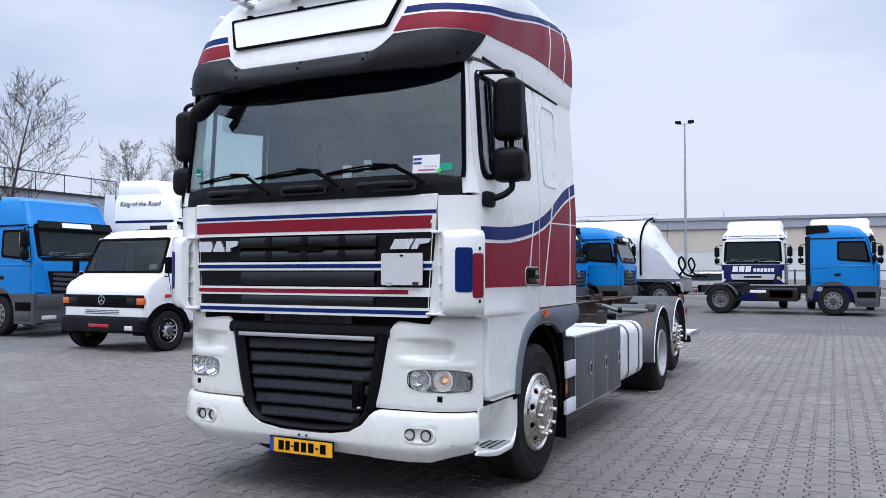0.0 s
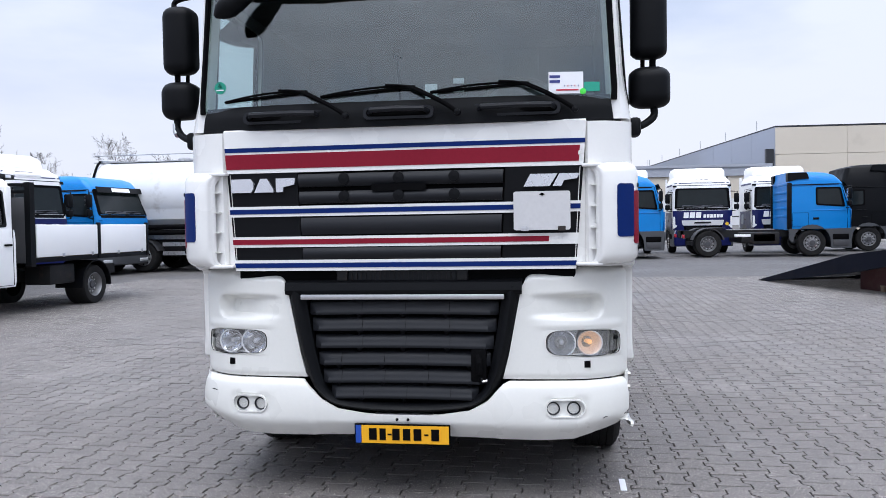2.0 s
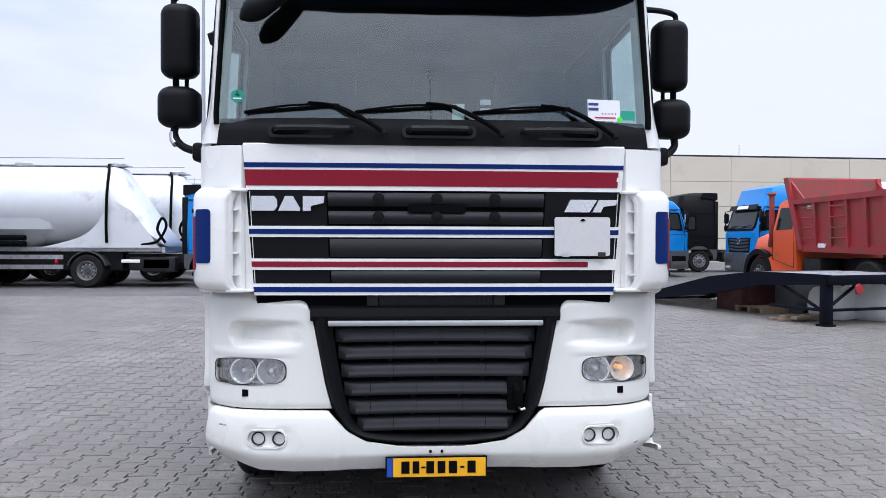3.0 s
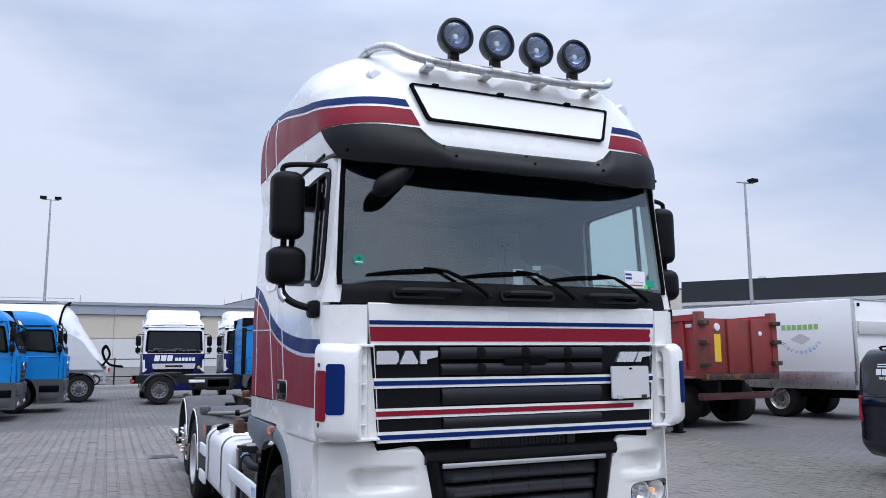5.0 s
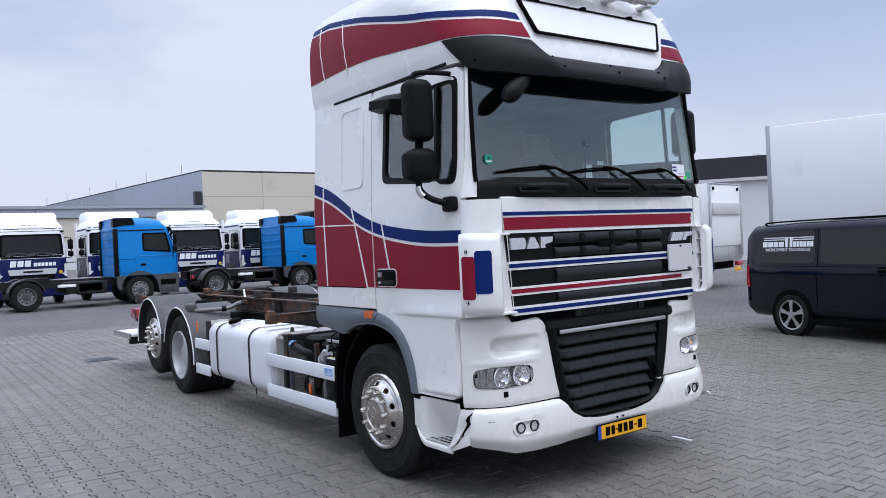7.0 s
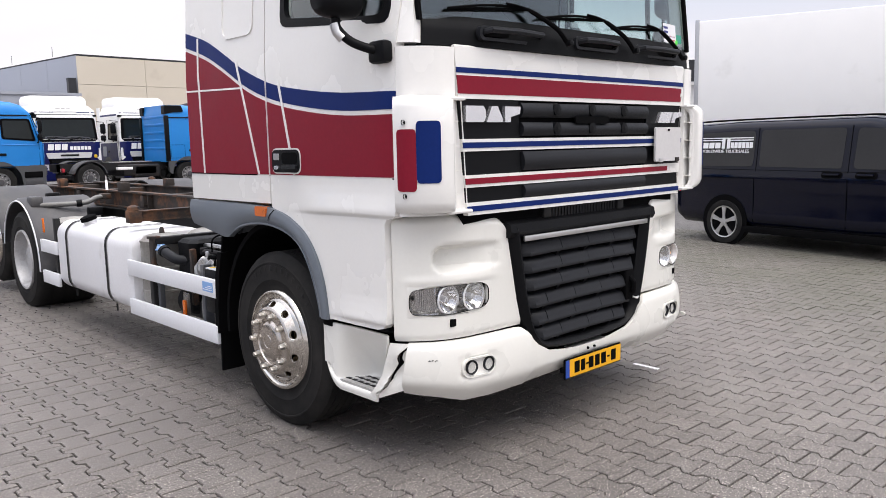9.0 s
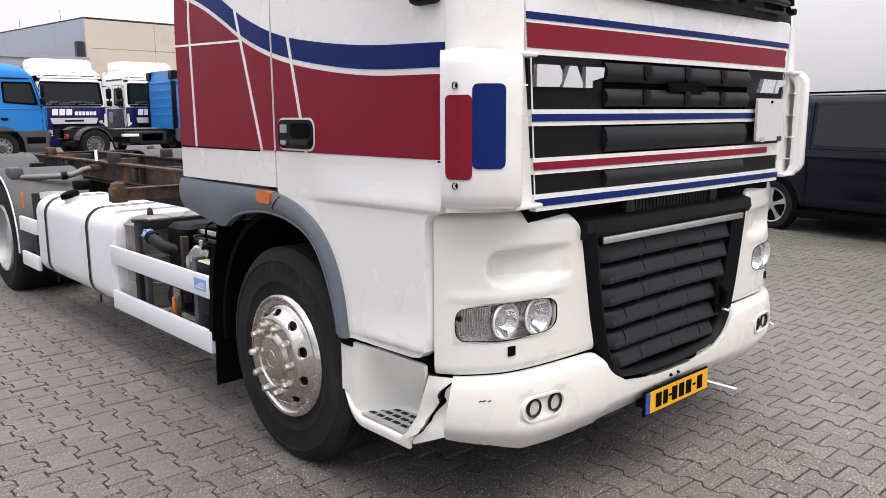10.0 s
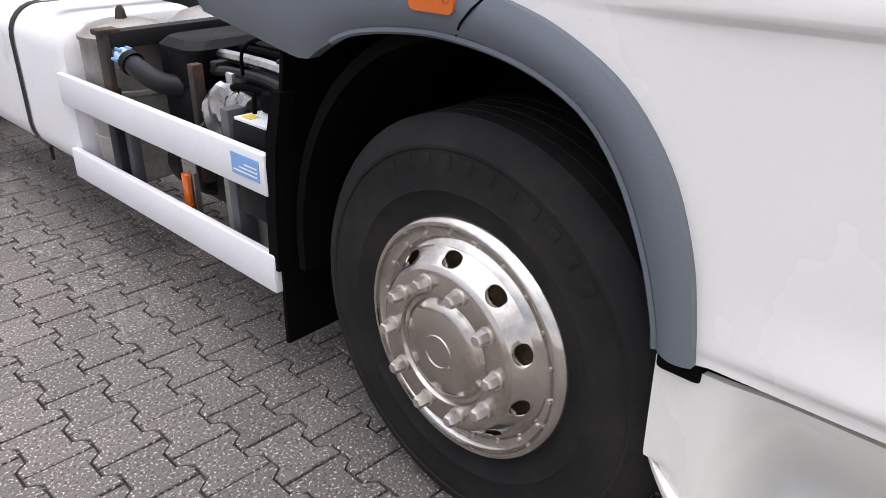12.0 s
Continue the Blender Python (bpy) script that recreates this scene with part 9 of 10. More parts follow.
def bumper():
    def top_z(x):
        a = abs(x)
        return lerp([(0, 0.474), (0.2, 0.479), (0.36, 0.503), (0.46, 0.557), (0.52, 0.625), (0.56, 0.660), (2, 0.662)], a)
    def bot_z(x):
        return lerp([(0, 0.352), (0.4, 0.345), (0.75, 0.336), (0.92, 0.344), (1.05, 0.378), (1.2, 0.406), (1.3, 0.412)], abs(x))
    def pt(w, v, back=0.0):
        a = abs(w)
        s = 1 if w >= 0 else -1
        if a < 0.5:
            x, y = a, 0.006
            nx, ny = 0.0, -1.0
        else:
            x, y = low_pt(a - 0.5, 0.018)
            x2, y2 = low_pt(a - 0.5, 0.028)
            nx, ny = (x2 - x) / 0.01, (y2 - y) / 0.01
            y -= 0.012 * max(0.0, 1 - (a - 0.5) * 6)
        z0, z1 = bot_z(x), top_z(x)
        z = z0 + v * (z1 - z0)
        full = (z - z0) / max(0.05, 0.66 - z0)
        off = 0.022 * math.sin(math.pi * min(1.0, full * 0.9 + 0.05)) - 0.085 * max(0.0, 0.28 - full) ** 1.2 * 3 - 0.018 * max(0.0, full - 0.93) / 0.07 - back
        if 0.76 < x < 1.0:
            off -= 0.014 * bowl(z, 0.472, 0.574, 0.012) * bowl(x, 0.755, 0.985, 0.02)
        return (s * (x + nx * off), y + ny * off, z)
    ws_left = steps(0.0, 1.14, 64)
    ws_right = steps(-1.12, 0.0, 62)
    def ends(w, v, back=0.0):
        return pt(w * (1 + 0.045 * (1 - v) * max(0.0, -w - 0.9) / 0.22), v, back)
    b = part("bumper", geo_sheet(ws_right + ws_left[1:], steps(0, 1, 16), ends, lambda w, v: ends(w, v, 0.02)), M["cream"], truck, "off-white bumper, scuffed and torn at one corner")
    # torn corner on the right-hand side: step corner, black crack, crumpled end of the bumper
    low_x = [(p.y, p.x) for p in LOW]
    crack = [(0.385, 0.352), (0.403, 0.343), (0.418, 0.318), (0.433, 0.296), (0.452, 0.289), (0.470, 0.273), (0.485, 0.274), (0.50, 0.264), (0.53, 0.247), (0.56, 0.227), (0.585, 0.229), (0.609, 0.215), (0.632, 0.192), (0.650, 0.176), (0.660, 0.174)]
    rows = steps(0, 1, 28)
    def torn(u, v, back=0.0):
        z = 0.385 + v * 0.275
        y0, y1 = lerp(crack, z), lerp([(0.385, 0.395), (0.43, 0.350), (0.50, 0.305), (0.66, 0.258)], z)
        y = y0 + (y1 - y0) * u
        return (-(lerp(low_x, y) + 0.006 + 0.010 * math.sin(9 * v) * (1 - u) - back), y, z)
    part("torn_corner", geo_sheet(steps(0, 1, 4), rows, torn, lambda u, v: torn(u, v, 0.006)), M["cream"], truck, "torn white step corner")
    def crumple(u, v, back=0.0):
        z = 0.385 + v * 0.262
        y1 = lerp(crack, z) - 0.005 - 0.013 * max(0.0, math.sin(7.5 * v - 3.6))
        y = 0.11 + (y1 - 0.11) * u
        return (-(lerp(low_x, y) - 0.016 + 0.012 * u * math.sin(8 * v + 1) - back), y, z + (0.31 - y) * 0.42 * (1 - v) ** 2)
    part("crumpled_end", geo_sheet(steps(0, 1, 5), rows, crumple, lambda u, v: crumple(u, v, 0.006)), M["cream"], truck, "crumpled white end of the bumper")
    # black sheet added behind the tear to draw the shade in its gap
    slit = lambda u, z, d: (lambda y: (-lerp(low_x, y) + d, y, z))(lerp(crack, z) - 0.07 + 0.085 * u)
    part("tear_backing", geo_sheet(steps(0, 1, 4), steps(0.40, 0.66, 8), lambda u, z: slit(u, z, 0.03), lambda u, z: slit(u, z, 0.04)), M["black"], truck)
    for s in (-1, 1):
        part("fog_recess", geo_slab(rounded(0.765, 0.975, 0.474, 0.572, 0.048), [rounded(0.772, 0.968, 0.481, 0.565, 0.042)], lambda u, z, s=s: (s * u, low_pt(low_u(u))[1] - 0.045, z), lambda u, z, s=s: (s * u, low_pt(low_u(u))[1] - 0.02, z)), M["cream"], truck)
        for x in (0.805, 0.912):
            y = low_pt(low_u(x))[1] - 0.022
            f = part("fog_lamp", geo_lathe([(0.03, 0.030), (-0.012, 0.036), (-0.016, 0.034), (-0.012, 0.029), (0.0, 0.028)], "y", (s * x, y, 0.522), 18), M["charcoal"], truck, "small round fog lamp")
            part("fog_glass", geo_lathe([(-0.006, 0.029), (-0.01, 0.015), (-0.011, 0.001)], "y", (s * x, y, 0.522), 18), M["lens"], f)
            part("fog_reflector", geo_lathe([(-0.004, 0.029), (0.012, 0.02), (0.022, 0.001)], "y", (s * x, y, 0.522), 18), M["reflector"], f)
    # scuffs with shapes of their own
    for w, v, l in ((-1.005, 0.70, 0.03), (-0.985, 0.705, 0.02), (-0.965, 0.70, 0.03), (1.10, 0.26, 0.06), (1.12, 0.30, 0.05), (1.125, 0.24, 0.03), (0.92, 0.30, 0.06)):
        a, c = pt(w, v, -0.001), pt(w + l * 0.5, v + 0.012, -0.001)
        part("scuff", geo_tube([a, ((a[0] + c[0]) / 2, (a[1] + c[1]) / 2, (a[2] + c[2]) / 2 + 0.003), c], 0.0022, 4), M["charcoal"], b)
    # number plate
    y = -0.036
    pl = part("number_plate", geo_box(-0.262, 0.262, y, y + 0.012, 0.320, 0.432, 0.008), M["black"], truck, "yellow number plate with blue edge strip")
    part("plate_field", geo_box(-0.222, 0.254, y - 0.003, y, 0.328, 0.424), M["yellow"], pl)
    part("plate_strip", geo_box(-0.254, -0.224, y - 0.003, y, 0.328, 0.424), M["eu"], pl)
    for x0, x1 in ((-0.180, -0.138), (-0.122, -0.088), (-0.052, -0.012), (0.006, 0.046), (0.064, 0.106), (0.160, 0.202)):
        part("plate_bar", geo_box(x0, x1, y - 0.006, y - 0.003, 0.346, 0.408), M["black"], pl)
    for x0 in (-0.078, 0.122):
        part("plate_dash", geo_box(x0, x0 + 0.022, y - 0.006, y - 0.003, 0.372, 0.381), M["black"], pl)
    part("plate_carrier", geo_box(-0.2, 0.2, -0.024, 0.05, 0.33, 0.36, 0.006), M["dark"], truck)
    part("bumper_tread", geo_box(-0.16, 0.16, -0.012, 0.05, 0.468, 0.478, 0.004), M["alu"], truck, "perforated bright tread strip")
    for x in (-0.03, 0.03):
        part("plate_bolt", geo_lathe([(0.0, 0.008), (-0.01, 0.007), (-0.011, 0.001)], "y", (x, -0.012, 0.452), 8), M["black"], truck)


bumper()


def step_wells():
    for s in (-1, 1):
        prof = [(1.212, 0.690), (1.205, 0.665), (1.17, 0.60), (1.12, 0.52), (1.075, 0.45), (1.07, 0.405), (1.12, 0.396), (1.20, 0.393), (1.232, 0.388), (1.24, 0.372), (1.236, 0.350)]
        pr = arc([(a, b, 0) for a, b in prof], 4)
        n = len(pr) - 1
        def fn(y, v, s=s, back=0.0):
            p = pr[int(round(v * n))]
            if s < 0:
                y0 = lerp([(0.36, 0.355), (0.42, 0.335), (0.52, 0.30), (0.66, 0.275)], p.y)
                base = 1.225
            else:
                y0 = lerp([(0.36, 0.10), (0.41, 0.17), (0.45, 0.185)], p.y)
                base = lerp([(0.10, 1.165), (0.185, 1.185), (0.35, 1.222), (0.8, 1.225)], y)
            y = y0 + (y - 0.27) / 0.53 * (0.80 - y0)
            k = smooth([(y0, 0.0), (y0 + 0.03, 1.0), (0.56, 1.0), (0.70, 0.0)], y)
            x = base + (p.x - base) * k if p.x < 1.225 else p.x - (1.225 - base) * 0.6
            low = max(0.0, min(1.0, (0.47 - p.y) / 0.1))
            up = 0.30 * max(0.0, (y - 0.64) / 0.16) ** 2 * 0.42 + (0.045 * max(0.0, (0.45 - y) / 0.265) ** 1.3 if s > 0 else 0.0)
            return (s * (x - back - 0.02 * low * max(0.0, (y - 0.68) / 0.12) ** 2), y, p.y + up * low)
        st = part("step_well", geo_sheet(steps(0.27, 0.80, 40), steps(0, 1, n), fn, lambda y, v, s=s: fn(y, v, s, 0.015)), M["cream"], truck, "white moulded cab step")
        tr = part("step_tread", geo_slab(rounded(0.35, 0.68, 1.075, 1.228, 0.02), [], lambda y, x, s=s: (s * x, y, 0.402), lambda y, x, s=s: (s * x, y, 0.39)), M["tread"], st, "perforated worn aluminium step tread")
        for i in range(6):
            for j in range(3):
                y, x = 0.372 + 0.050 * i, 1.092 + 0.043 * j
                part("tread_slot", geo_box(s * x, s * (x + 0.020), y, y + 0.036, 0.400, 0.4035), M["dark"], tr)
        part("step_top", geo_box(s * 1.08, s * 1.19, 0.30, 0.72, 0.690, 0.712, 0.008), M["dark"], truck)
        part("fender_rubber", geo_box(s * 1.08, s * 1.232, 0.712, 0.800, 0.665, 0.722, 0.012), M["black"], truck, "black rubber block under the fender end")


step_wells()


def mirrors():
    for s in (-1, 1):
        def shell(y0, y1, z0, z1, x0, x1, soft_end=0.16):
            rings = []
            for t in (0.0, 0.03, 0.08, 0.15, 0.28, 0.5, 0.72, 0.85, 0.92, 0.97, 1.0):
                x = x0 + t * (x1 - x0)
                e = abs(2 * t - 1)
                k = 1 - 0.45 * e ** 5
                cy, cz = (y0 + y1) / 2 + 0.02 * e * e, (z0 + z1) / 2
                hy, hz = (y1 - y0) / 2 * k, (z1 - z0) / 2 * (1 - soft_end * e ** 4)
                rings.append([(s * x, cy + a, cz + b) for a, b in rounded(-hy, hy, -hz, hz, min(hy, hz) * 0.8, 6)])
            return geo_loft(rings)
        # the driver's pair sits a little lower and closer in
        xo, zo = (-0.045, -0.03) if s > 0 else (0.0, 0.0)
        up = part("mirror", shell(0.25, 0.40, 2.418 + zo, 2.822 + zo, 1.295 + xo, 1.485 + xo), M["dark"], truck, "tall black main mirror")
        part("mirror_glass", geo_box(s * (1.325 + xo), s * (1.455 + xo), 0.392, 0.40, 2.46 + zo, 2.79 + zo, 0.003), M["chrome"], up)
        lo = part("wide_mirror", shell(0.24, 0.41, 2.150 + zo, 2.375 + zo, 1.285 + xo, 1.500 + xo, 0.30), M["dark"], truck, "black wide-angle mirror")
        part("mirror_glass", geo_box(s * (1.325 + xo), s * (1.46 + xo), 0.398, 0.406, 2.19 + zo, 2.335 + zo, 0.003), M["chrome"], lo)
        part("mirror_link", geo_tube([(s * (1.41 + xo), 0.33, 2.35 + zo), (s * (1.41 + xo), 0.33, 2.44 + zo)], 0.018, 8), M["black"], lo)
        part("mirror_link", geo_tube([(s * (1.36 + xo), 0.36, 2.35 + zo), (s * (1.36 + xo), 0.36, 2.44 + zo)], 0.012, 8), M["black"], lo)
        arm = part("mirror_arm", geo_tube(arc([(s * (1.41 + xo), 0.33, 2.18 + zo), (s * (1.415 + xo), 0.32, 2.11 + zo), (s * (1.36 + xo), 0.28, 2.045 + zo * 0.5), (s * 1.25, 0.22, 2.005)], 5), 0.021, 10), M["dark"], truck, "bent black mirror arm")
        if s < 0:
            part("arm_sleeve", geo_tube([(-1.424, 0.325, 2.125), (-1.418, 0.315, 2.085), (-1.40, 0.30, 2.06)], 0.0225, 10), M["silver"], arm)
        part("arm_foot", geo_box(s * 1.225, s * 1.285, 0.16, 0.28, 1.955, 2.055, 0.02), M["dark"], arm)
        part("upper_arm", geo_tube(arc([(s * (1.42 + xo), 0.33, 2.81 + zo), (s * (1.415 + xo), 0.33, 2.855 + zo), (s * (1.33 + xo), 0.30, 2.868 + zo), (s * 1.15, 0.26, 2.865 + zo)], 5), 0.016, 8), M["dark"], truck)
    # kerb mirror over the passenger door and front mirror by the visor
    part("kerb_mirror", geo_loft([[(-1.17 - a * w, 0.93 + b * 0.2 - 0.6 * (z - 2.72), z + 0.1 * b * 0.2) for a, b in ((0, -1), (0.7, -1), (1, -0.7), (1, 0.7), (0.7, 1), (0, 1))] for z, w in ((2.72, 0.03), (2.735, 0.16), (2.79, 0.17), (2.84, 0.05))]), M["dark"], truck, "small black kerb mirror")
    a, b = Vector((-0.74, -0.01, 2.835)), Vector((-0.99, -0.06, 2.645))
    pts = [a.lerp(b, t) for t in steps(0, 1, 10)]
    part("front_mirror", geo_tube(pts, [0.03, 0.045, 0.05, 0.052, 0.056, 0.06, 0.062, 0.062, 0.056, 0.04, 0.01], 14), M["dark"], truck, "black front mirror held close to the screen")


mirrors()


def road_wheel(name, s, y, z, r=0.5, w=0.30, outer=1.20, kind="steer", label=""):
    """Tyre with ribs and grooves; polished steel rim with ten nuts."""
    o = s * outer
    i = o - s * w
    prof = [(i, r * 0.60), (i - s * 0.006, r * 0.80), (i + s * 0.01, r * 0.94), (i + s * 0.03, r * 0.985)]
    tread = []
    a0, a1 = i + s * 0.035, o - s * 0.035
    for k in range(5):
        t0, t1 = a0 + (a1 - a0) * (k + 0.06) / 5, a0 + (a1 - a0) * (k + 0.90) / 5
        tread += [(t0, r), (t1, r), (t1 + (a1 - a0) * 0.03, r - 0.012), (t1 + (a1 - a0) * 0.08, r - 0.012)]
    prof += tread[:-2]
    prof += [(o - s * 0.03, r * 0.985), (o - s * 0.010, r * 0.945), (o - s * 0.004, r * 0.90), (o + s * 0.004, r * 0.885), (o + s * 0.004, r * 0.87), (o + s * 0.001, r * 0.865), (o + s * 0.005, r * 0.78), (o, r * 0.70), (o + s * 0.002, r * 0.69), (o - s * 0.002, r * 0.675), (o - s * 0.012, r * 0.62), (o - s * 0.013, r * 0.565)]
    ty = part("wheel", geo_lathe(prof, "x", (0, y, z), 56), M["rubber"], truck, label)
    # maker's name on the sidewall as plain raised bars
    if kind == "steer":
        for k in range(11):
            a = radians(142 - 8.2 * k) if s < 0 else radians(38 + 8.2 * k)
            g = geo_box(-0.0008, 0.0008, -0.012, 0.012, -0.017, 0.017, 0.001)
            m = Matrix.Translation((o + s * 0.004, y + r * 0.815 * math.cos(a), z + r * 0.815 * math.sin(a))) @ Matrix.Rotation(a - math.pi / 2, 4, "X")
            part("raised_bar", moved(g, m), M["rubber"], ty)
    R = 0.300 if kind == "dual" else 0.278
    if kind == "dual":
        rp = [(o - s * 0.012, R + 0.008), (o + s * 0.008, R + 0.004), (o + s * 0.006, R - 0.012), (o - s * 0.02, R - 0.02), (o - s * 0.10, R - 0.032), (o - s * 0.125, R - 0.06), (o - s * 0.13, 0.2), (o - s * 0.13, 0.155), (o - s * 0.07, 0.14), (o - s * 0.05, 0.10), (o - s * 0.05, 0.001)]
        rim = part("rim", geo_lathe(rp, "x", (0, y, z), 40), M["dualrim"], ty)
        face, ring, nut_r = o - s * 0.13, 0.168, 0.015
    else:
        rp = [(o - s * 0.012, R + 0.016), (o + s * 0.008, R + 0.006), (o + s * 0.011, R), (o + s * 0.010, R - 0.006), (o - s * 0.002, R - 0.011), (o - s * 0.008, R - 0.020), (o - s * 0.008, R - 0.034), (o - s * 0.002, R - 0.040), (o + s * 0.006, R - 0.050)]
        rim = part("rim", geo_lathe(rp, "x", (0, y, z), 64), M["chrome"], ty, "polished steel wheel trim")
        dp = [(o + s * 0.046, 0.196), (o + s * 0.053, 0.188), (o + s * 0.055, 0.182), (o + s * 0.054, 0.134), (o + s * 0.046, 0.129), (o + s * 0.045, 0.120), (o + s * 0.051, 0.113), (o + s * 0.059, 0.106), (o + s * 0.064, 0.094), (o + s * 0.067, 0.060), (o + s * 0.068, 0.042), (o + s * 0.0705, 0.040), (o + s * 0.0705, 0.036), (o + s * 0.068, 0.034), (o + s * 0.068, 0.001)]
        part("wheel_disc", geo_lathe(dp, "x", (0, y, z), 64), M["discsteel"], rim, "dulled steel disc and hub cap")
        face, ring, nut_r = o + s * 0.053, 0.158, 0.0150
        for k in range(20):
            a = 2 * math.pi * (k + 0.5) / 20
            part("rim_rivet", geo_lathe([(o - s * 0.010, 0.005), (o - s * 0.004, 0.0045), (o - s * 0.003, 0.001)], "x", (0, y + (R - 0.027) * math.cos(a), z + (R - 0.027) * math.sin(a)), 8), M["nutsteel"], rim)
        # dished band between rim and disc, pierced by ten round holes, with the brake drum behind
        cone = lambda back: (lambda a, v: (o + s * (0.006 + 0.040 * v - back), y + (R - 0.050 + (0.246 - R) * v) * math.cos(a), z + (R - 0.050 + (0.246 - R) * v) * math.sin(a)))
        for k in range(10):
            c0 = 2 * math.pi * (k + 0.5) / 10
            def web(u, v, back, c0=c0):
                b = 2 * math.pi * u
                k_ = 1 / max(abs(math.cos(b)), abs(math.sin(b)))
                av = k_ * math.pi / 10 * (1 - v) + 0.0235 / 0.2125 * v, k_ * 0.5 * (1 - v) + 0.42 * v
                return cone(back)(c0 + av[0] * math.cos(b), 0.5 + av[1] * math.sin(b))
            part("pierced_band", geo_sheet(steps(0, 1, 40), [0, 0.35, 0.7, 0.94, 1.0], lambda u, v: web(u, v, 0.003 if v == 1.0 else 0.0), lambda u, v: web(u, v, 0.012)), M["chrome"], rim)
        part("brake_drum", geo_lathe([(o - s * 0.020, 0.250), (o - s * 0.030, 0.225), (o - s * 0.026, 0.190), (o - s * 0.020, 0.150)], "x", (0, y, z), 40), M["drum"], ty, "rust-brown brake drum")
    for k in range(10):
        a = 2 * math.pi * k / 10
        c = (0, y + ring * math.cos(a), z + ring * math.sin(a))
        g = join(geo_lathe([(face - s * 0.002, nut_r * 1.35), (face + s * 0.006, nut_r * 1.35), (face + s * 0.008, nut_r * 1.1)], "x", c, 14), geo_lathe([(face + s * 0.006, nut_r * 1.15), (face + s * 0.030, nut_r * 1.05), (face + s * 0.036, nut_r * 0.82), (face + s * 0.037, 0.001)], "x", c, 6))
        part("wheel_nut", g, M["nutsteel"], rim)
    return ty


def wheels():
    for s in (-1, 1):
        road_wheel("wheel", s, 1.28, 0.500, r=0.506, outer=1.216, label="front wheel with polished steel trim")
        road_wheel("wheel", s, 6.2, 0.50, w=0.62, kind="dual", outer=1.22, label="twin rear wheel with silver rim")
        road_wheel("wheel", s, 7.50, 0.62, label="lifted trailing wheel with polished steel trim", outer=1.17)
    part("front_axle", geo_tube([(-1.0, 1.28, 0.5), (-0.5, 1.28, 0.42), (0.5, 1.28, 0.42), (1.0, 1.28, 0.5)], 0.06, 8), M["frame"], truck)
    part("drive_axle", join(geo_tube([(-0.9, 6.2, 0.5), (0.9, 6.2, 0.5)], 0.09, 10), geo_lathe([(-0.22, 0.1), (-0.15, 0.22), (0.15, 0.22), (0.22, 0.1)], "x", (0, 6.2, 0.5), 16, True)), M["frame"], truck)
    part("lift_axle", geo_tube([(-0.95, 7.5, 0.62), (0.95, 7.5, 0.62)], 0.07, 10), M["frame"], truck)


wheels()


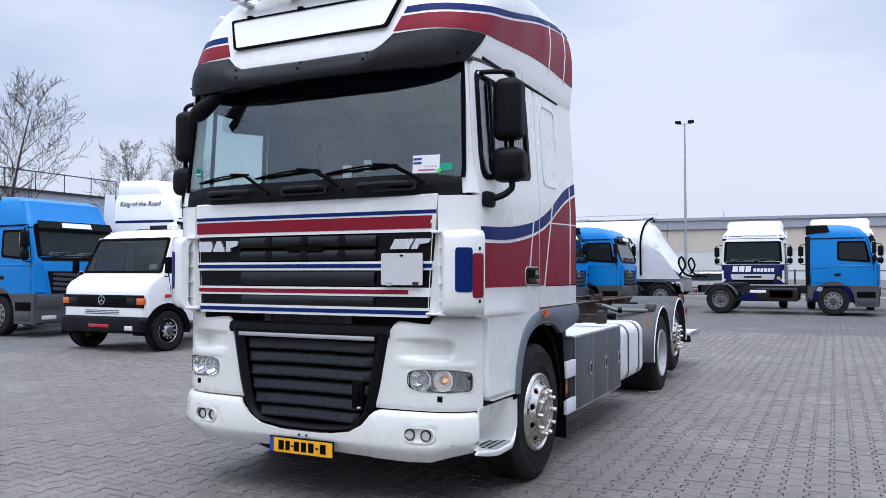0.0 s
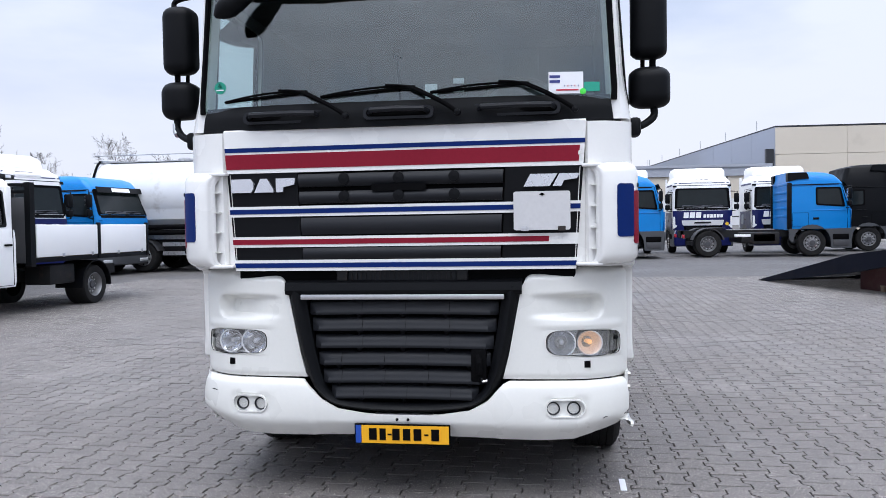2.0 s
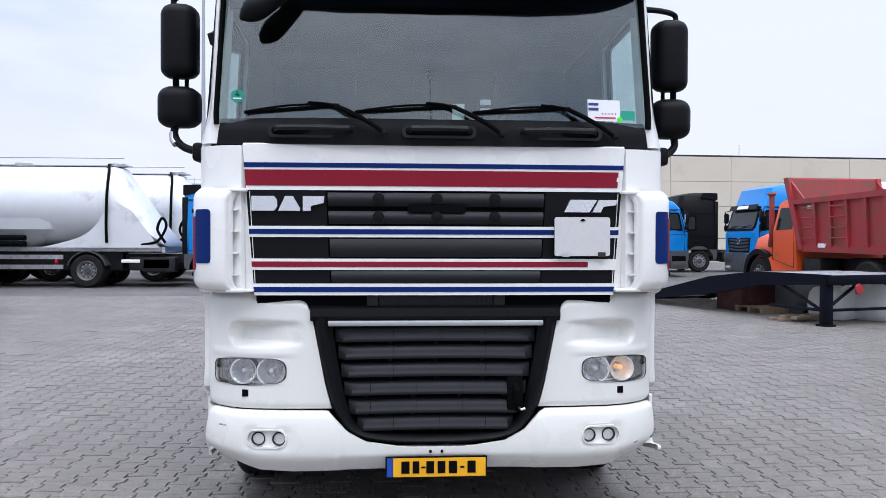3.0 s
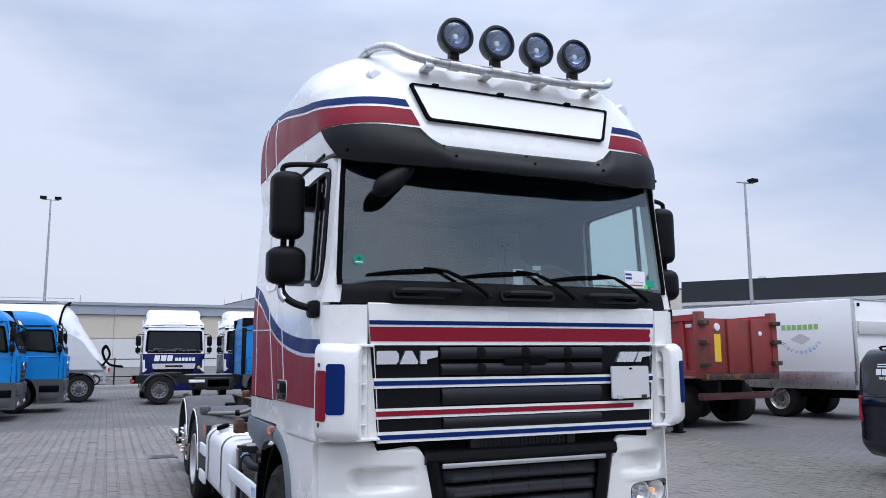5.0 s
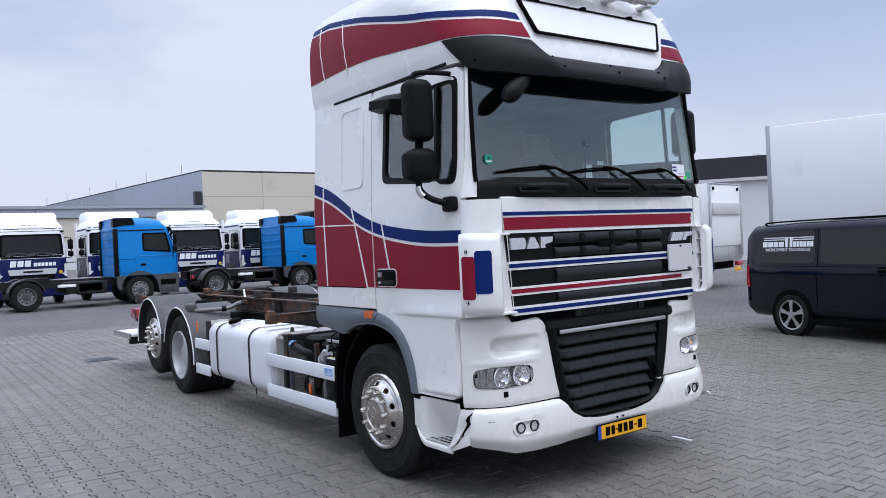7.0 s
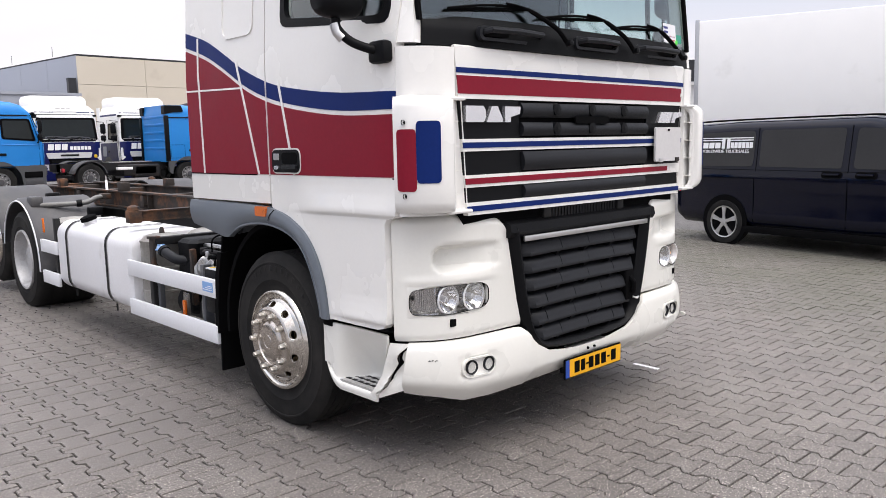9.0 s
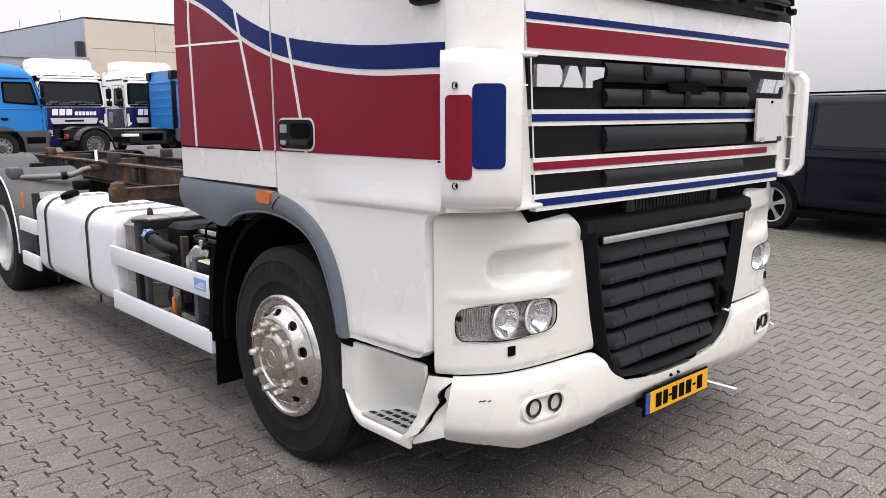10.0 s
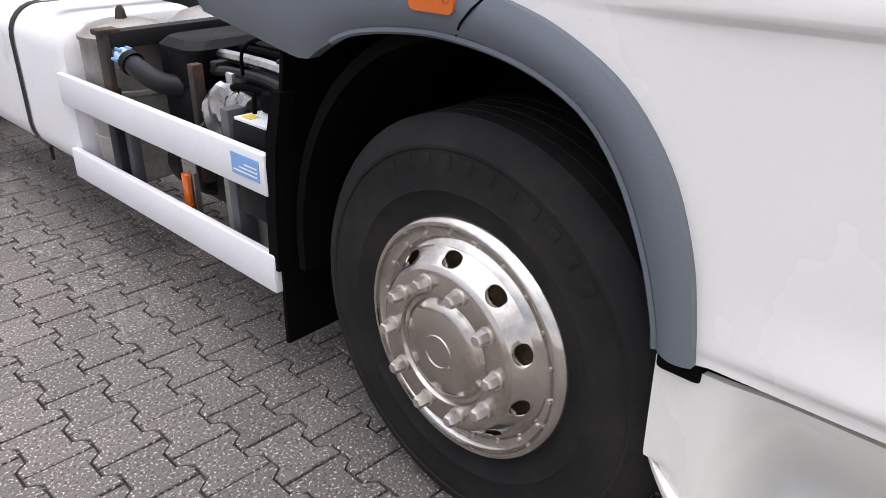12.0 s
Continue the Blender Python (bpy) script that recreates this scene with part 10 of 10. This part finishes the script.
def chassis():
    for s in (-1, 1):
        part("chassis_rail", geo_loft([[(s * x, y, z) for x, z in ((0.38, 0.72), (0.46, 0.72), (0.46, 0.73), (0.39, 0.73), (0.39, 0.99), (0.46, 0.99), (0.46, 1.0), (0.38, 1.0))] for y in (0.9, 8.45)]), M["frame"], truck, "long black chassis rail")
        sub = part("subframe_rail", geo_loft([[(s * x, y, z) for x, z in ((0.33, 1.01), (0.42, 1.01), (0.42, 1.022), (0.37, 1.022), (0.37, 1.165), (0.42, 1.165), (0.42, 1.18), (0.33, 1.18), (0.33, 1.165), (0.36, 1.165), (0.36, 1.022), (0.33, 1.022))] for y in (2.35, 8.5)]), M["rust"], truck, "rusty container subframe rail")
        for y in (2.75, 3.55, 4.9, 6.9):
            part("rail_gusset", geo_box(s * 0.37, s * 0.42, y, y + 0.012, 1.02, 1.165), M["rust"], sub)
    for y in (2.62, 3.9, 5.05, 6.85, 8.35):
        part("cross_member", geo_box(-0.42, 0.42, y - 0.04, y + 0.04, 1.04, 1.15, 0.008), M["rust"], truck, "rusty cross member")
    for y, dz in ((3.52, -0.05), (8.42, 0.0)):
        part("bolster", join(geo_box(-1.12, 1.12, y - 0.045, y + 0.045, 1.09 + dz, 1.098 + dz), geo_box(-1.12, 1.12, y - 0.035, y - 0.028, 1.098 + dz, 1.165 + dz), geo_box(-1.12, 1.12, y + 0.028, y + 0.035, 1.098 + dz, 1.165 + dz), geo_box(-1.12, 1.12, y - 0.045, y + 0.045, 1.165 + dz, 1.173 + dz)), M["rust"], truck, "rusty container bolster")
        for s in (-1, 1):
            tl = part("twist_lock", geo_box(s * 1.06, s * 1.16, y - 0.05, y + 0.05, 1.08 + dz, 1.18 + dz, 0.012), M["rust"], truck, "rusty twist lock")
            part("lock_cone", geo_lathe([(1.18 + dz, 0.05), (1.205 + dz, 0.045), (1.218 + dz, 0.02), (1.22 + dz, 0.001)], "z", (s * 1.11, y, 0), 12), M["rust"], tl)
    for x, y, h in ((-0.375, 5.60, 0.09), (-0.375, 7.50, 0.09), (0.375, 6.20, 0.08), (0.375, 4.60, 0.08), (-0.375, 3.30, 0.04)):
        part("rail_block", geo_box(x - 0.045, x + 0.045, y - 0.06, y + 0.06, 1.176, 1.18 + h, 0.008), M["rust"], truck, "rusty steel stop block")
    part("rail_strut", geo_tube([(-0.40, 6.00, 1.17), (-0.36, 6.12, 1.27)], 0.014, 6), M["alu"], truck)
    part("air_hose", geo_tube(arc([(-0.3, 2.3, 1.2), (-0.5, 2.7, 1.24), (-0.2, 3.2, 1.19), (-0.35, 3.9, 1.2)], 6), 0.014, 6), M["black"], truck)
    for sd in (-1, 1):
        rod = part("support_rod", geo_tube(arc([(sd * 1.10, 5.90, 1.065), (sd * 0.92, 5.83, 1.065), (sd * 0.74, 5.78, 1.07), (sd * 0.66, 5.79, 1.085), (sd * 0.56, 5.84, 1.115), (sd * 0.42, 5.88, 1.12)], 5), 0.026, 12), M["canister"], truck, "dusty grey support pipe")
        part("rod_block", geo_box(sd * 1.07, sd * 1.19, 5.88, 6.04, 1.045, 1.155, 0.025), M["guard"], rod)
        part("rod_collar", geo_tube([(sd * 0.79, 5.792, 1.068), (sd * 0.74, 5.78, 1.071)], 0.038, 12), M["dark"], rod)
        part("rod_bracket", geo_box(sd * 0.42, sd * 0.52, 5.83, 5.93, 1.09, 1.15, 0.01), M["rust"], rod)
    part("gearbox", geo_box(-0.25, 0.25, 2.6, 3.6, 0.45, 0.9, 0.08), M["frame"], truck)
    # unseen beam added behind the bumper to keep light off the ground there
    part("underrun_beam", geo_box(-0.98, 0.98, 0.22, 0.42, 0.37, 0.55, 0.02), M["black"], truck, "unseen black beam added to darken the ground under the bumper")
    part("drive_shaft", geo_tube([(0, 3.6, 0.65), (0, 6.0, 0.52)], 0.06, 10), M["frame"], truck)
    # mudguards with white piping
    for s in (-1, 1):
        for y, z, r in ((6.2, 0.5, 0.635), (7.5, 0.60, 0.61)):
            a0, a1 = (-6, 168) if y < 7 else (12, 186)
            rings = []
            for a in steps(a0, a1, 20):
                c, sn = math.cos(radians(a)), math.sin(radians(a))
                rings.append([(s * x, y - c * (r + d), z + sn * (r + d)) for x, d in ((0.58, 0.0), (1.20, 0.0), (1.235, -0.025), (1.235, -0.035), (1.20, -0.012), (0.58, -0.012))])
            mg = part("mudguard", geo_loft(rings), M["guard"], truck, "dark grey plastic mudguard with white piping")
            part("piping", geo_tube([(s * 1.238, y - math.cos(radians(a)) * (r - 0.03), z + math.sin(radians(a)) * (r - 0.03)) for a in steps(a0, a1, 24)], 0.008, 6), M["railw"], mg)
            part("guard_clip", geo_box(s * 0.62, s * 0.76, y - 0.68, y - 0.58, z + 0.45, z + 0.54, 0.02), M["dark"], mg)
    # tail: beam, lamps, folded white platform
    part("tail_beam", geo_box(-1.15, 1.15, 8.46, 8.56, 0.80, 0.98, 0.01), M["frame"], truck, "dark tail beam")
    for s in (-1, 1):
        tl = part("tail_lamp", geo_box(s * 0.74, s * 1.15, 8.40, 8.82, 0.83, 1.00, 0.03), M["redlens"], truck, "red tail lamp cluster")
        part("amber_field", geo_box(s * 0.98, s * 1.12, 8.82, 8.826, 0.86, 0.97), M["amber"], tl)
        pf = part("tail_platform", geo_box(s * 0.55, s * 1.22, 8.62, 9.60, 0.56, 0.60, 0.008), M["railw"], truck, "white folded tail platform")
        part("platform_edge", geo_box(s * 1.215, s * 1.23, 8.6, 9.63, 0.53, 0.615, 0.004), M["alu"], pf)
        part("platform_leg", geo_box(s * 0.95, s * 1.0, 8.35, 8.75, 0.56, 0.60), M["frame"], pf)
    part("underrun_bar", geo_box(-1.2, 1.2, 8.72, 8.82, 0.44, 0.56, 0.01), M["frame"], truck, "dark underrun bar")


chassis()


def right_side():
    """Fuel tank, side rails and the gear behind them (truck's right)."""
    def tank_rings(y0, y1, x0, x1, z0, z1, r):
        return [[(x, y, z) for x, z in rounded(x0 + d, x1 - d, z0 + d, z1 - d, r, 6)] for y, d in ((y0, 0.05), (y0 + 0.012, 0.02), (y0 + 0.05, 0.0), (y1 - 0.05, 0.0), (y1 - 0.012, 0.02), (y1, 0.05))]
    tk = part("fuel_tank", geo_loft(tank_rings(3.38, 5.12, -1.215, -0.58, 0.34, 0.968, 0.13)), M["tank"], truck, "white-painted rounded fuel tank with two straps")
    for y in (3.87, 4.82):
        part("tank_strap", geo_loft([[(x, yy, z) for x, z in rounded(-1.222, -0.573, 0.333, 0.975, 0.137, 6)] for yy in (y - 0.022, y + 0.022)], True, False), M["frame"], tk)
        part("strap_bolt", geo_tube([(-1.16, y, 0.35), (-1.16, y, 0.29)], 0.008, 6), M["frame"], tk)
    part("filler_neck", geo_tube([(-1.085, 4.50, 0.92), (-1.115, 4.50, 1.005)], [0.045, 0.057], 18), M["tank"], tk)
    part("filler_cap", geo_tube([(-1.114, 4.50, 0.998), (-1.124, 4.50, 1.030), (-1.126, 4.50, 1.036)], [0.068, 0.066, 0.045], 18), M["black"], tk)
    for z0, z1, y0 in ((0.645, 0.765, 2.0), (0.345, 0.465, 2.0)):
        r = part("side_rail", geo_box(-1.228, -1.20, y0, 3.42, z0, z1, 0.006), M["railw"], truck, "white side guard rail")
        if z0 > 0.5:
            part("rail_label", geo_box(-1.2305, -1.228, 2.025, 2.165, z0 + 0.035, z1 - 0.022), M["bluetag"], r, "blue label on the rail")
            for k in range(3):
                part("label_bar", geo_box(-1.232, -1.2305, 2.035, 2.155 - 0.03 * k, z0 + 0.046 + 0.012 * k, z0 + 0.050 + 0.012 * k), M["railw"], r)
        part("side_rail", geo_box(-1.228, -1.20, 5.10, 5.56, z0, z1, 0.006), M["railw"], truck, "short white side guard rail")
    for y, top in ((3.05, 0.76), (5.2, 0.98)):
        part("rail_post", geo_box(-1.20, -1.15, y - 0.03, y + 0.03, 0.35, top, 0.006), M["frame"], truck)
    def canister(x, y, r, z0, z1):
        c = part("air_canister", geo_lathe([(z0, r * 0.8), (z0 + 0.02, r), (z1 - 0.07, r), (z1 - 0.062, r + 0.006), (z1 - 0.05, r + 0.006), (z1 - 0.045, r * 0.97), (z1 - 0.02, r * 0.80), (z1 - 0.004, r * 0.45), (z1, 0.001)], "z", (x, y, 0), 28), M["greytank"], truck, "upright grey metal canister with a domed lid")
        part("canister_tip", geo_lathe([(z1 - 0.005, 0.024), (z1 + 0.03, 0.018), (z1 + 0.045, 0.008), (z1 + 0.046, 0.001)], "z", (x, y, 0), 8), M["rust"], c)
        for z in (z0 + 0.16, z0 + 0.34):
            part("canister_band", geo_lathe([(z, r), (z + 0.004, r + 0.005), (z + 0.02, r + 0.005), (z + 0.024, r)], "z", (x, y, 0), 28), M["greytank"], c)
    canister(-1.015, 3.24, 0.160, 0.36, 0.965)
    canister(-0.64, 3.22, 0.17, 0.40, 0.975)
    part("bracket_beam", geo_box(-1.16, -0.45, 3.02, 3.085, 0.895, 0.955, 0.006), M["frame"], truck, "dark steel cross bracket")
    part("bracket_end", join(geo_box(-1.185, -1.16, 3.02, 3.085, 0.70, 0.955, 0.004), geo_box(-1.20, -1.12, 3.02, 3.085, 0.945, 0.965, 0.004)), M["rust"], truck, "rusty bracket plate")
    part("bracket_post", geo_box(-1.17, -1.13, 2.98, 3.02, 0.345, 0.70, 0.006), M["boxgrey"], truck)
    dr = part("air_drum", geo_lathe([(0.50, 0.001), (0.50, 0.12), (0.52, 0.14), (0.93, 0.14), (0.965, 0.11), (0.975, 0.001)], "z", (-0.99, 5.345, 0), 24), M["greytank"], truck, "grey compressed air drum")
    part("drum_band", geo_lathe([(0.90, 0.14), (0.90, 0.146), (0.92, 0.146), (0.92, 0.14)], "z", (-0.99, 5.345, 0), 24), M["frame"], dr)
    # black reservoir with its filler and pale blue cap
    res = part("reservoir", geo_loft([[(x, y, z) for x, y in rounded(-1.075 + d, -0.68 - d, 2.62 + d, 2.88 - d, 0.06, 5)] for z, d in ((0.42, 0.02), (0.45, 0.0), (0.78, 0.0), (0.80, 0.008), (0.82, 0.0), (0.93, 0.0), (0.955, 0.025))]), M["dark"], truck, "black plastic reservoir")
    nk = part("filler_pipe", geo_tube(arc([(-1.05, 2.73, 0.800), (-1.11, 2.79, 0.812), (-1.135, 2.87, 0.842), (-1.14, 2.93, 0.862)], 5), 0.036, 12), M["charcoal"], res)
    part("filler_collar", geo_tube([(-1.138, 2.915, 0.857), (-1.1405, 2.942, 0.866)], 0.043, 14), M["dark"], nk)
    cap = part("blue_cap", geo_tube([(-1.140, 2.942, 0.866), (-1.143, 2.990, 0.880), (-1.1435, 2.998, 0.882)], [0.031, 0.029, 0.019], 14), M["capblue"], nk, "pale blue filler cap")
    for k in range(6):
        a = math.pi * k / 3
        part("cap_rib", geo_box(-1.1465 + 0.036 * math.cos(a), -1.1385 + 0.036 * math.cos(a), 2.946, 2.990, 0.868 + 0.036 * math.sin(a), 0.878 + 0.036 * math.sin(a), 0.002), M["bluetag"], cap)
    # lower gear: amber reflector on a bright bracket, grey tank, dark tank
    part("amber_reflector", geo_box(-1.168, -1.150, 2.585, 2.625, 0.415, 0.545, 0.006), M["amber"], truck, "amber side reflector")
    part("reflector_bracket", join(geo_box(-1.150, -1.145, 2.545, 2.64, 0.40, 0.60, 0.002), geo_box(-1.165, -1.145, 2.540, 2.546, 0.40, 0.56, 0.001)), M["foil"], truck)
    gt = part("grey_tank", geo_loft([[(x, y, z) for x, z in rounded(-1.10 + d, -0.66 - d, 0.33 + d, 0.60 - d, 0.05, 5)] for y, d in ((2.06, 0.02), (2.08, 0.0), (2.46, 0.0), (2.48, 0.02))]), M["greytank"], truck, "dull grey metal tank")
    for y in (2.16, 2.38):
        part("tank_band", geo_loft([[(x, yy, z) for x, z in rounded(-1.105, -0.655, 0.325, 0.605, 0.055, 5)] for yy in (y - 0.012, y + 0.012)], True, False), M["frame"], gt)
    part("air_tank", geo_tube([(-0.92, 2.50, 0.47), (-0.92, 2.98, 0.47)], 0.12, 18), M["charcoal"], truck)
    # rusty upright, engine side with crumpled bright shield
    part("rusty_upright", geo_box(-1.10, -1.06, 2.575, 2.610, 0.50, 0.90, 0.004), M["rust"], truck, "rusty steel upright")
    part("rusty_stay", geo_tube([(-1.10, 2.52, 0.72), (-1.12, 2.60, 0.66), (-1.12, 2.66, 0.60)], 0.014, 6), M["rust"], truck)
    part("post", geo_box(-1.175, -1.11, 2.255, 2.300, 0.36, 0.83, 0.006), M["boxgrey"], truck, "dark grey rail post")
    def dent(u, v, back=0.0):
        a = math.pi * (0.08 + 0.84 * v)
        r = 0.115 + 0.012 * math.sin(u * 13 + v * 5) + 0.008 * math.sin(u * 29 - v * 11) - back
        return (-1.0 - r * math.sin(a) * 0.75 - 0.010 * math.sin(u * 9), 2.33 + 0.22 * u + 0.01 * math.sin(v * 12), 0.735 - r * 1.05 * math.cos(a))
    part("heat_shield", geo_sheet(steps(0, 1, 16), steps(0, 1, 14), dent, lambda u, v: dent(u, v, 0.004)), M["foil"], truck, "dented bright metal heat shield", angle=24)
    part("shield_end", geo_lathe([(2.325, 0.001), (2.322, 0.09), (2.328, 0.105)], "y", (-1.0, 0, 0.735), 20), M["foil"], truck)
    # engine top: tubes, rails and plates seen over the guard
    part("engine_side", geo_box(-0.95, -0.50, 2.05, 2.60, 0.55, 0.86, 0.03), M["dark"], truck)
    for x, y0, y1, z, r, m_ in ((-1.03, 2.10, 2.62, 0.885, 0.016, "frame"), (-0.96, 2.06, 2.85, 0.905, 0.021, "foil"), (-0.88, 2.08, 2.92, 0.915, 0.014, "black"), (-0.80, 2.05, 2.90, 0.920, 0.024, "frame"), (-0.70, 2.05, 2.92, 0.930, 0.016, "foil"), (-1.05, 2.14, 2.48, 0.855, 0.012, "black")):
        part("engine_pipe", geo_tube(arc([(x, y0, z - 0.02), (x + 0.01, (y0 * 2 + y1) / 3, z), (x - 0.01, (y0 + y1 * 2) / 3, z + 0.006), (x + 0.03, y1, z - 0.025)], 5), r, 8), M[m_], truck)
    for k, (x, y, z) in enumerate(((-1.03, 2.42, 0.86), (-0.92, 2.30, 0.90), (-0.90, 2.66, 0.885), (-0.78, 2.50, 0.91), (-1.0, 2.56, 0.87))):
        part("pipe_clamp", geo_box(x - 0.035, x + 0.03, y - 0.02, y + 0.02, z, z + 0.035, 0.006), M[("alu", "frame", "dark")[k % 3]], truck)
    part("wire_loop", geo_tube(arc([(-1.06, 2.34, 0.90), (-1.07, 2.30, 0.99), (-1.02, 2.20, 1.03), (-0.90, 2.12, 1.02), (-0.80, 2.08, 0.98)], 6), 0.006, 6), M["black"], truck)
    part("wire_loop", geo_tube(arc([(-1.10, 2.22, 0.88), (-1.13, 2.18, 0.72), (-1.11, 2.12, 0.62), (-1.02, 2.10, 0.55)], 6), 0.007, 6), M["black"], truck)
    # battery isolator: black box, pale lid with yellow label, twin socket
    bb = part("battery_box", geo_box(-1.178, -0.80, 2.06, 2.235, 0.52, 0.808, 0.012), M["dark"], truck, "black battery box with a pale lid")
    part("battery_lid", geo_box(-1.172, -0.82, 2.066, 2.228, 0.808, 0.818, 0.004), M["railw"], bb, "pale lid")
    part("yellow_label", geo_box(-1.160, -1.125, 2.16, 2.205, 0.818, 0.8195), M["yellowsign"], bb, "yellow label")
    plug = part("socket_block", geo_box(-1.10, -0.97, 2.13, 2.20, 0.819, 0.880, 0.012), M["black"], bb)
    for x in (-1.066, -1.006):
        part("socket_pin", geo_lathe([(0.0, 0.013), (0.006, 0.013), (0.006, 0.007), (0.001, 0.001)], "y", (x, 2.20, 0.850), 12), M["silver"], plug)
    part("flap_bracket", geo_loft([[(x, y, z) for x, y in ((-1.222, y0), (-1.222, y0 + 0.045), (-1.175, y0 + 0.045), (-1.175, y0))] for z, y0 in ((0.42, 1.985), (0.60, 1.975), (0.80, 1.945), (0.93, 1.905), (0.95, 1.90))]), M["black"], truck, "black mudflap bracket")
    # unseen plate added to block light and darken the ground under the cab
    part("under_tray", geo_box(-0.60, 0.60, 0.20, 2.7, 0.34, 0.42, 0.03), M["black"], truck, "unseen black plate that blocks light under the engine")


right_side()


def left_side():
    """Locker row, tank and rails (truck's left)."""
    part("locker", geo_box(0.55, 1.19, 2.26, 3.94, 0.345, 0.985, 0.01), M["boxgrey"], truck, "dark grey side locker with three doors")
    for y0, y1 in ((2.265, 2.845), (2.855, 3.395), (3.405, 3.935)):
        d = part("locker_door", geo_box(1.19, 1.205, y0, y1, 0.35, 0.985, 0.005), M["boxgrey"], truck, "dark grey locker door")
        part("edge_strip", geo_slab(rounded(y0, y1, 0.35, 0.985, 0.012), [rounded(y0 + 0.007, y1 - 0.007, 0.357, 0.978, 0.008)], lambda y, z: (1.2075, y, z), lambda y, z: (1.2045, y, z)), M["alu"], d, "thin bright edge strip")
        part("door_latch", geo_box(1.205, 1.214, y1 - 0.12, y1 - 0.05, 0.61, 0.73, 0.004), M["alu"], d, "bright flush latch")
        part("latch_grip", geo_box(1.213, 1.217, y1 - 0.105, y1 - 0.065, 0.635, 0.705, 0.002), M["dark"], d)
    part("locker_top", geo_box(0.5, 1.20, 2.24, 3.95, 0.985, 1.0, 0.004), M["tank"], truck, "pale sheet top of the lockers")
    tk = part("fuel_tank", geo_loft([[(x, y, z) for x, z in rounded(0.58 + d, 1.215 - d, 0.36 + d, 0.985 - d, 0.13, 6)] for y, d in ((3.97, 0.05), (4.02, 0.0), (5.0, 0.0), (5.05, 0.05))]), M["tank"], truck, "white-painted rounded fuel tank with straps")
    for y in (4.25, 4.78):
        part("tank_strap", geo_loft([[(x, yy, z) for x, z in rounded(0.573, 1.222, 0.353, 0.992, 0.137, 6)] for yy in (y - 0.022, y + 0.022)], True, False), M["frame"], tk)
    for z0, z1 in ((0.66, 0.80), (0.36, 0.48)):
        part("side_rail", geo_box(1.19, 1.22, 1.98, 2.25, z0, z1, 0.006), M["railw"], truck, "short white side guard rail")
    part("valve_block", geo_box(0.95, 1.15, 2.02, 2.2, 0.98, 1.1, 0.02), M["dark"], truck)
    part("amber_reflector", geo_box(1.17, 1.185, 2.08, 2.12, 0.52, 0.64, 0.006), M["amber"], truck, "amber side reflector")
    part("amber_reflector", geo_box(-1.19, -1.175, 5.56, 5.60, 0.82, 0.96, 0.006), M["amber"], truck, "amber side reflector")
    part("amber_reflector", geo_box(1.2, 1.215, 5.3, 5.34, 0.9, 1.0, 0.006), M["amber"], truck, "amber side reflector")


left_side()


BLOCK = dict(rough=0.66, spec=0.42, var=0.20, scale=0.55, fine=230, bump=0.0012, dirt=((0.205, 0.190, 0.178), 0.50, 0.76, 0.9), speck=(((0.05, 0.044, 0.040), 0.55, 0.64, 95), ((0.66, 0.61, 0.55), 0.60, 0.68, 120)))
M["block"] = mat("paving_block_single", (0.135, 0.122, 0.115), obj=0.12, **BLOCK)
M["blocks"] = mat("paving_block_mass", (0.135, 0.122, 0.115), island=True, obj=0.12, **BLOCK)


def add_moss(m):
    """Mossy, darker paving on the side of the yard where the van stands."""
    n, l = m.node_tree.nodes, m.node_tree.links
    b = n["Principled BSDF"]
    tc = n["Texture Coordinate"]
    sep = n.new("ShaderNodeSeparateXYZ")
    l.new(tc.outputs["Object"], sep.inputs["Vector"])
    slant = n.new("ShaderNodeMath")
    slant.operation = "MULTIPLY_ADD"
    slant.inputs[1].default_value = -0.55
    l.new(sep.outputs["Y"], slant.inputs[0])
    l.new(sep.outputs["X"], slant.inputs[2])
    zone = n.new("ShaderNodeMapRange")
    zone.inputs["From Min"].default_value, zone.inputs["From Max"].default_value = -2.9, -1.2
    l.new(slant.outputs[0], zone.inputs["Value"])
    value = zone.outputs["Result"]
    noise = n.new("ShaderNodeTexNoise")
    noise.inputs["Scale"].default_value, noise.inputs["Detail"].default_value = 0.9, 6
    l.new(tc.outputs["Object"], noise.inputs["Vector"])
    nr = n.new("ShaderNodeMapRange")
    nr.inputs["From Min"].default_value, nr.inputs["From Max"].default_value = 0.15, 0.6
    nr.inputs["To Max"].default_value = 0.62
    l.new(noise.outputs["Fac"], nr.inputs["Value"])
    mu = n.new("ShaderNodeMath")
    mu.operation = "MULTIPLY"
    l.new(value, mu.inputs[0])
    l.new(nr.outputs["Result"], mu.inputs[1])
    mx = n.new("ShaderNodeMix")
    mx.data_type = "RGBA"
    mx.inputs["B"].default_value = (0.070, 0.072, 0.050, 1)
    l.new(mu.outputs[0], mx.inputs["Factor"])
    l.new(b.inputs["Base Color"].links[0].from_socket, mx.inputs["A"])
    l.new(mx.outputs["Result"], b.inputs["Base Color"])


add_moss(M["blocks"])
pave()
